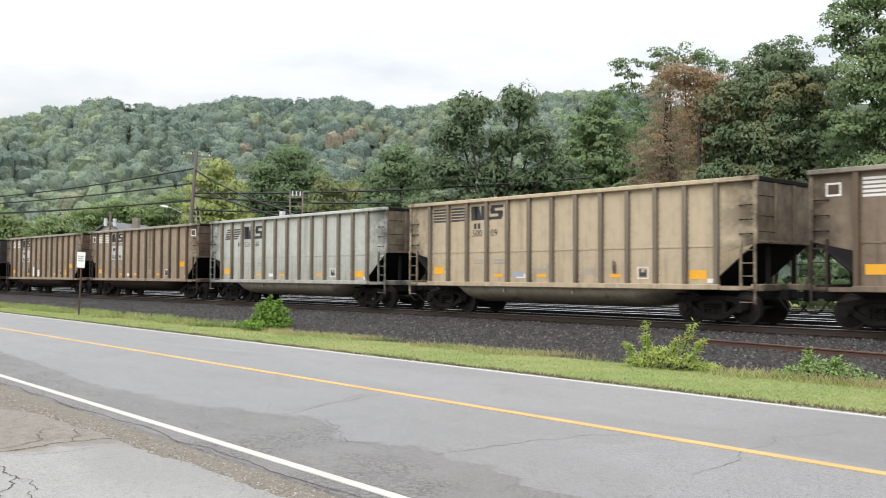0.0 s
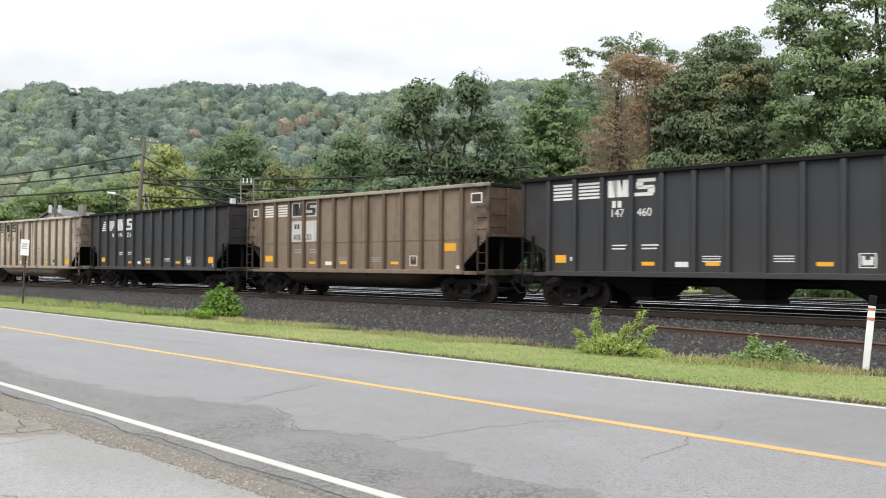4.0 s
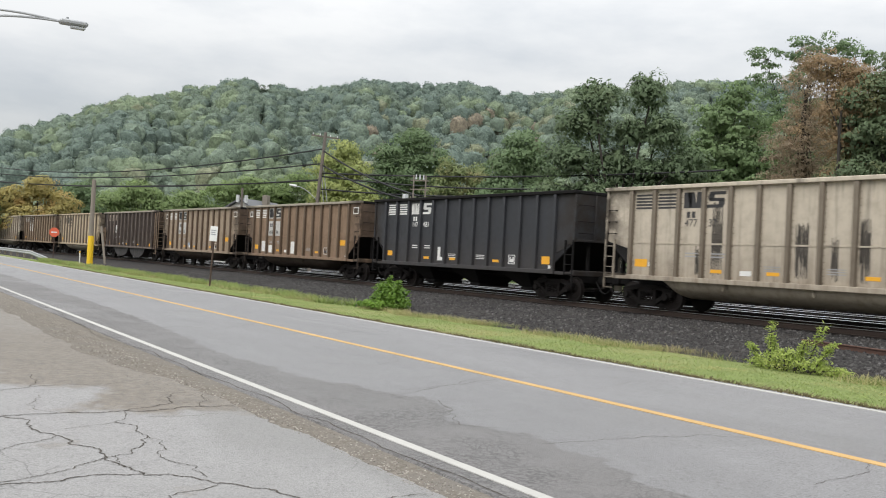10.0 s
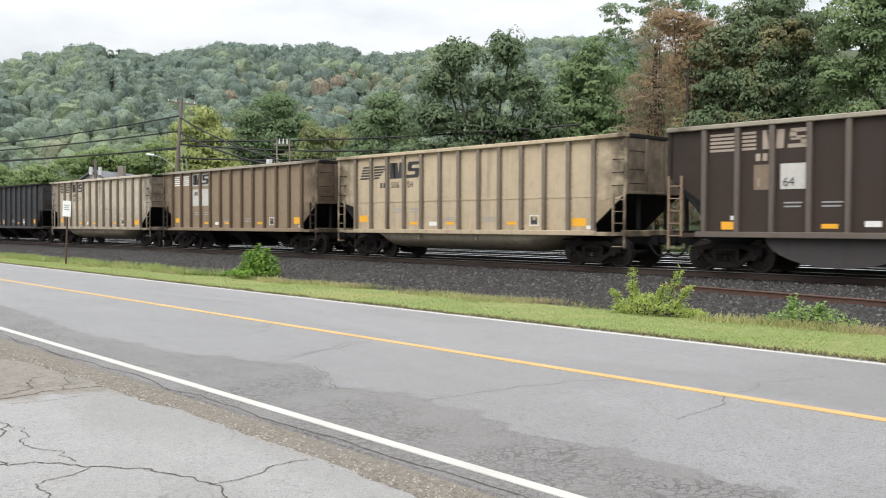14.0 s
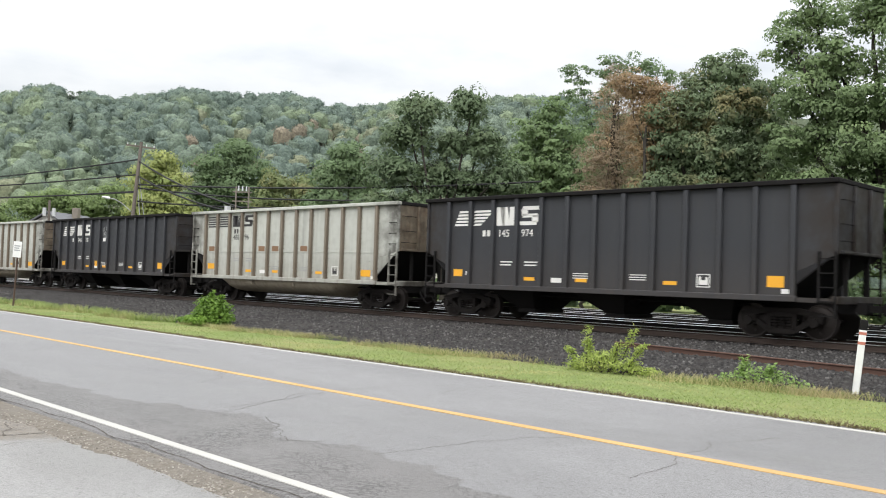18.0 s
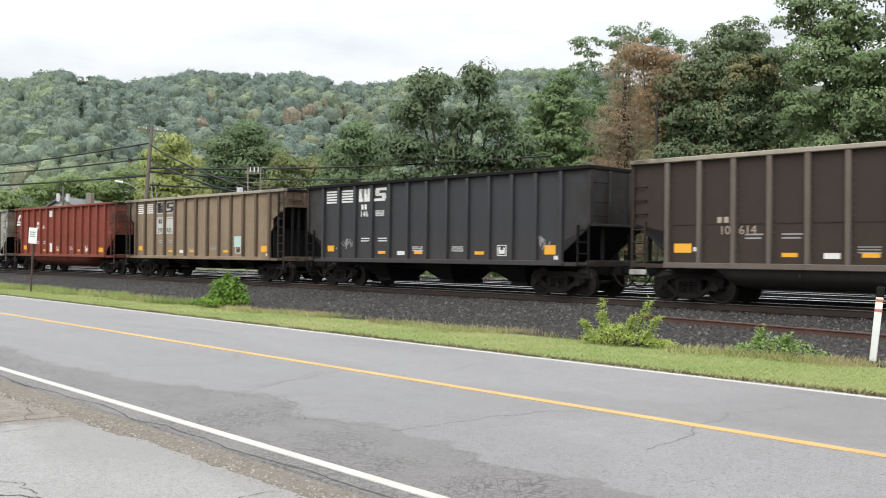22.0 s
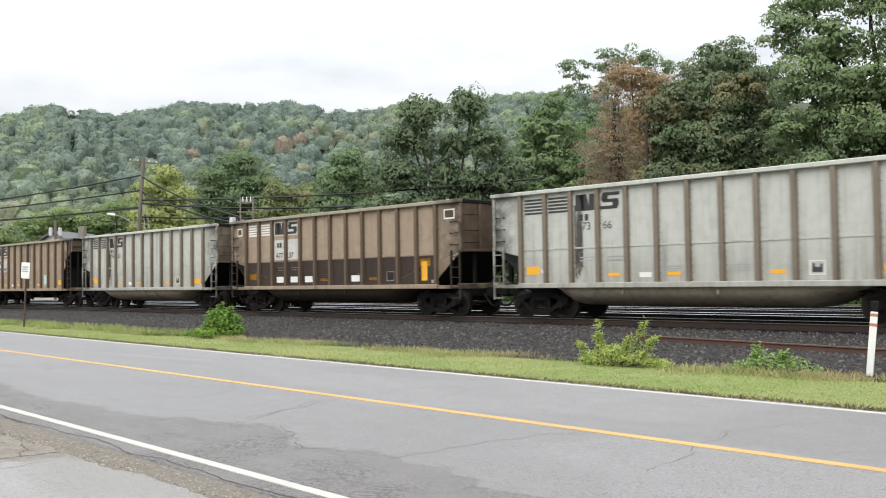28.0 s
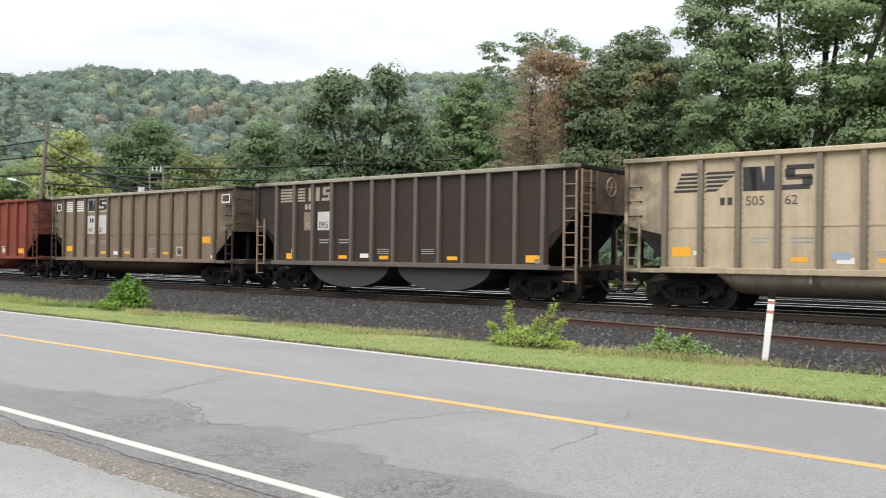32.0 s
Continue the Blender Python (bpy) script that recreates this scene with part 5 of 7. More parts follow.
L_GREEN = leaf("leaves_green", (0.153, 0.217, 0.099), (0.212, 0.302, 0.138), (0.233, 0.317, 0.150))
L_OPEN = leaf("leaves_open_crown", (0.115, 0.161, 0.086), (0.161, 0.222, 0.121), (0.196, 0.250, 0.136))
L_DARK = leaf("leaves_dark", (0.143, 0.203, 0.102), (0.198, 0.282, 0.142))
L_CHEST = leaf("leaves_turning", (0.131, 0.176, 0.095), (0.181, 0.244, 0.130), (0.259, 0.234, 0.113))
L_MAPLE = leaf("leaves_maple", (0.164, 0.227, 0.107), (0.230, 0.316, 0.147), (0.244, 0.322, 0.147))
L_DEAD = leaf("leaves_brown", (0.27, 0.21, 0.145), (0.36, 0.285, 0.195), (0.39, 0.28, 0.16))
L_ORANGE = leaf("leaves_orange", (0.27, 0.19, 0.105), (0.37, 0.26, 0.145), (0.33, 0.23, 0.13))
L_TWIG = leaf("leaves_grey_brown", (0.15, 0.13, 0.10), (0.21, 0.175, 0.13))
L_YELLOW = leaf("leaves_yellow", (0.28, 0.33, 0.12), (0.43, 0.46, 0.17), (0.30, 0.38, 0.14))
L_OLIVE = leaf("leaves_olive", (0.174, 0.210, 0.091), (0.242, 0.292, 0.126), (0.297, 0.281, 0.132))
L_RUST = leaf("leaves_rust", (0.34, 0.29, 0.11), (0.48, 0.41, 0.15), (0.5, 0.35, 0.14))
L_LIME = leaf("leaves_lime", (0.18, 0.25, 0.105), (0.28, 0.365, 0.15))

L_RIDGE = leaf("leaves_ridge", (0.15, 0.19, 0.14), (0.2, 0.25, 0.18))


# trees behind the tracks
tree("tree", "airy green tree with two tops and open dark branches", 46.0, 62,
     [(-2.0, 0, 13.4, 1.5, 1.0), (1.4, 0, 13.8, 1.6, 1.0), (-2.8, 0.5, 11.6, 1.7, 1.1), (0.2, 0.8, 11.2, 1.3, 1.0), (2.5, 0, 11.2, 1.7, 1.1), (-3.7, 0, 9.2, 1.9, 1.2), (3.7, 0.3, 8.8, 1.9, 1.2), (-0.6, 1.2, 9.0, 2.0, 1.2), (1.6, 0.8, 8.4, 1.8, 1.1),
      (-1.9, 0.4, 6.8, 2.1, 1.2), (2.3, 0.4, 6.4, 2.1, 1.2), (4.7, 0, 5.8, 1.8, 1.2), (-4.2, 0, 6.4, 1.8, 1.3), (0, 0.8, 4.8, 2.8, 1.3), (3.7, 0, 3.9, 2.2, 1.3), (-3.4, 0, 4.0, 2.2, 1.3)],
     L_OPEN, 0.31, 34000, 0.24, 0.35, 0.6, 0.6, limbs_out=1.05, droop=0.75, aspect=0.42, per=60)
tree("tree", "green broadleaf tree behind the tracks", 40.2, 66,
     [(0.9, 0, 13.9, 1.2, 1.2), (-0.3, 0, 12.2, 1.7, 1.4), (1.7, 0, 11.9, 1.8, 1.4), (-1.2, 0, 10.2, 1.9, 1.5), (0.6, -0.4, 10.0, 2.0, 1.5), (2.4, 0, 9.4, 2.0, 1.6), (-1.6, 0, 8.0, 2.1, 1.6), (0.8, -0.6, 7.6, 2.2, 1.6), (2.9, 0, 6.8, 2.2, 1.6), (-1.5, 0, 5.6, 2.3, 1.6), (1.0, -0.5, 5.0, 2.4, 1.6), (3.2, 0.5, 4.4, 2.2, 1.6), (0, 0, 3.6, 2.9, 1.6)],
     L_GREEN, 0.22, 42000, 0.2, 0.4, 0.62, 0.55)
tree("tree", "tall thin tree with small tufted tops", 35.8, 78,
     [(-2.9, 0, 19.2, 1.3, 1.0), (-0.2, 0, 20.0, 1.4, 1.0), (2.2, 0, 20.1, 1.5, 0.9), (4.0, 0, 19.2, 1.4, 0.9), (-2.6, 0, 17.2, 1.5, 1.2), (0.8, 0, 18.0, 1.8, 1.2), (3.6, 0, 17.2, 1.8, 1.3), (0, 0, 14.5, 3.2, 2.0), (-2, 0, 11, 3, 2), (2, 0, 11, 3, 2)],
     L_DARK, 0.21, 22000, 0.12, 0.55, 0.0, 0.5, per=60)
cone = [(0.25 * math.sin(i * 2.1) * (1.0 + 0.2 * i), 0.5 * math.cos(i * 1.7), 14.2 - 0.95 * i, 0.5 + 0.25 * i, 0.75 + 0.04 * i) for i in range(13)]
tree("dead_tree", "dying tree with dry brown foliage and bare twigs", 35.5, 55, cone, L_DEAD, 0.19, 56000, 0.12, 0.95, 0.0, 0.5, limbs_out=1.05, aspect=0.22, per=45)
tree("dead_tree", "dying tree with orange brown dry leaves", 33.7, 49.6, [(-0.9, 1.0, 12.7, 0.9, 0.7), (-0.1, 1.0, 12.1, 1.1, 0.8), (0.8, 1.0, 11.6, 1.2, 0.9), (0.2, 1.0, 10.4, 1.3, 0.9), (1.2, 1.0, 10.0, 1.1, 0.9), (0.3, 1.2, 8.8, 1.3, 0.9), (1.1, 1.2, 8.0, 1.0, 0.9), (0.4, 1.2, 6.8, 1.2, 1.0)], L_ORANGE, 0.2, 15000, 0.09, 0.8, 0.0, 0.42, limbs_out=1.0, aspect=0.3, per=45)
tree("bush", "grey brown bush below the dead tree", 37.3, 54, [(-0.2, 0, 4.2, 1.2, 1.2), (0.8, 0, 3.2, 1.6, 1.2), (-0.8, 0, 2.6, 1.6, 1.2)], L_TWIG, 0.18, 5000, 0.1, 0.3, 0.5)
tree("tree", "dense dark green tree with some turning leaves", 29.5, 50,
     [(0.5, 0, 13.0, 1.5, 1.2), (-0.9, 0, 12.0, 1.5, 1.2), (1.8, 0, 11.8, 1.5, 1.2), (-1.9, 0, 10.6, 1.6, 1.3), (0.4, -0.8, 10.8, 1.9, 1.4), (2.4, 0, 9.8, 1.6, 1.4), (-2.3, 0, 8.6, 1.7, 1.4), (0, -1, 8.4, 2.1, 1.5), (2.4, -0.5, 7.6, 1.9, 1.5),
      (-2.4, -0.3, 6.6, 1.8, 1.5), (-0.4, -1.2, 6.2, 2.1, 1.5), (2.0, -0.8, 5.2, 2.0, 1.5), (-2.2, 0, 4.4, 2.0, 1.5), (0.4, -0.8, 3.8, 2.4, 1.5), (3.3, 0.6, 4.2, 1.9, 1.5)],
     L_CHEST, 0.17, 70000, 0.32, 0.4, 0.66, 0.5)
tree("maple_tree", "large spreading green maple tree", 19.0, 45,
     [(-5.0, 0, 13.2, 1.2, 0.8), (-4.2, 0.5, 14.6, 1.5, 1.0), (-3.0, 0, 12.2, 2.0, 1.1), (-1.2, -0.5, 14.2, 2.1, 1.3), (1.0, 0, 16.0, 2.3, 1.4), (-4.2, 0, 10.6, 1.9, 1.1), (-2.0, -1, 10.2, 2.2, 1.2), (0.8, -1.4, 12.4, 2.4, 1.3), (3.4, -0.6, 14.0, 2.4, 1.4),
      (-4.4, 0, 8.6, 1.8, 1.2), (-1.2, -1.5, 8.0, 2.3, 1.2), (2.0, -1.6, 9.4, 2.4, 1.3), (4.8, -0.4, 11.0, 2.4, 1.4), (-3.8, 0, 6.4, 1.9, 1.2), (-0.6, -1.2, 5.6, 2.4, 1.3), (3.0, -1.4, 6.6, 2.4, 1.4), (6.0, 0, 8.0, 2.4, 1.5), (0, 1.5, 3.8, 3.2, 1.6), (-3.6, 1, 4.0, 2.3, 1.6), (4.6, 1, 4.2, 3.0, 1.6)],
     L_MAPLE, 0.17, 88000, 0.4, 0.4, 0.55, 0.62, per=130)
tree("maple_tree", "large spreading green maple tree", 9, 48, lobed(15, 4.0, 19, 14, 0.4), L_MAPLE, 0.4, 14000, 0.4, 0.4, 0.6, 0.8)
# trees further off
tree("tree", "round dark green tree beyond the railway", 59.2, 110, [(0, 0, 15.8, 2.4, 1.8), (-2.2, 0, 13.6, 2.6, 1.9), (2.0, 0, 13.2, 2.6, 1.9), (-3.0, 0, 10.8, 2.8, 2), (0, -1, 11.2, 3, 2), (3.0, 0, 10.2, 2.8, 2), (-2, 0, 7.4, 3.4, 2.2), (2.2, 0, 7, 3.4, 2.2)], L_DARK, 0.3, 24750, 0.3, 0.4, 0.7, 1.0)
tree("tree", "olive green thicket tree beyond the railway", 55.3, 104, [(-2.4, 0, 11.6, 1.8, 1.5), (0.4, 0, 11.2, 2.0, 1.5), (2.8, 0, 9.6, 2, 1.5), (-2.8, 0, 9, 2.4, 1.8), (0, 0, 8, 2.8, 1.8), (3.4, 0, 7.0, 2.4, 1.8)], L_OLIVE, 0.3, 12000, 0.25, 0.4, 0.7, 1.0)
tree("tree", "dark green tree beyond the railway", 52.2, 95, [(0, 0, 13.8, 1.9, 1.5), (-1.4, 0, 12, 2.1, 1.7), (1.6, 0, 11.4, 2.1, 1.7), (-2, 0, 9, 2.5, 1.9), (1.8, 0, 8.4, 2.6, 1.9), (0, 0, 6, 3.4, 2)], L_DARK, 0.3, 20250, 0.3, 0.4, 0.7, 1.0)
tree("tree", "light green tree beyond the railway", 49.9, 100, [(0, 0, 8.6, 2.0, 1.6), (-1.4, 0, 7, 2.2, 1.7), (1.6, 0, 6.6, 2.2, 1.7), (0, 0, 4.6, 3, 2)], L_LIME, 0.3, 7500, 0.2, 0.4, 0.7, 1.0)
tree("tree", "yellowing tree beyond the railway", 63.6, 105, [(0, 0, 13.2, 1.5, 1.2), (-1.2, 0, 11.6, 1.8, 1.4), (1.3, 0, 11.2, 1.8, 1.4), (0, -0.6, 9.4, 2.2, 1.5), (-1.8, 0, 8.4, 2.1, 1.5), (1.9, 0, 8.2, 2.1, 1.5), (0, 0, 6.6, 2.8, 1.6)], L_YELLOW, 0.3, 19500, 0.16, 0.4, 0.5, 1.0)
tree("tree", "lime green tree beyond the railway", 75.8, 122, [(0.3, 0, 8.3, 2.0, 1.3), (-2.2, 0, 6.9, 2.3, 1.4), (2.4, 0, 6.9, 2.3, 1.4), (0, 0, 4.6, 3.2, 1.6)], L_LIME, 0.3, 13500, 0.25, 0.3, 0.7, 1.0)
tree("tree", "lime green tree beyond the railway", 72.5, 125, [(0, 0, 8.0, 1.8, 1.2), (-1.4, 0, 6.5, 2.0, 1.4), (1.6, 0, 6.3, 2.0, 1.4), (0, 0, 4, 2.8, 1.6)], L_LIME, 0.3, 11250, 0.25, 0.3, 0.7, 1.0)
tree("tree", "rust and olive autumn tree by the railway", 81.2, 130, [(0, 0, 8.2, 2.4, 1.5), (-2.8, 0, 6.6, 2.5, 1.6), (2.8, 0, 6.2, 2.4, 1.5), (0, 0, 4.2, 4.0, 1.8)], L_RUST, 0.3, 13500, 0.25, 0.3, 0.7, 1.0)
tree("tree", "rust and olive autumn tree by the railway", 84.5, 132, [(0, 0, 8.4, 2.4, 1.5), (-2.4, 0, 6.2, 2.5, 1.6), (2.6, 0, 6.4, 2.4, 1.5), (0, 0, 4.2, 4.0, 1.8)], L_OLIVE, 0.3, 11250, 0.25, 0.3, 0.7, 1.0)
tree("tree", "pale green tree beyond the railway", 69.3, 128, [(0, 0, 10.2, 2.4, 1.6), (-2.6, 0, 9.2, 2.5, 1.6), (2.8, 0, 9.6, 2.4, 1.5), (0, 0, 6.8, 4.0, 2.2)], L_LIME, 0.3, 13500, 0.25, 0.3, 0.7, 1.0)
tree("tree", "pale light green tree beyond the railway", 66.2, 126, [(0, 0, 11.1, 2.4, 1.6), (-2.6, 0, 9.3, 2.5, 1.6), (2.8, 0, 9.7, 2.4, 1.5), (0, 0, 7.1, 4.0, 2.2)], L_LIME, 0.3, 13500, 0.25, 0.3, 0.7, 1.0)
tree("tree", "dark green tree beyond the railway", 79.0, 138, [(0, 0, 8.6, 2.4, 1.8), (-1.6, 0, 7, 2.5, 1.8), (1.8, 0, 6.6, 2.4, 1.8), (0, 0, 4.2, 3.4, 2)], L_DARK, 0.3, 11250, 0.25, 0.3, 0.7, 1.0)

# undergrowth beyond the tracks, below the trees
def thicket(label, x0, x1, y0, y1, high, clumps, mat, size, per=60):
    x = RNG.uniform(x0, x1, clumps)
    tall = high * (0.55 + 0.45 * np.sin(x * 0.31) * np.sin(x * 0.83 + 1))
    ctr = np.stack([x, RNG.uniform(y0, y1, clumps), tall * RNG.uniform(0.05, 1.0, clumps) - 0.2], 1)
    e = RNG.normal(0, 1, (clumps, per, 3))
    e /= np.linalg.norm(e, axis=2, keepdims=True)
    e[..., 2] = np.abs(e[..., 2]) - 0.2
    lf = (ctr[:, None, :] + e * RNG.uniform(0.4, 0.9, (clumps, 1, 1)) * np.array([1.2, 0.8, 0.7])).reshape(-1, 3)
    lf[:, 2] = np.maximum(lf[:, 2], -0.25)
    e = e.reshape(-1, 3)
    tagged(new("undergrowth", quads("undergrowth", leaf_quads(lf, e, np.full(len(lf), size), 0.6, 0.45), mat, e + np.array([0, 0, 0.25]))), label, "bushes", kind="stuff")


thicket("dark green undergrowth along the far side of the tracks", -100, 4, 51.0, 53.5, 3.6, 520, L_DARK, 0.42)
thicket("light green brush along the far side of the tracks", -100, 4, 50.2, 51.4, 2.0, 240, L_GREEN, 0.3)

for az_, hs_ in ((68.15, 1.0), (68.75, 0.95), (69.15, 0.8)):
    tree("tree", "open crowned tree on the ridge with sky between its limbs", az_, 548, [(0, 0, 15 * hs_, 3.0, 2.2), (-3, 0, 13 * hs_, 2.6, 2.0), (3, 0, 12.6 * hs_, 2.6, 2.0), (-1, 0, 9.5, 2.0, 1.6), (2.5, 0, 8.0, 2.4, 1.8), (-3, 0, 6.5, 2.6, 2), (0, 0, 4, 4, 2)],
         L_RIDGE, 1.0, 1800, 0.4, 0.5, 0.0, 1.3, per=40, z0=hill_z(az_, 548) - 8.5, limbs_out=1.0)


# ---------------------------------------------------------------- things beside the road and the track
M_OLDWOOD = plain("grey_weathered_wood", (0.24, 0.21, 0.175), 0.9, 0, 0.3, 4)
M_DARKWOOD = plain("creosoted_pole_wood", (0.17, 0.145, 0.125), 0.9, 0, 0.3, 4)
M_SLEEVE = plain("yellow_sleeve_plastic", (0.85, 0.55, 0.02), 0.5, 0, 0.12, 2)
M_SIGNWHITE = plain("white_sign_sheet", (0.8, 0.8, 0.79), 0.5, 0, 0.06, 2)
M_SIGNPOST = plain("rusty_sign_post", (0.10, 0.065, 0.05), 0.8, 0.3, 0.3, 5)
M_STOPRED = plain("faded_red_sign_sheet", (0.72, 0.13, 0.06), 0.5, 0, 0.1, 2)
M_GALV = plain("galvanised_steel", (0.5, 0.51, 0.52), 0.45, 0.6, 0.12, 3)
M_ALU = plain("grey_lamp_housing", (0.4, 0.41, 0.42), 0.5, 0.3, 0.12, 3)
M_LENS = plain("lamp_glass", (0.62, 0.64, 0.66), 0.15, 0.0, 0.05, 2)
M_WIRE = plain("black_cable", (0.014, 0.014, 0.015), 0.7, 0, 0.1, 2)
M_PORC = plain("pale_insulator", (0.62, 0.63, 0.64), 0.25, 0, 0.1, 3)
M_ROOF = plain("grey_shingle_roof", (0.15, 0.155, 0.165), 0.9, 0, 0.2, 1)
M_ROOFTAN = plain("tan_shingle_roof", (0.36, 0.29, 0.22), 0.9, 0, 0.2, 1)
M_SIDING = plain("pale_house_siding", (0.6, 0.58, 0.54), 0.8, 0, 0.1, 1)
M_PANE = plain("dark_window_pane", (0.04, 0.045, 0.05), 0.08, 0, 0.1, 1)
M_REDBAND = plain("faded_red_band", (0.5, 0.17, 0.12), 0.6, 0, 0.2, 4)


def thing(name, label, category, x, y, z, lean=(0, 0), rz=0.0, group=""):
    t = tagged(new(name, None), label, category, group)
    t.location, t.rotation_euler = (x, y, z), (radians(lean[0]), radians(lean[1]), radians(rz))
    return t


# small white sign on a leaning post
sg = thing("road_sign", "small white notice sign on a leaning rusty post", "sign", -39.2, 13.3, -0.12, (0, 3.5), 20)
part("post", MB().bar((0, 0, -0.1), (0, 0, 2.62), 0.06, 0.05), M_SIGNPOST, sg)
pl = part("sign_plate", MB().cbox(-0.25, 0.25, -0.048, -0.03, 2.02, 2.68, 0.006), M_SIGNWHITE, sg)
for i_, (a_, b_) in enumerate(((2.47, 2.52), (2.38, 2.43), (2.29, 2.34))):
    part("text_bar", MB().box(-0.17, 0.17 - 0.05 * (i_ % 2), -0.052, -0.0485, a_, b_), M_ALU, pl)

# white marker post with red bands
mk = thing("marker_post", "white leaning marker post with red bands", "post", -6.0, 15.2, -0.14, (0, 5.5), 20)
part("stake", MB().cbox(-0.055, 0.055, -0.035, 0.035, -0.15, 1.1, 0.012), M_SIGNWHITE, mk)
part("cap", MB().cbox(-0.06, 0.06, -0.04, 0.04, 1.1, 1.27, 0.015), M_BLACKSTEEL, mk, "dark cap")
for z_ in (0.86, 1.02):
    part("band", MB().cbox(-0.058, 0.058, -0.038, 0.038, z_, z_ + 0.05, 0.004), M_REDBAND, mk)

# cut-off pole with its yellow sleeve
yp = thing("pole_stub", "weathered cut-off wooden pole with a yellow sleeve", "pole", -67.8, 14.2, -0.12)
part("pole", MB().tube((0, 0, -0.3), (0.05, 0, 6.15), 0.17, 0.145, 14), M_OLDWOOD, yp)
part("sleeve", MB().tube((0, 0, 0.0), (0.017, 0, 2.15), 0.215, 0.21, 16), M_SLEEVE, yp, "yellow plastic sleeve")
for i_ in range(3):
    part("sleeve_ring", MB().tube((0.005 * i_, 0, 0.3 + 0.75 * i_), (0.005 * i_, 0, 0.34 + 0.75 * i_), 0.222, 0.222, 16), M_SLEEVE, yp)
lb = thing("leaning_board", "pale wooden board leaning beside the pole", "board", -70.6, 15.9, -0.13, (0, -13), 25)
part("board", MB().cbox(-0.11, 0.11, -0.03, 0.03, 0, 3.0, 0.01), M_OLDWOOD, lb)
part("cleat", MB().cbox(-0.14, 0.14, -0.055, -0.031, 2.5, 2.7, 0.008), M_OLDWOOD, lb)
for x_, y_, h_ in ((-72.0, 15.2, 1.0), (-69.2, 13.8, 1.05)):
    s_ = thing("white_stake", "short white stake in the grass", "post", x_, y_, -0.13, (0, -3 if h_ > 1 else 4))
    part("stake", MB().cbox(-0.05, 0.05, -0.035, 0.035, -0.1, h_, 0.012), M_SIGNWHITE, s_)
    part("stake_tip", MB().cbox(-0.052, 0.052, -0.037, 0.037, h_ - 0.16, h_ - 0.04, 0.004), M_SLEEVE, s_)

# far red sign
st = thing("stop_sign", "faded red octagonal road sign on a post", "sign", -79.0, 13.7, -0.12, (0, 0), 72)
part("post", MB().bar((0, 0, -0.1), (0, 0, 2.5), 0.06, 0.05), M_SIGNPOST, st)
oct_ = [(0.4 * math.cos(radians(22.5 + 45 * i)), 2.35 + 0.4 * math.sin(radians(22.5 + 45 * i))) for i in range(8)]
op = part("sign_plate", MB().prism(oct_, -0.05, -0.035), M_STOPRED, st)
part("text_bar", MB().box(-0.22, 0.22, -0.055, -0.0505, 2.3, 2.4), M_SIGNWHITE, op)

# guard rail
gr = thing("guard_rail", "galvanised steel guard rail beside the road", "guard rail", 0, 0, 0)
prof = [(0.0, 0.0), (0.045, 0.04), (0.045, 0.09), (0.0, 0.13), (0.0, 0.18), (0.045, 0.22), (0.045, 0.27), (0.0, 0.31)]
for i_ in range(26):
    xa_, xb_ = -75.5 - 4 * i_, -79.6 - 4 * i_
    za_ = 0.42 if i_ > 1 else 0.05 + 0.185 * i_
    zb_ = 0.42 if i_ > 0 else 0.235
    beam = MB()
    n_ = len(prof)
    ya_, yb_ = 12.7, 12.7
    beam.v = [(xa_, ya_ - d, za_ + z - 0.12) for d, z in prof] + [(xb_, yb_ - d - 0.004, zb_ + z - 0.12) for d, z in prof] + [(xa_, ya_ - d + 0.012, za_ + z - 0.12) for d, z in prof] + [(xb_, yb_ - d + 0.008, zb_ + z - 0.12) for d, z in prof]
    beam.f = [(j, j + 1, n_ + j + 1, n_ + j) for j in range(n_ - 1)] + [(2 * n_ + j + 1, 2 * n_ + j, 3 * n_ + j, 3 * n_ + j + 1) for j in range(n_ - 1)]
    part("beam", beam, M_GALV, gr)
    part("post", MB().cbox(xb_ - 0.07, xb_ + 0.07, 12.73, 12.9, -0.3, 0.62 if i_ else 0.4, 0.01), M_OLDWOOD, gr)


# utility pole with cross arm, lamp and cables
def cable(name, a, b, sag, parent=None, r=0.06, k=20):
    mb = MB()
    a, b = Vector(a), Vector(b)
    pts = [a.lerp(b, i / k) - Vector((0, 0, sag * 4 * (i / k) * (1 - i / k))) for i in range(k + 1)]
    mb.sweep(pts, r, 5)
    return tagged(new(name, mb.mesh(name, M_WIRE)), "black overhead cable slung between poles", "cable", "overhead cables")


def spot(az, el, r):
    x, y = polar(az, r)
    return x, y, EYE + r * math.tan(radians(el))


px, py, pz = spot(64.8, 7.55, 72)
up = thing("utility_pole", "leaning wooden utility pole with cross arm and lamp", "utility pole", px - 0.28, py - 0.6, -0.3, (0, 0))
up.rotation_euler = Matrix.Rotation(radians(4), 3, Vector((-math.sin(radians(64.8)), math.cos(radians(64.8)), 0))).to_euler()
part("pole", MB().tube((0, 0, -0.5), (0, 0, pz + 0.3), 0.17, 0.12, 12), M_DARKWOOD, up)
ca_, sa_ = math.cos(radians(64.8)), math.sin(radians(64.8))
part("cross_arm", MB().bar((-1.05 * ca_, -1.05 * sa_, pz - 0.05), (1.05 * ca_, 1.05 * sa_, pz - 0.05), 0.12, 0.1), M_DARKWOOD, up)
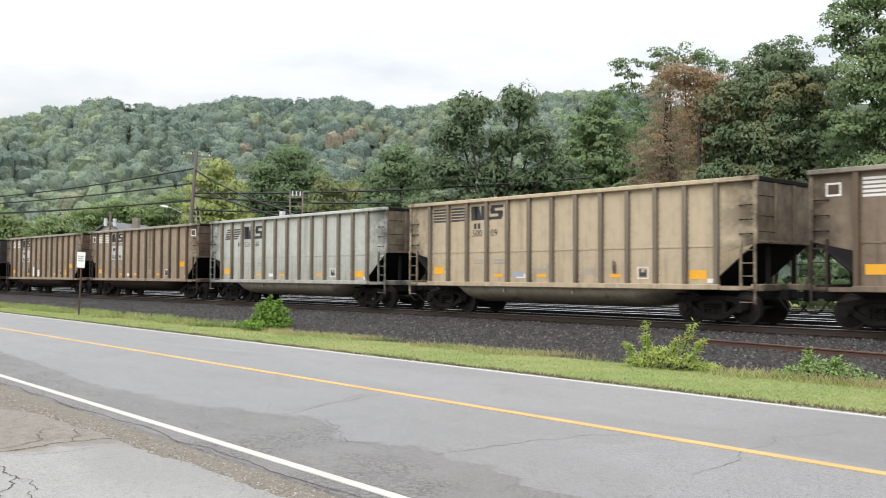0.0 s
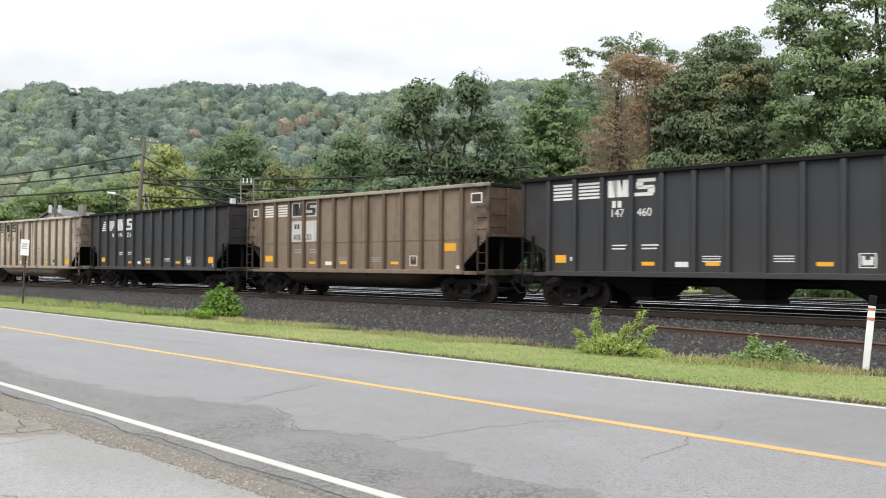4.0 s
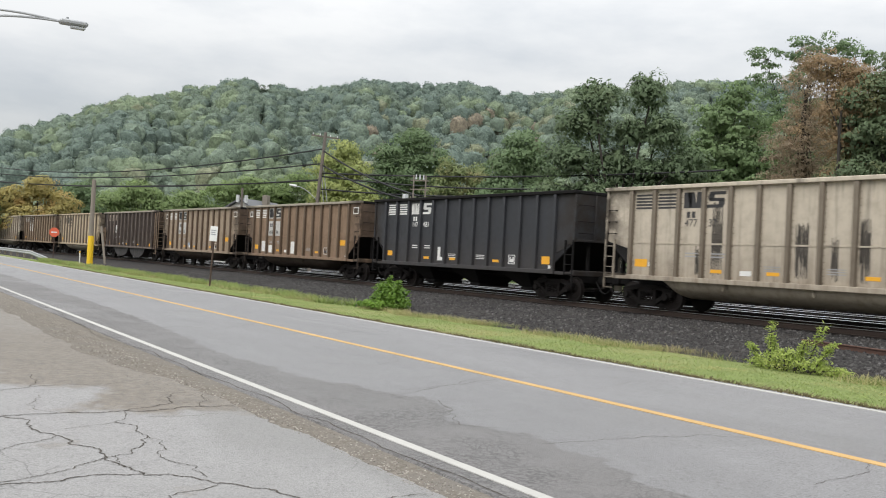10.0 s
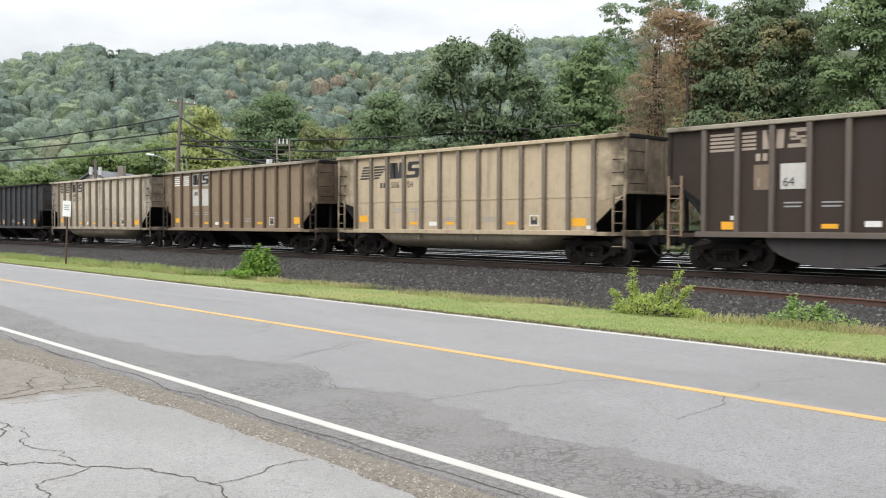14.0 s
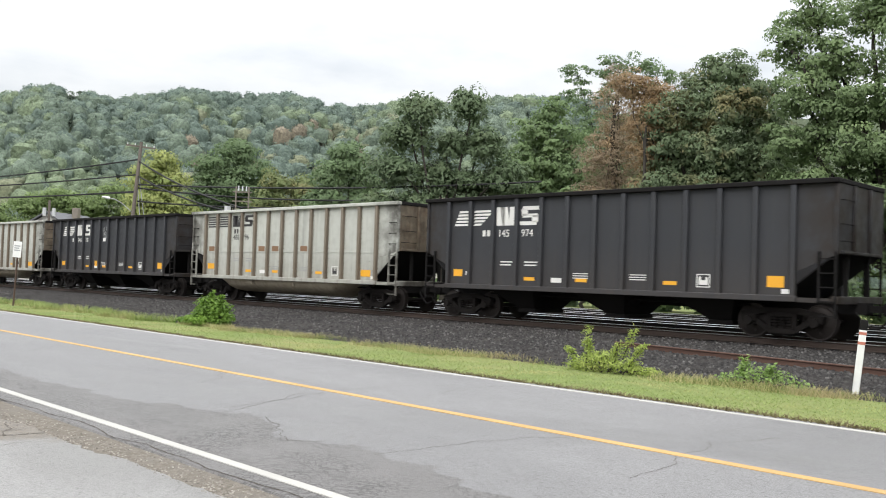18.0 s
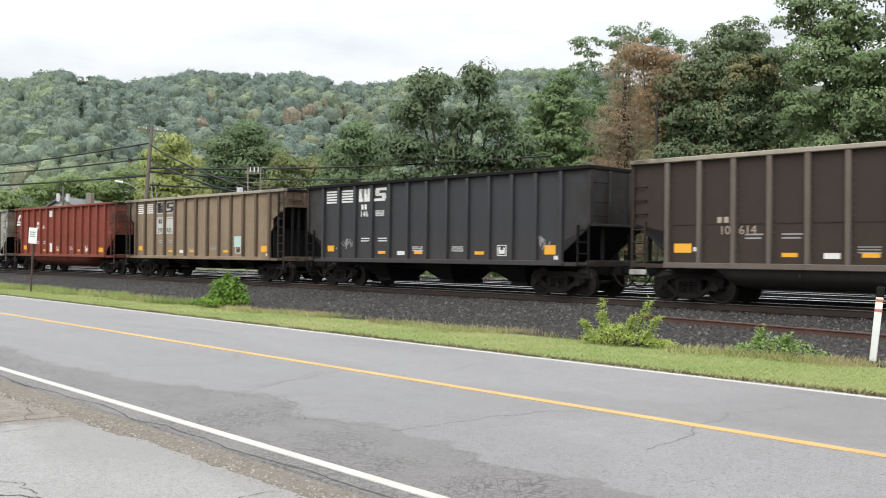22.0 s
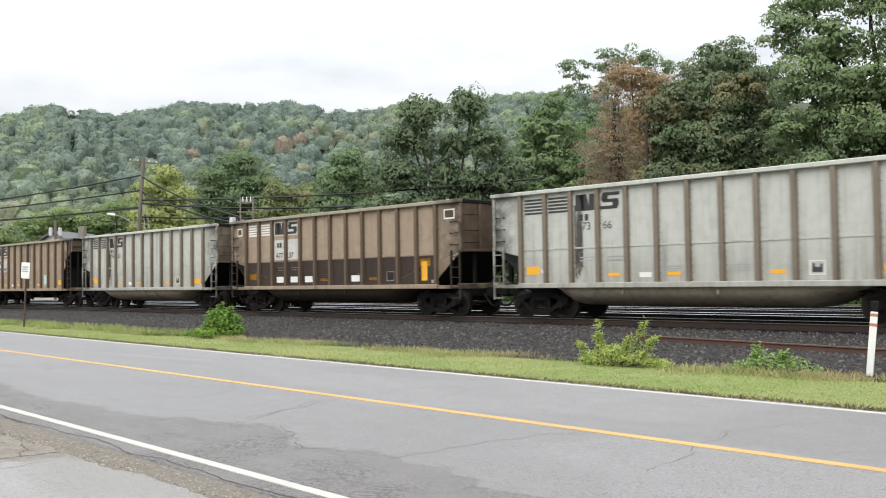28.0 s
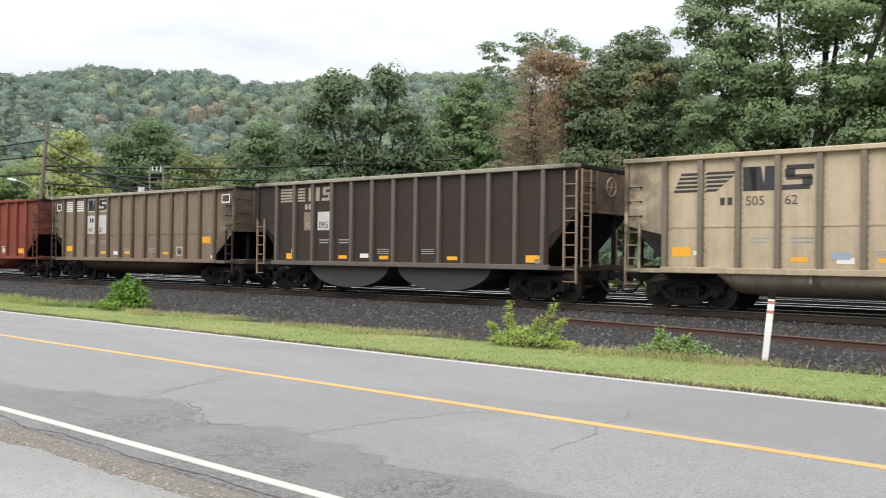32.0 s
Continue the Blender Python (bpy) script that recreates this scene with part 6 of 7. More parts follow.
for d_ in (-0.95, -0.4, 0.4, 0.95):
    part("insulator", MB().tube((d_ * ca_, d_ * sa_, pz + 0.0), (d_ * ca_, d_ * sa_, pz + 0.16), 0.05, 0.035, 8), M_PORC, up)
arm, bow = MB(), [Vector((0, 0, 6.0))]
for i_ in range(8):
    u_ = (i_ + 1) / 8
    p1 = Vector((-1.75 * u_ * ca_, -1.75 * u_ * sa_, 6.0 + 0.95 * math.sin(u_ * math.pi / 2)))
    bow.append(p1)
p0 = bow[-1]
arm.sweep(bow, 0.035)
part("lamp_arm", arm, M_ALU, up)
part("lamp_head", MB().tube(p0, p0 + Vector((-0.55 * ca_, -0.55 * sa_, 0.05)), 0.11, 0.07, 10), M_SIGNWHITE, up)
part("guy_wire", MB().tube((0, 0, pz - 1.8), (1.9 * ca_, 1.9 * sa_, 1.0), 0.03, k=5), M_GALV, up)
part("guy_wire", MB().tube((0, 0, pz - 2.6), (1.2 * ca_, 1.2 * sa_, 2.0), 0.03, k=5), M_GALV, up)
far = thing("utility_pole", "wooden utility pole beside the distant road", "utility pole", -150, 14.0, -0.3)
part("pole", MB().tube((0, 0, -0.5), (0, 0, 12.6), 0.17, 0.12, 12), M_DARKWOOD, far)
part("cross_arm", MB().bar((0, -1.0, 12.2), (0, 1.0, 12.2), 0.12, 0.1), M_DARKWOOD, far)
for el_, zf_, sg_ in ((6.5, 12.3, 1.6), (5.6, 11.2, 1.1), (4.6, 10.1, 0.9), (4.55, 9.9, 0.7)):
    x_, y_, z_ = spot(64.8, el_, 72)
    cable("cable", (x_, y_, z_), (-150, 14.0, zf_), sg_)
hx, hy, hz = spot(58.6, 3.9, 60)
for el_, tgt_ in ((6.4, (hx, hy, hz)), (5.5, (hx, hy, hz - 0.4)), (4.8, spot(49.0, 4.8, 62)), (5.0, spot(40.0, 6.2, 60)), (4.0, spot(48.0, 4.5, 64))):
    x_, y_, z_ = spot(64.8, el_, 72)
    cable("cable", (x_, y_, z_), tgt_, 0.35)
cx, cy, cz = spot(44.0, 4.9, 64)
hp = thing("utility_pole", "wooden pole half hidden by trees", "utility pole", cx, cy, -0.3)
part("pole", MB().tube((0, 0, -0.5), (0, 0, cz + 0.4), 0.15, 0.11, 10), M_DARKWOOD, hp)
part("cross_arm", MB().bar((-0.7, -0.7, cz + 0.1), (0.7, 0.7, cz + 0.1), 0.1, 0.1), M_DARKWOOD, hp)

# switch frame beside the track
tx, ty, tz = spot(58.65, 5.5, 60)
tf = thing("equipment_frame", "steel equipment frame with pale insulators", "utility frame", tx, ty, -0.3)
ct_, st_ = math.cos(radians(58.65)), math.sin(radians(58.65))
for d_ in (-0.4, 0.4):
    part("upright", MB().tube((d_ * ct_, d_ * st_, -0.3), (d_ * ct_, d_ * st_, tz), 0.055, 0.05, 10), M_OLDWOOD, tf)
for z_ in (tz - 0.35, tz - 0.95, tz - 1.6):
    part("cross_beam", MB().bar((-0.58 * ct_, -0.58 * st_, z_), (0.58 * ct_, 0.58 * st_, z_), 0.08, 0.08), M_OLDWOOD, tf)
for d_ in (-0.25, 0.0, 0.25):
    part("insulator", MB().tube((d_ * ct_, d_ * st_, tz - 0.28), (d_ * ct_, d_ * st_, tz + 0.05), 0.06, 0.035, 10), M_PORC, tf)
part("cabinet", MB().cbox(-0.9 * ct_ - 0.15, -0.9 * ct_ + 0.15, -0.9 * st_ - 0.15, -0.9 * st_ + 0.15, tz - 1.9, tz - 1.3, 0.02), M_PORC, tf)

# pole with two white transformer boxes
bx, by, bz = spot(69.6, 3.4, 92)
bp = thing("utility_pole", "pole with two white transformer boxes", "utility pole", bx, by, -0.3)
part("pole", MB().tube((0, 0, -0.5), (0, 0, bz + 0.9), 0.14, 0.11, 10), M_DARKWOOD, bp)
for d_ in (-0.4, 0.4):
    part("transformer", MB().tube((d_ * 0.35, d_ * 0.94, bz - 0.55), (d_ * 0.35, d_ * 0.94, bz + 0.2), 0.17, 0.17, 14), M_PORC, bp)


# houses glimpsed behind the train
def house(az, r, ridge, wide, deep, roof, label):
    x, y = polar(az, r)
    h = thing("house", label, "house", x, y, -0.3, (0, 0), az - 90 + 60)
    eave = ridge - wide * 0.3
    part("wall", MB().prism([(-wide / 2, -0.2), (wide / 2, -0.2), (wide / 2, eave), (0, ridge - 0.1), (-wide / 2, eave)], -deep / 2, deep / 2), M_SIDING, h)
    for s in (-1, 1):
        o = MB()
        o.prism([(s * (wide / 2 + 0.4), eave - 0.24), (s * (wide / 2 + 0.4), eave - 0.1), (0, ridge + 0.14), (0, ridge)][::s], -deep / 2 - 0.4, deep / 2 + 0.4)
        part("roof", o, roof, h)
    part("chimney", MB().cbox(0.6, 1.2, -0.3, 0.3, ridge - 0.8, ridge + 0.7, 0.03), M_OLDWOOD, h)
    for i in (-1, 1):
        for z in (1.2, 3.7):
            if z + 1.3 < eave:
                w = part("window", MB().cbox(i * wide * 0.25 - 0.5, i * wide * 0.25 + 0.5, -deep / 2 - 0.05, -deep / 2 + 0.02, z, z + 1.3, 0.02), M_SIGNWHITE, h)
                part("pane", MB().box(i * wide * 0.25 - 0.42, i * wide * 0.25 + 0.42, -deep / 2 - 0.06, -deep / 2 - 0.051, z + 0.08, z + 1.22), M_PANE, w)
    return h


house(68.6, 98, 7.0, 5.5, 7.0, M_ROOF, "small house with a grey shingle roof")
house(45.2, 92, 9.6, 7.0, 8.0, M_ROOFTAN, "house with a tan roof among trees")

# street lamp above the road
sl = thing("street_lamp", "grey street lamp on a long curved arm", "street lamp", -33.6, 1.6, -0.05)
part("pole", MB().tube((0, 0, -0.2), (0, 0, 9.3), 0.14, 0.09, 14), M_ALU, sl)
part("base_plate", MB().cbox(-0.25, 0.25, -0.25, 0.25, 0.0, 0.06, 0.02), M_ALU, sl)
for dz_ in (0.0, 0.28):
    am = MB()
    bow = [Vector((0, 0, 8.9 - dz_ * 1.5))]
    for i_ in range(10):
        u_ = (i_ + 1) / 10
        p1 = Vector((0.95 * u_, 3.9 * u_, 8.9 - dz_ * 1.5 * (1 - u_) + 0.25 * math.sin(u_ * 2.6) - 0.05 * u_))
        bow.append(p1)
    am.sweep(bow, 0.038, 8)
    part("arm", am, M_ALU, sl)
hd = part("lamp_head", MB().cbox(0.80, 1.16, 3.85, 4.75, 8.9, 9.07, 0.05), M_ALU, sl)
part("lens", MB().cbox(0.87, 1.09, 4.2, 4.68, 8.80, 8.899, 0.03), M_LENS, hd, "clear glass lens")
part("photocell", MB().tube((0.98, 4.1, 9.07), (0.98, 4.1, 9.15), 0.045, k=10), M_ALU, hd)


# ---------------------------------------------------------------- plants, grass, stones, cracks
L_BUSH = leaf("bush_leaves", (0.1, 0.18, 0.03), (0.2, 0.33, 0.06), (0.22, 0.36, 0.06))
L_WEED = leaf("weed_leaves", (0.27, 0.35, 0.08), (0.46, 0.54, 0.15), (0.50, 0.50, 0.18))
L_SMALL = leaf("small_plant_leaves", (0.19, 0.29, 0.085), (0.33, 0.46, 0.15))


def shrub(label, x, y, lobes, mat, size, count, shoots=(), z0=-0.12, aspect=0.55):
    t = tagged(new("shrub", None), label, "shrub")
    t.location = (x, y, z0)
    stems = MB()
    cs, ds = [], []
    tot = sum(l[3] ** 2 for l in lobes)
    for a, b, z, r, rz in lobes:
        for i in range(4):
            stems.tube((a * 0.3, b * 0.3, 0), (a + RNG.normal(0, r * 0.4), b + RNG.normal(0, r * 0.4), z + RNG.uniform(0, rz * 0.7)), 0.012, 0.004, 5, False)
        k = int(count * r * r / tot)
        d = RNG.normal(0, 1, (k, 3))
        d /= np.linalg.norm(d, axis=1, keepdims=True)
        p = np.array([a, b, z]) + d * np.array([r, r, rz]) * RNG.uniform(0.35, 1.08, (k, 1))
        p[:, 2] = np.maximum(p[:, 2], 0.02)
        cs.append(p)
        ds.append(d * 0.5 + np.array([0, 0, 0.8]))
    for (a, b, h, la, lb) in shoots:
        stems.tube((a, b, 0), (a + la, b + lb, h), 0.014, 0.006, 6, False)
        k = 70
        u = np.repeat(RNG.uniform(0.35, 1.0, k), 3)
        base = np.stack([a + la * u, b + lb * u, h * u], 1)
        d = RNG.normal(0, 1, (len(u), 3)) * np.array([1, 1, 0.3])
        d /= np.linalg.norm(d, axis=1, keepdims=True)
        cs.append(base + d * (0.02 + 0.09 * RNG.random((len(u), 1))))
        ds.append(np.tile([0, 0, 1.0], (len(u), 1)))
    tagged(part("stem", stems, M_BARK, t), kind="stuff")
    cs, ds = np.concatenate(cs), np.concatenate(ds)
    f = new("foliage", quads("foliage", leaf_quads(cs, ds, np.full(len(cs), size), aspect, 0.6), mat))
    f.parent = t
    return t


shrub("bright green leafy bush at the ballast edge", -25.3, 14.4, [(0, 0, 0.55, 0.52, 0.4), (-0.45, 0.1, 0.36, 0.4, 0.28), (0.4, 0.1, 0.48, 0.46, 0.36), (0.75, 0, 0.3, 0.34, 0.26), (0, 0, 0.22, 0.75, 0.22), (-1.0, -0.1, 0.14, 0.34, 0.13), (-1.5, -0.1, 0.1, 0.25, 0.1)], L_BUSH, 0.12, 3600,
      [(0.1, 0, 1.08, 0.05, 0), (0.5, 0, 0.98, 0.16, 0.02), (-0.3, 0, 0.86, -0.12, 0.02)])
shrub("yellow-green weeds with two tall leafy shoots", -10.4, 14.3, [(-0.1, 0, 0.2, 0.42, 0.22), (-0.5, 0, 0.12, 0.3, 0.13), (0.4, 0.1, 0.17, 0.4, 0.17), (0.85, 0.2, 0.09, 0.3, 0.09), (0.1, -0.1, 0.32, 0.24, 0.12)], L_WEED, 0.08, 2000,
      [(-0.35, 0, 0.86, 0.02, 0.0), (-0.25, 0.1, 0.62, -0.16, 0), (0.3, 0.1, 0.88, 0.34, 0.05), (0.2, 0, 0.62, 0.2, 0), (0.5, 0, 0.6, 0.42, 0.05), (-0.5, 0, 0.45, -0.3, 0)], aspect=0.3)
shrub("low green plant at the ballast edge", -7.6, 14.75, [(0, 0, 0.22, 0.32, 0.2), (0.4, 0.1, 0.2, 0.34, 0.15), (-0.35, 0, 0.12, 0.28, 0.11), (0.8, 0.1, 0.1, 0.24, 0.1)], L_SMALL, 0.06, 850, [(-0.1, 0, 0.5, 0.0, 0), (0.3, 0, 0.4, 0.08, 0)])


def sward(label, v, mat):
    return tagged(new("grass", quads("grass", v, mat)), label, "grass", kind="stuff")


def blades(n, x0, x1, ylo, yhi, h, w, zf, lean=0.5, patch=0.0):
    """Grass blades as narrow quads: their places are random, thicker near the camera."""
    x = x1 + (x0 - x1) * RNG.random(n) ** 1.7
    y = ylo(x) + (yhi(x) - ylo(x)) * RNG.random(n)
    keep = RNG.random(n) < 0.35 + 0.65 * np.array([noise.noise((a * 0.8, b * 0.8, 0)) * 0.5 + 0.5 for a, b in zip(x, y)])
    if patch:
        keep &= np.array([noise.noise((a * 0.45, b * 0.3, 7.0)) for a, b in zip(x, y)]) > RNG.normal(patch - 0.2, 0.12, n)
    x, y = x[keep], y[keep]
    k = len(x)
    z = zf(y)
    a = RNG.uniform(0, math.pi * 2, k)
    hh = h * RNG.uniform(0.5, 1.5, k)
    tipx, tipy = x + RNG.normal(0, lean, k) * hh, y + RNG.normal(0, lean, k) * hh
    ux, uy = np.cos(a) * w / 2, np.sin(a) * w / 2
    return np.stack([np.stack([x - ux, y - uy, z], 1), np.stack([x + ux, y + uy, z], 1),
                     np.stack([tipx + ux * 0.25, tipy + uy * 0.25, z + hh], 1), np.stack([tipx - ux * 0.25, tipy - uy * 0.25, z + hh], 1)], 1)


def verge_z(y):
    return np.interp(y, [10.85, 11.3, 12.6, 15, 40], [-0.035, -0.03, -0.08, -0.13, -0.16]) - 0.01


def toe(x):
    """Where the ballast begins, an uneven line."""
    y = np.interp(x, _X, _Y) - 9.75
    return y + 0.25 * np.sin(x * 0.9) + 0.18 * np.sin(x * 2.3 + 1)


L_GRASS = leaf("grass_blades", (0.21, 0.278, 0.09), (0.335, 0.405, 0.14), (0.4, 0.39, 0.17))
L_STRAW = leaf("straw_grass", (0.36, 0.35, 0.15), (0.56, 0.51, 0.27), (0.45, 0.37, 0.21))
L_RANK = leaf("rank_grass", (0.14, 0.19, 0.05), (0.26, 0.31, 0.10), (0.30, 0.28, 0.13))
sward("short mown green grass blades on the verge", blades(150000, -80, 4, lambda x: 10.95 + 0 * x, toe, 0.026, 0.02, verge_z, 1.3), L_GRASS)
sward("straw-coloured unmown grass along the ballast", blades(42000, -75, 4, lambda x: toe(x) - 0.45, lambda x: toe(x) + 0.35, 0.12, 0.012, verge_z, 0.6, 0.2), L_STRAW)
sward("rank green grass along the ballast", blades(26000, -75, 4, lambda x: toe(x) - 0.3, lambda x: toe(x) + 0.2, 0.09, 0.02, verge_z, 0.8, 0.12), L_RANK)
sward("tall rank grass spreading onto the ballast", blades(20000, -27, -75, lambda x: toe(x) - 0.3, lambda x: toe(x) - 0.3 + 0.75 * np.clip((-27 - x) / 8, 0, 1), 0.2, 0.03, verge_z, 0.6), L_GRASS)
L_EDGE = leaf("dead_edge_grass", (0.10, 0.085, 0.045), (0.2, 0.165, 0.085), (0.27, 0.23, 0.12))
sward("brown dead grass matted along the road edge", blades(26000, -60, 4, lambda x: 10.86 + 0 * x, lambda x: 11.03 + 0.05 * np.sin(x * 2.1) + 0.04 * np.sin(x * 5.3), 0.055, 0.025, verge_z, 1.0), L_EDGE)
sward("dry grass fringe along the road edge", blades(9000, -60, 4, lambda x: 10.88 + 0 * x, lambda x: 11.06 + 0.05 * np.sin(x * 3), 0.04, 0.014, verge_z, 0.9), L_STRAW)

# loose ballast stones
M_STONE, n_, l_, b_ = material("ballast_stone", 0.9)
geo_ = n_.new("ShaderNodeNewGeometry")
l_.new(ramp(n_, l_, geo_.outputs["Random Per Island"], [(0.0, (0.012, 0.011, 0.0105)), (0.5, (0.036, 0.033, 0.032)), (0.9, (0.07, 0.066, 0.063)), (1.0, (0.125, 0.12, 0.115))]), b_.inputs["Base Color"])
ROCK_V = np.array([(-1, -1, -0.6), (1, -0.8, -0.6), (0.9, 1, -0.6), (-0.8, 0.9, -0.6), (-0.6, -0.5, 0.6), (0.7, -0.6, 0.5), (0.5, 0.6, 0.7), (-0.6, 0.5, 0.4)])
ROCK_F = np.array([(0, 4, 7, 3), (0, 1, 5, 4), (1, 2, 6, 5), (2, 3, 7, 6), (4, 5, 6, 7)])


def stones(name, label, mat, sx, sy, sz, lo, hi):
    k = len(sx)
    sc = RNG.uniform(lo, hi, (k, 3))
    rot = RNG.uniform(0, 6.28, k)
    v = ROCK_V[None] * sc[:, None, :] + RNG.normal(0, lo * 0.3, (k, 8, 3))
    vx = v[..., 0] * np.cos(rot)[:, None] - v[..., 1] * np.sin(rot)[:, None] + sx[:, None]
    vy = v[..., 0] * np.sin(rot)[:, None] + v[..., 1] * np.cos(rot)[:, None] + sy[:, None]
    v = np.stack([vx, vy, v[..., 2] + (sz + lo * 0.6)[:, None]], -1)
    me = bpy.data.meshes.new(name)
    me.vertices.add(k * 8)
    me.vertices.foreach_set("co", v.astype(np.float32).ravel())
    idx = (ROCK_F[None] + (np.arange(k) * 8)[:, None, None]).astype(np.int32)
    me.loops.add(k * 20)
    me.loops.foreach_set("vertex_index", idx.ravel())
    me.polygons.add(k * 5)
    me.polygons.foreach_set("loop_start", np.arange(0, k * 20, 4, dtype=np.int32))
    me.materials.append(mat)
    me.update(calc_edges=True)
    return tagged(new(name, me), label, "stones", kind="stuff")


K = 24000
sx = 4 - 62 * RNG.random(K) ** 1.6
so = RNG.random(K)
ylow, yhigh = toe(sx) + 0.05, np.interp(sx, _X, _Y) - 1.3
sy = ylow + (yhigh - ylow) * so
off = sy - np.interp(sx, _X, _Y)
sz = np.interp(off, [-10.1, -9.6, -6.5, -3.2, -1.6], [-0.15, -0.1, -0.02, 0.03, 0.055])
stones("ballast_stones", "loose dark crushed stones beside the track", M_STONE, sx, sy, sz, 0.018, 0.04)
M_PEBBLE, n_, l_, b_ = material("margin_pebble", 0.9)
geo_ = n_.new("ShaderNodeNewGeometry")
l_.new(ramp(n_, l_, geo_.outputs["Random Per Island"], [(0.0, (0.11, 0.098, 0.085)), (0.6, (0.23, 0.205, 0.175)), (1.0, (0.36, 0.335, 0.295))]), b_.inputs["Base Color"])
gx = -2 - 30 * RNG.random(7000) ** 1.5
gy = 3.78 - 0.36 * RNG.random(7000) ** 0.8 - np.interp(gx, [-30, -12, -9, -8], [1.3, 1.0, 0.2, 0]) * RNG.random(7000) ** 2
stones("margin_pebbles", "small brown pebbles along the road edge", M_PEBBLE, gx, gy, np.full(7000, -0.026), 0.004, 0.012)

# cracks in the old asphalt: broken lines that wander between a few joints
M_CRACK = plain("crack_filled_with_dirt", (0.075, 0.064, 0.053), 0.95, 0, 0.3, 8)


def wander(pts, depth, amp):
    for _ in range(depth):
        out = [pts[0]]
        for (x0, y0), (x1, y1) in zip(pts, pts[1:]):
            d = math.hypot(x1 - x0, y1 - y0)
            k = RNG.normal(0, amp) * d
            out += [((x0 + x1) / 2 - (y1 - y0) / max(d, 1e-6) * k, (y0 + y1) / 2 + (x1 - x0) / max(d, 1e-6) * k), (x1, y1)]
        pts = out
    return pts


def crack(parent, pts, w, z, depth=5, amp=0.13):
    pts = wander(pts, depth, amp)
    mb = MB()
    k = len(pts)
    for i, (x, y) in enumerate(pts):
        a, b = pts[max(i - 1, 0)], pts[min(i + 1, k - 1)]
        d = math.hypot(b[0] - a[0], b[1] - a[1]) or 1
        ww = w * RNG.uniform(0.35, 1.3) * (0.4 if i in (0, k - 1) else 1)
        nx, ny = -(b[1] - a[1]) / d * ww / 2, (b[0] - a[0]) / d * ww / 2
        mb.v += [(x + nx, y + ny, z), (x - nx, y - ny, z)]
    mb.f = [(2 * i, 2 * i + 1, 2 * i + 3, 2 * i + 2) for i in range(k - 1)]
    return part("crack", mb.mesh("crack", M_CRACK, False), None, parent)


lot = bpy.data.objects["parking_lot"]
for pts_, w_ in ((((-9.05, -0.6), (-9.05, 1.2), (-9.07, 1.68), (-9.04, 2.3), (-9.1, 2.88), (-9.0, 3.4)), 0.034), (((-9.3, 0.2), (-8.79, 1.41), (-8.04, 1.5), (-7.42, 1.7), (-6.72, 1.76), (-6.46, 1.8), (-6.31, 2.08), (-6.08, 2.17), (-5.81, 2.45), (-5.5, 2.55)), 0.028),
                 (((-8.49, 2.07), (-7.81, 2.18), (-7.45, 2.05), (-7.12, 1.75), (-6.9, 1.43), (-6.64, 1.04), (-6.5, 0.3)), 0.02), (((-6.4, -0.8), (-6.54, 0.89), (-6.5, 1.25), (-6.51, 1.81)), 0.03), (((-10.5, 0.4), (-10.59, 1.39), (-10.78, 1.75), (-10.83, 2.2), (-10.91, 2.76)), 0.024),
                 (((-7.81, 2.18), (-6.93, 2.07), (-6.25, 2.17)), 0.014), (((-10.04, 3.2), (-9.91, 3.0), (-9.18, 2.6), (-9.04, 2.3)), 0.022), (((-8.69, 2.39), (-8.59, 2.72), (-8.62, 3.19)), 0.014), (((-11.76, 1.88), (-11.13, 1.82), (-10.79, 1.71)), 0.018),
                 (((-9.88, 3.3), (-9.38, 3.21), (-9.12, 3.05)), 0.018), (((-5.17, 2.6), (-5.17, 2.94), (-5.3, 3.14), (-5.26, 3.4)), 0.018), (((-9.6, 2.7), (-9.4, 2.9), (-9.3, 3.3)), 0.014), (((-9.04, 2.3), (-8.49, 2.07), (-8.3, 1.6)), 0.014),
                 (((-5.5, 2.55), (-4.6, 2.5), (-3.8, 2.7)), 0.02), (((-6.04, 2.2), (-5.6, 1.8), (-5.0, 1.5)), 0.016), (((-15.5, 0), (-15.0, 1.4), (-15.4, 2.5)), 0.02), (((-20, 0.5), (-19, 2.0), (-18.5, 2.5)), 0.02), (((-7.12, 1.75), (-6.72, 1.76)), 0.012),
                 (((-8.04, 1.5), (-7.6, 1.0), (-7.4, 0.2)), 0.016), (((-9.07, 1.68), (-9.6, 1.5), (-10.2, 1.7)), 0.012)):
    crack(lot, list(pts_), w_ * 0.55, -0.0165, 5, 0.1)
road_ob = bpy.data.objects["road"]


def road_z(y):
    return float(np.interp(y, [3.8, Y_NEAR, Y_MID, Y_FAR, 10.98], [-0.006, 0.0, 0.055, 0.0, -0.015]))


def road_crack(pts, w):
    ob = crack(road_ob, list(pts), w, 0.0, 5, 0.08 if len(pts) < 9 else 0.02)
    for v_ in ob.data.vertices:
        v_.co.z = road_z(v_.co.y) + 0.003
    return ob


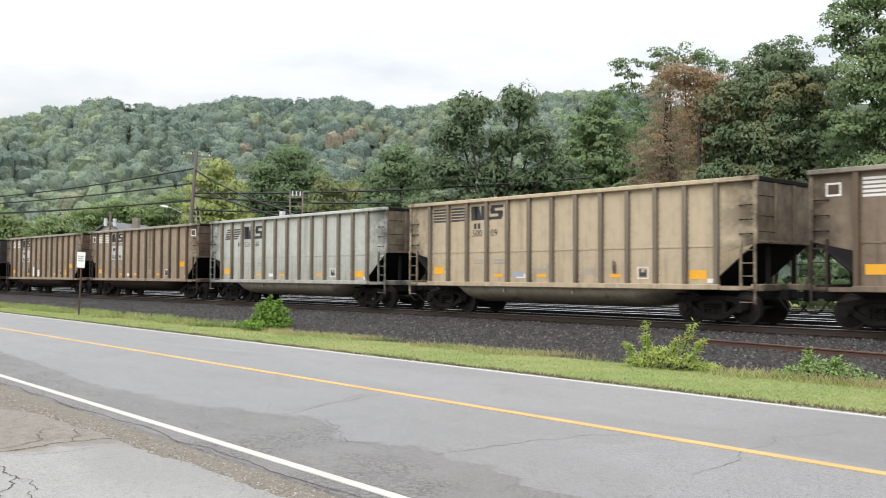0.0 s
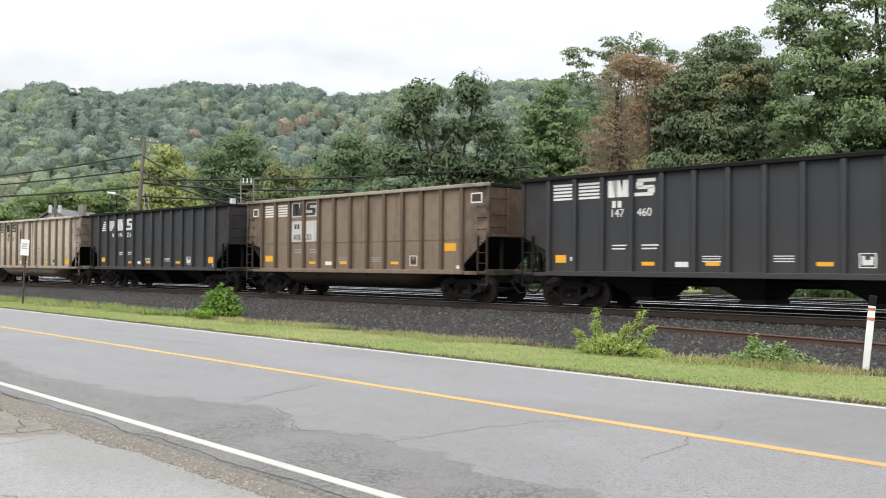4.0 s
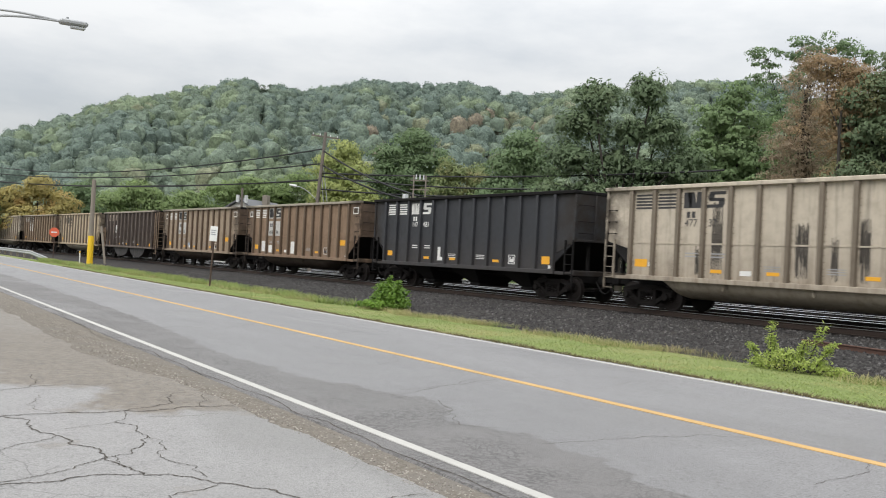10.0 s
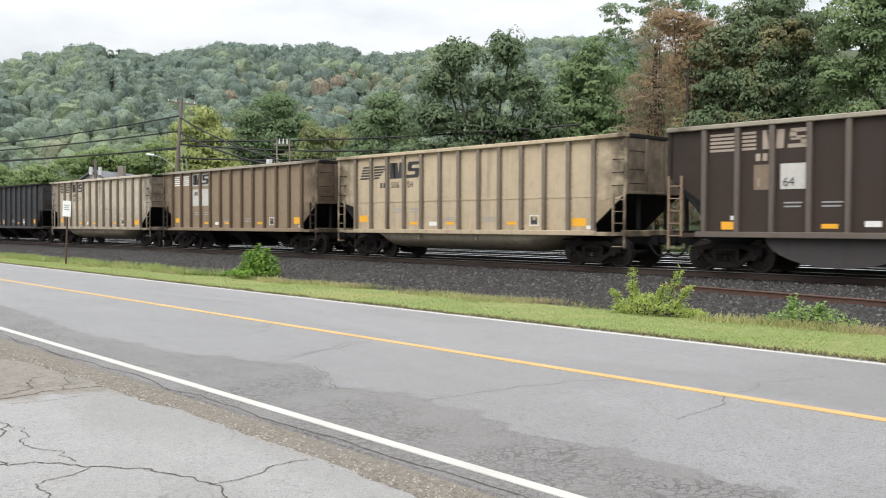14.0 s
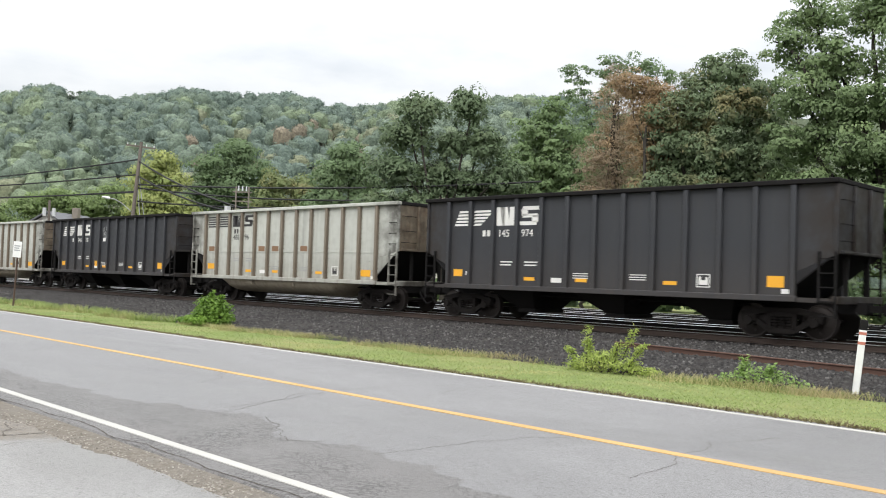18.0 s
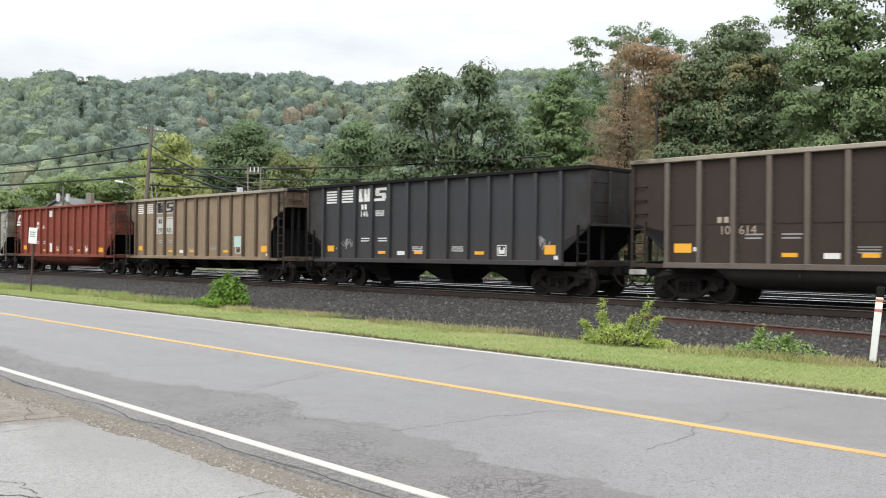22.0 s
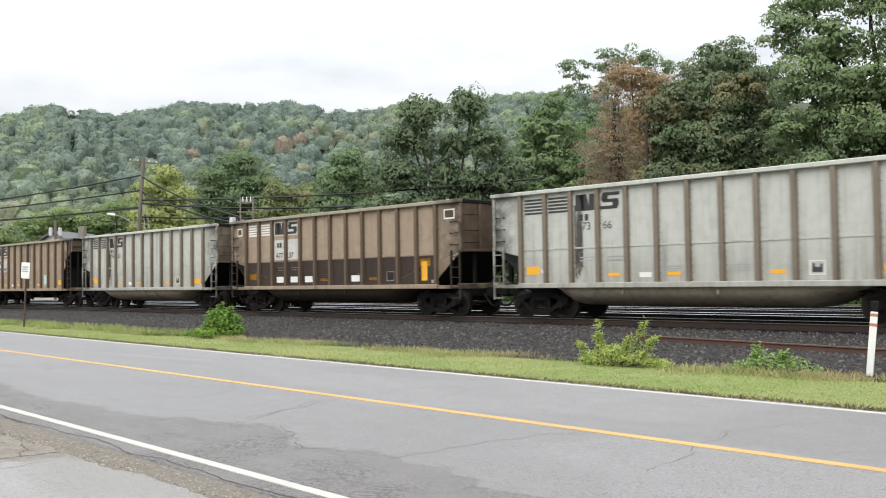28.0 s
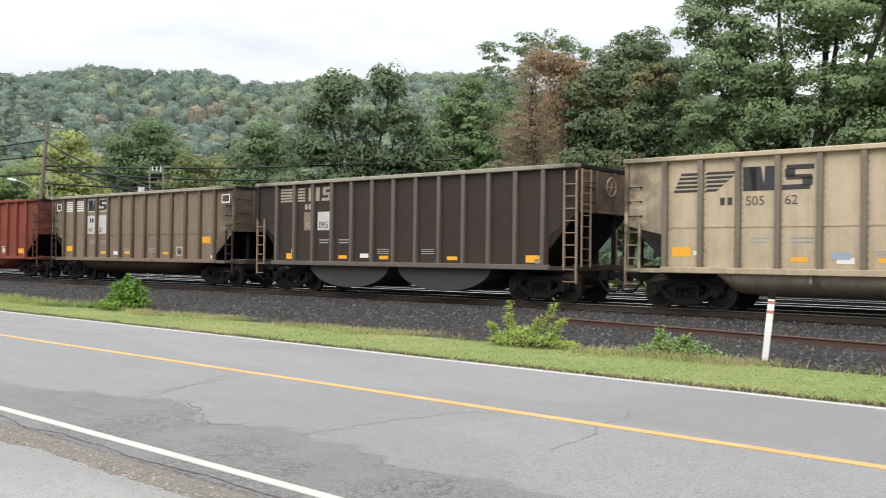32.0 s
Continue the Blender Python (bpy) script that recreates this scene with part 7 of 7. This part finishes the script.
for pts_, w_ in ((((-9.13, 5.38), (-9.22, 5.89), (-9.53, 6.76), (-9.66, 7.2)), 0.014), (((-9.7, 7.5), (-9.9, 8.6), (-9.5, 9.6)), 0.01), (((-9.3, 5.5), (-9.4, 6.2), (-9.75, 7.0)), 0.01), (((-6.2, 5.2), (-6.15, 5.53), (-6.06, 6.12), (-5.91, 6.6), (-5.87, 6.96), (-5.6, 7.2)), 0.011),
                 (((-4.2, 6.2), (-4.27, 7.02), (-4.47, 7.88), (-4.54, 8.6), (-4.44, 9.24)), 0.009), (((-8.6, 8.0), (-9.2, 9.2), (-9.0, 10.3)), 0.008), (((-12.2, 5.2), (-11.4, 6.4), (-12.2, 7.2)), 0.01), (((-18, 4.6), (-17.2, 6.2), (-18.2, 7.2)), 0.014),
                 (((-16, 7.6), (-16.8, 9.2), (-16.2, 10.5)), 0.014), (((-26, 4.3), (-25, 7.0), (-26, 10.4)), 0.018), (((-34, 4.3), (-33, 7.0), (-34, 10.4)), 0.018), (((-8.48, 5.55), (-7.8, 5.24), (-7.21, 4.98), (-6.97, 5.25)), 0.012),
                 (((-26, 3.8), (-18.6, 3.79), (-14.4, 3.81), (-11.84, 3.8), (-10.05, 3.83), (-8.51, 3.8), (-7.2, 3.86), (-6.14, 3.83), (-5.0, 3.84), (-2, 3.83)), 0.022)):
    road_crack(pts_, w_ * 0.65)


SPEED = 18.233


def motions():
    for k, car in CARS:
        rows = []
        for t in (*range(32), 31.5, 32):
            x, y, h = track(START - REAR[k] + CENTRE[k] + SPEED * t + (0.32 if t == 32 else 0.03 if t == 31.5 else 0.0))
            rows.append((t, pose(x, y, TRACK_Z, 0, 0, math.degrees(h))))
        walk(car, rows)
    # the wheels roll: one turn's keys serve every wheelset on the same side of its truck
    turn = SPEED / 0.46
    first = {}
    for i, w in WHEELS:
        if i not in first:
            m = w.matrix_basis.copy()
            walk(w, [(j * 0.033333, m @ Matrix.Rotation(turn * j * 0.033333, 4, "Y")) for j in range(0, 961)])
            first[i] = w
        else:
            keys = first[i].animation_data
            w.rotation_mode = "QUATERNION"
            w.animation_data_create()
            w.animation_data.action = keys.action
            w.animation_data.action_slot = keys.action_slot


motions()
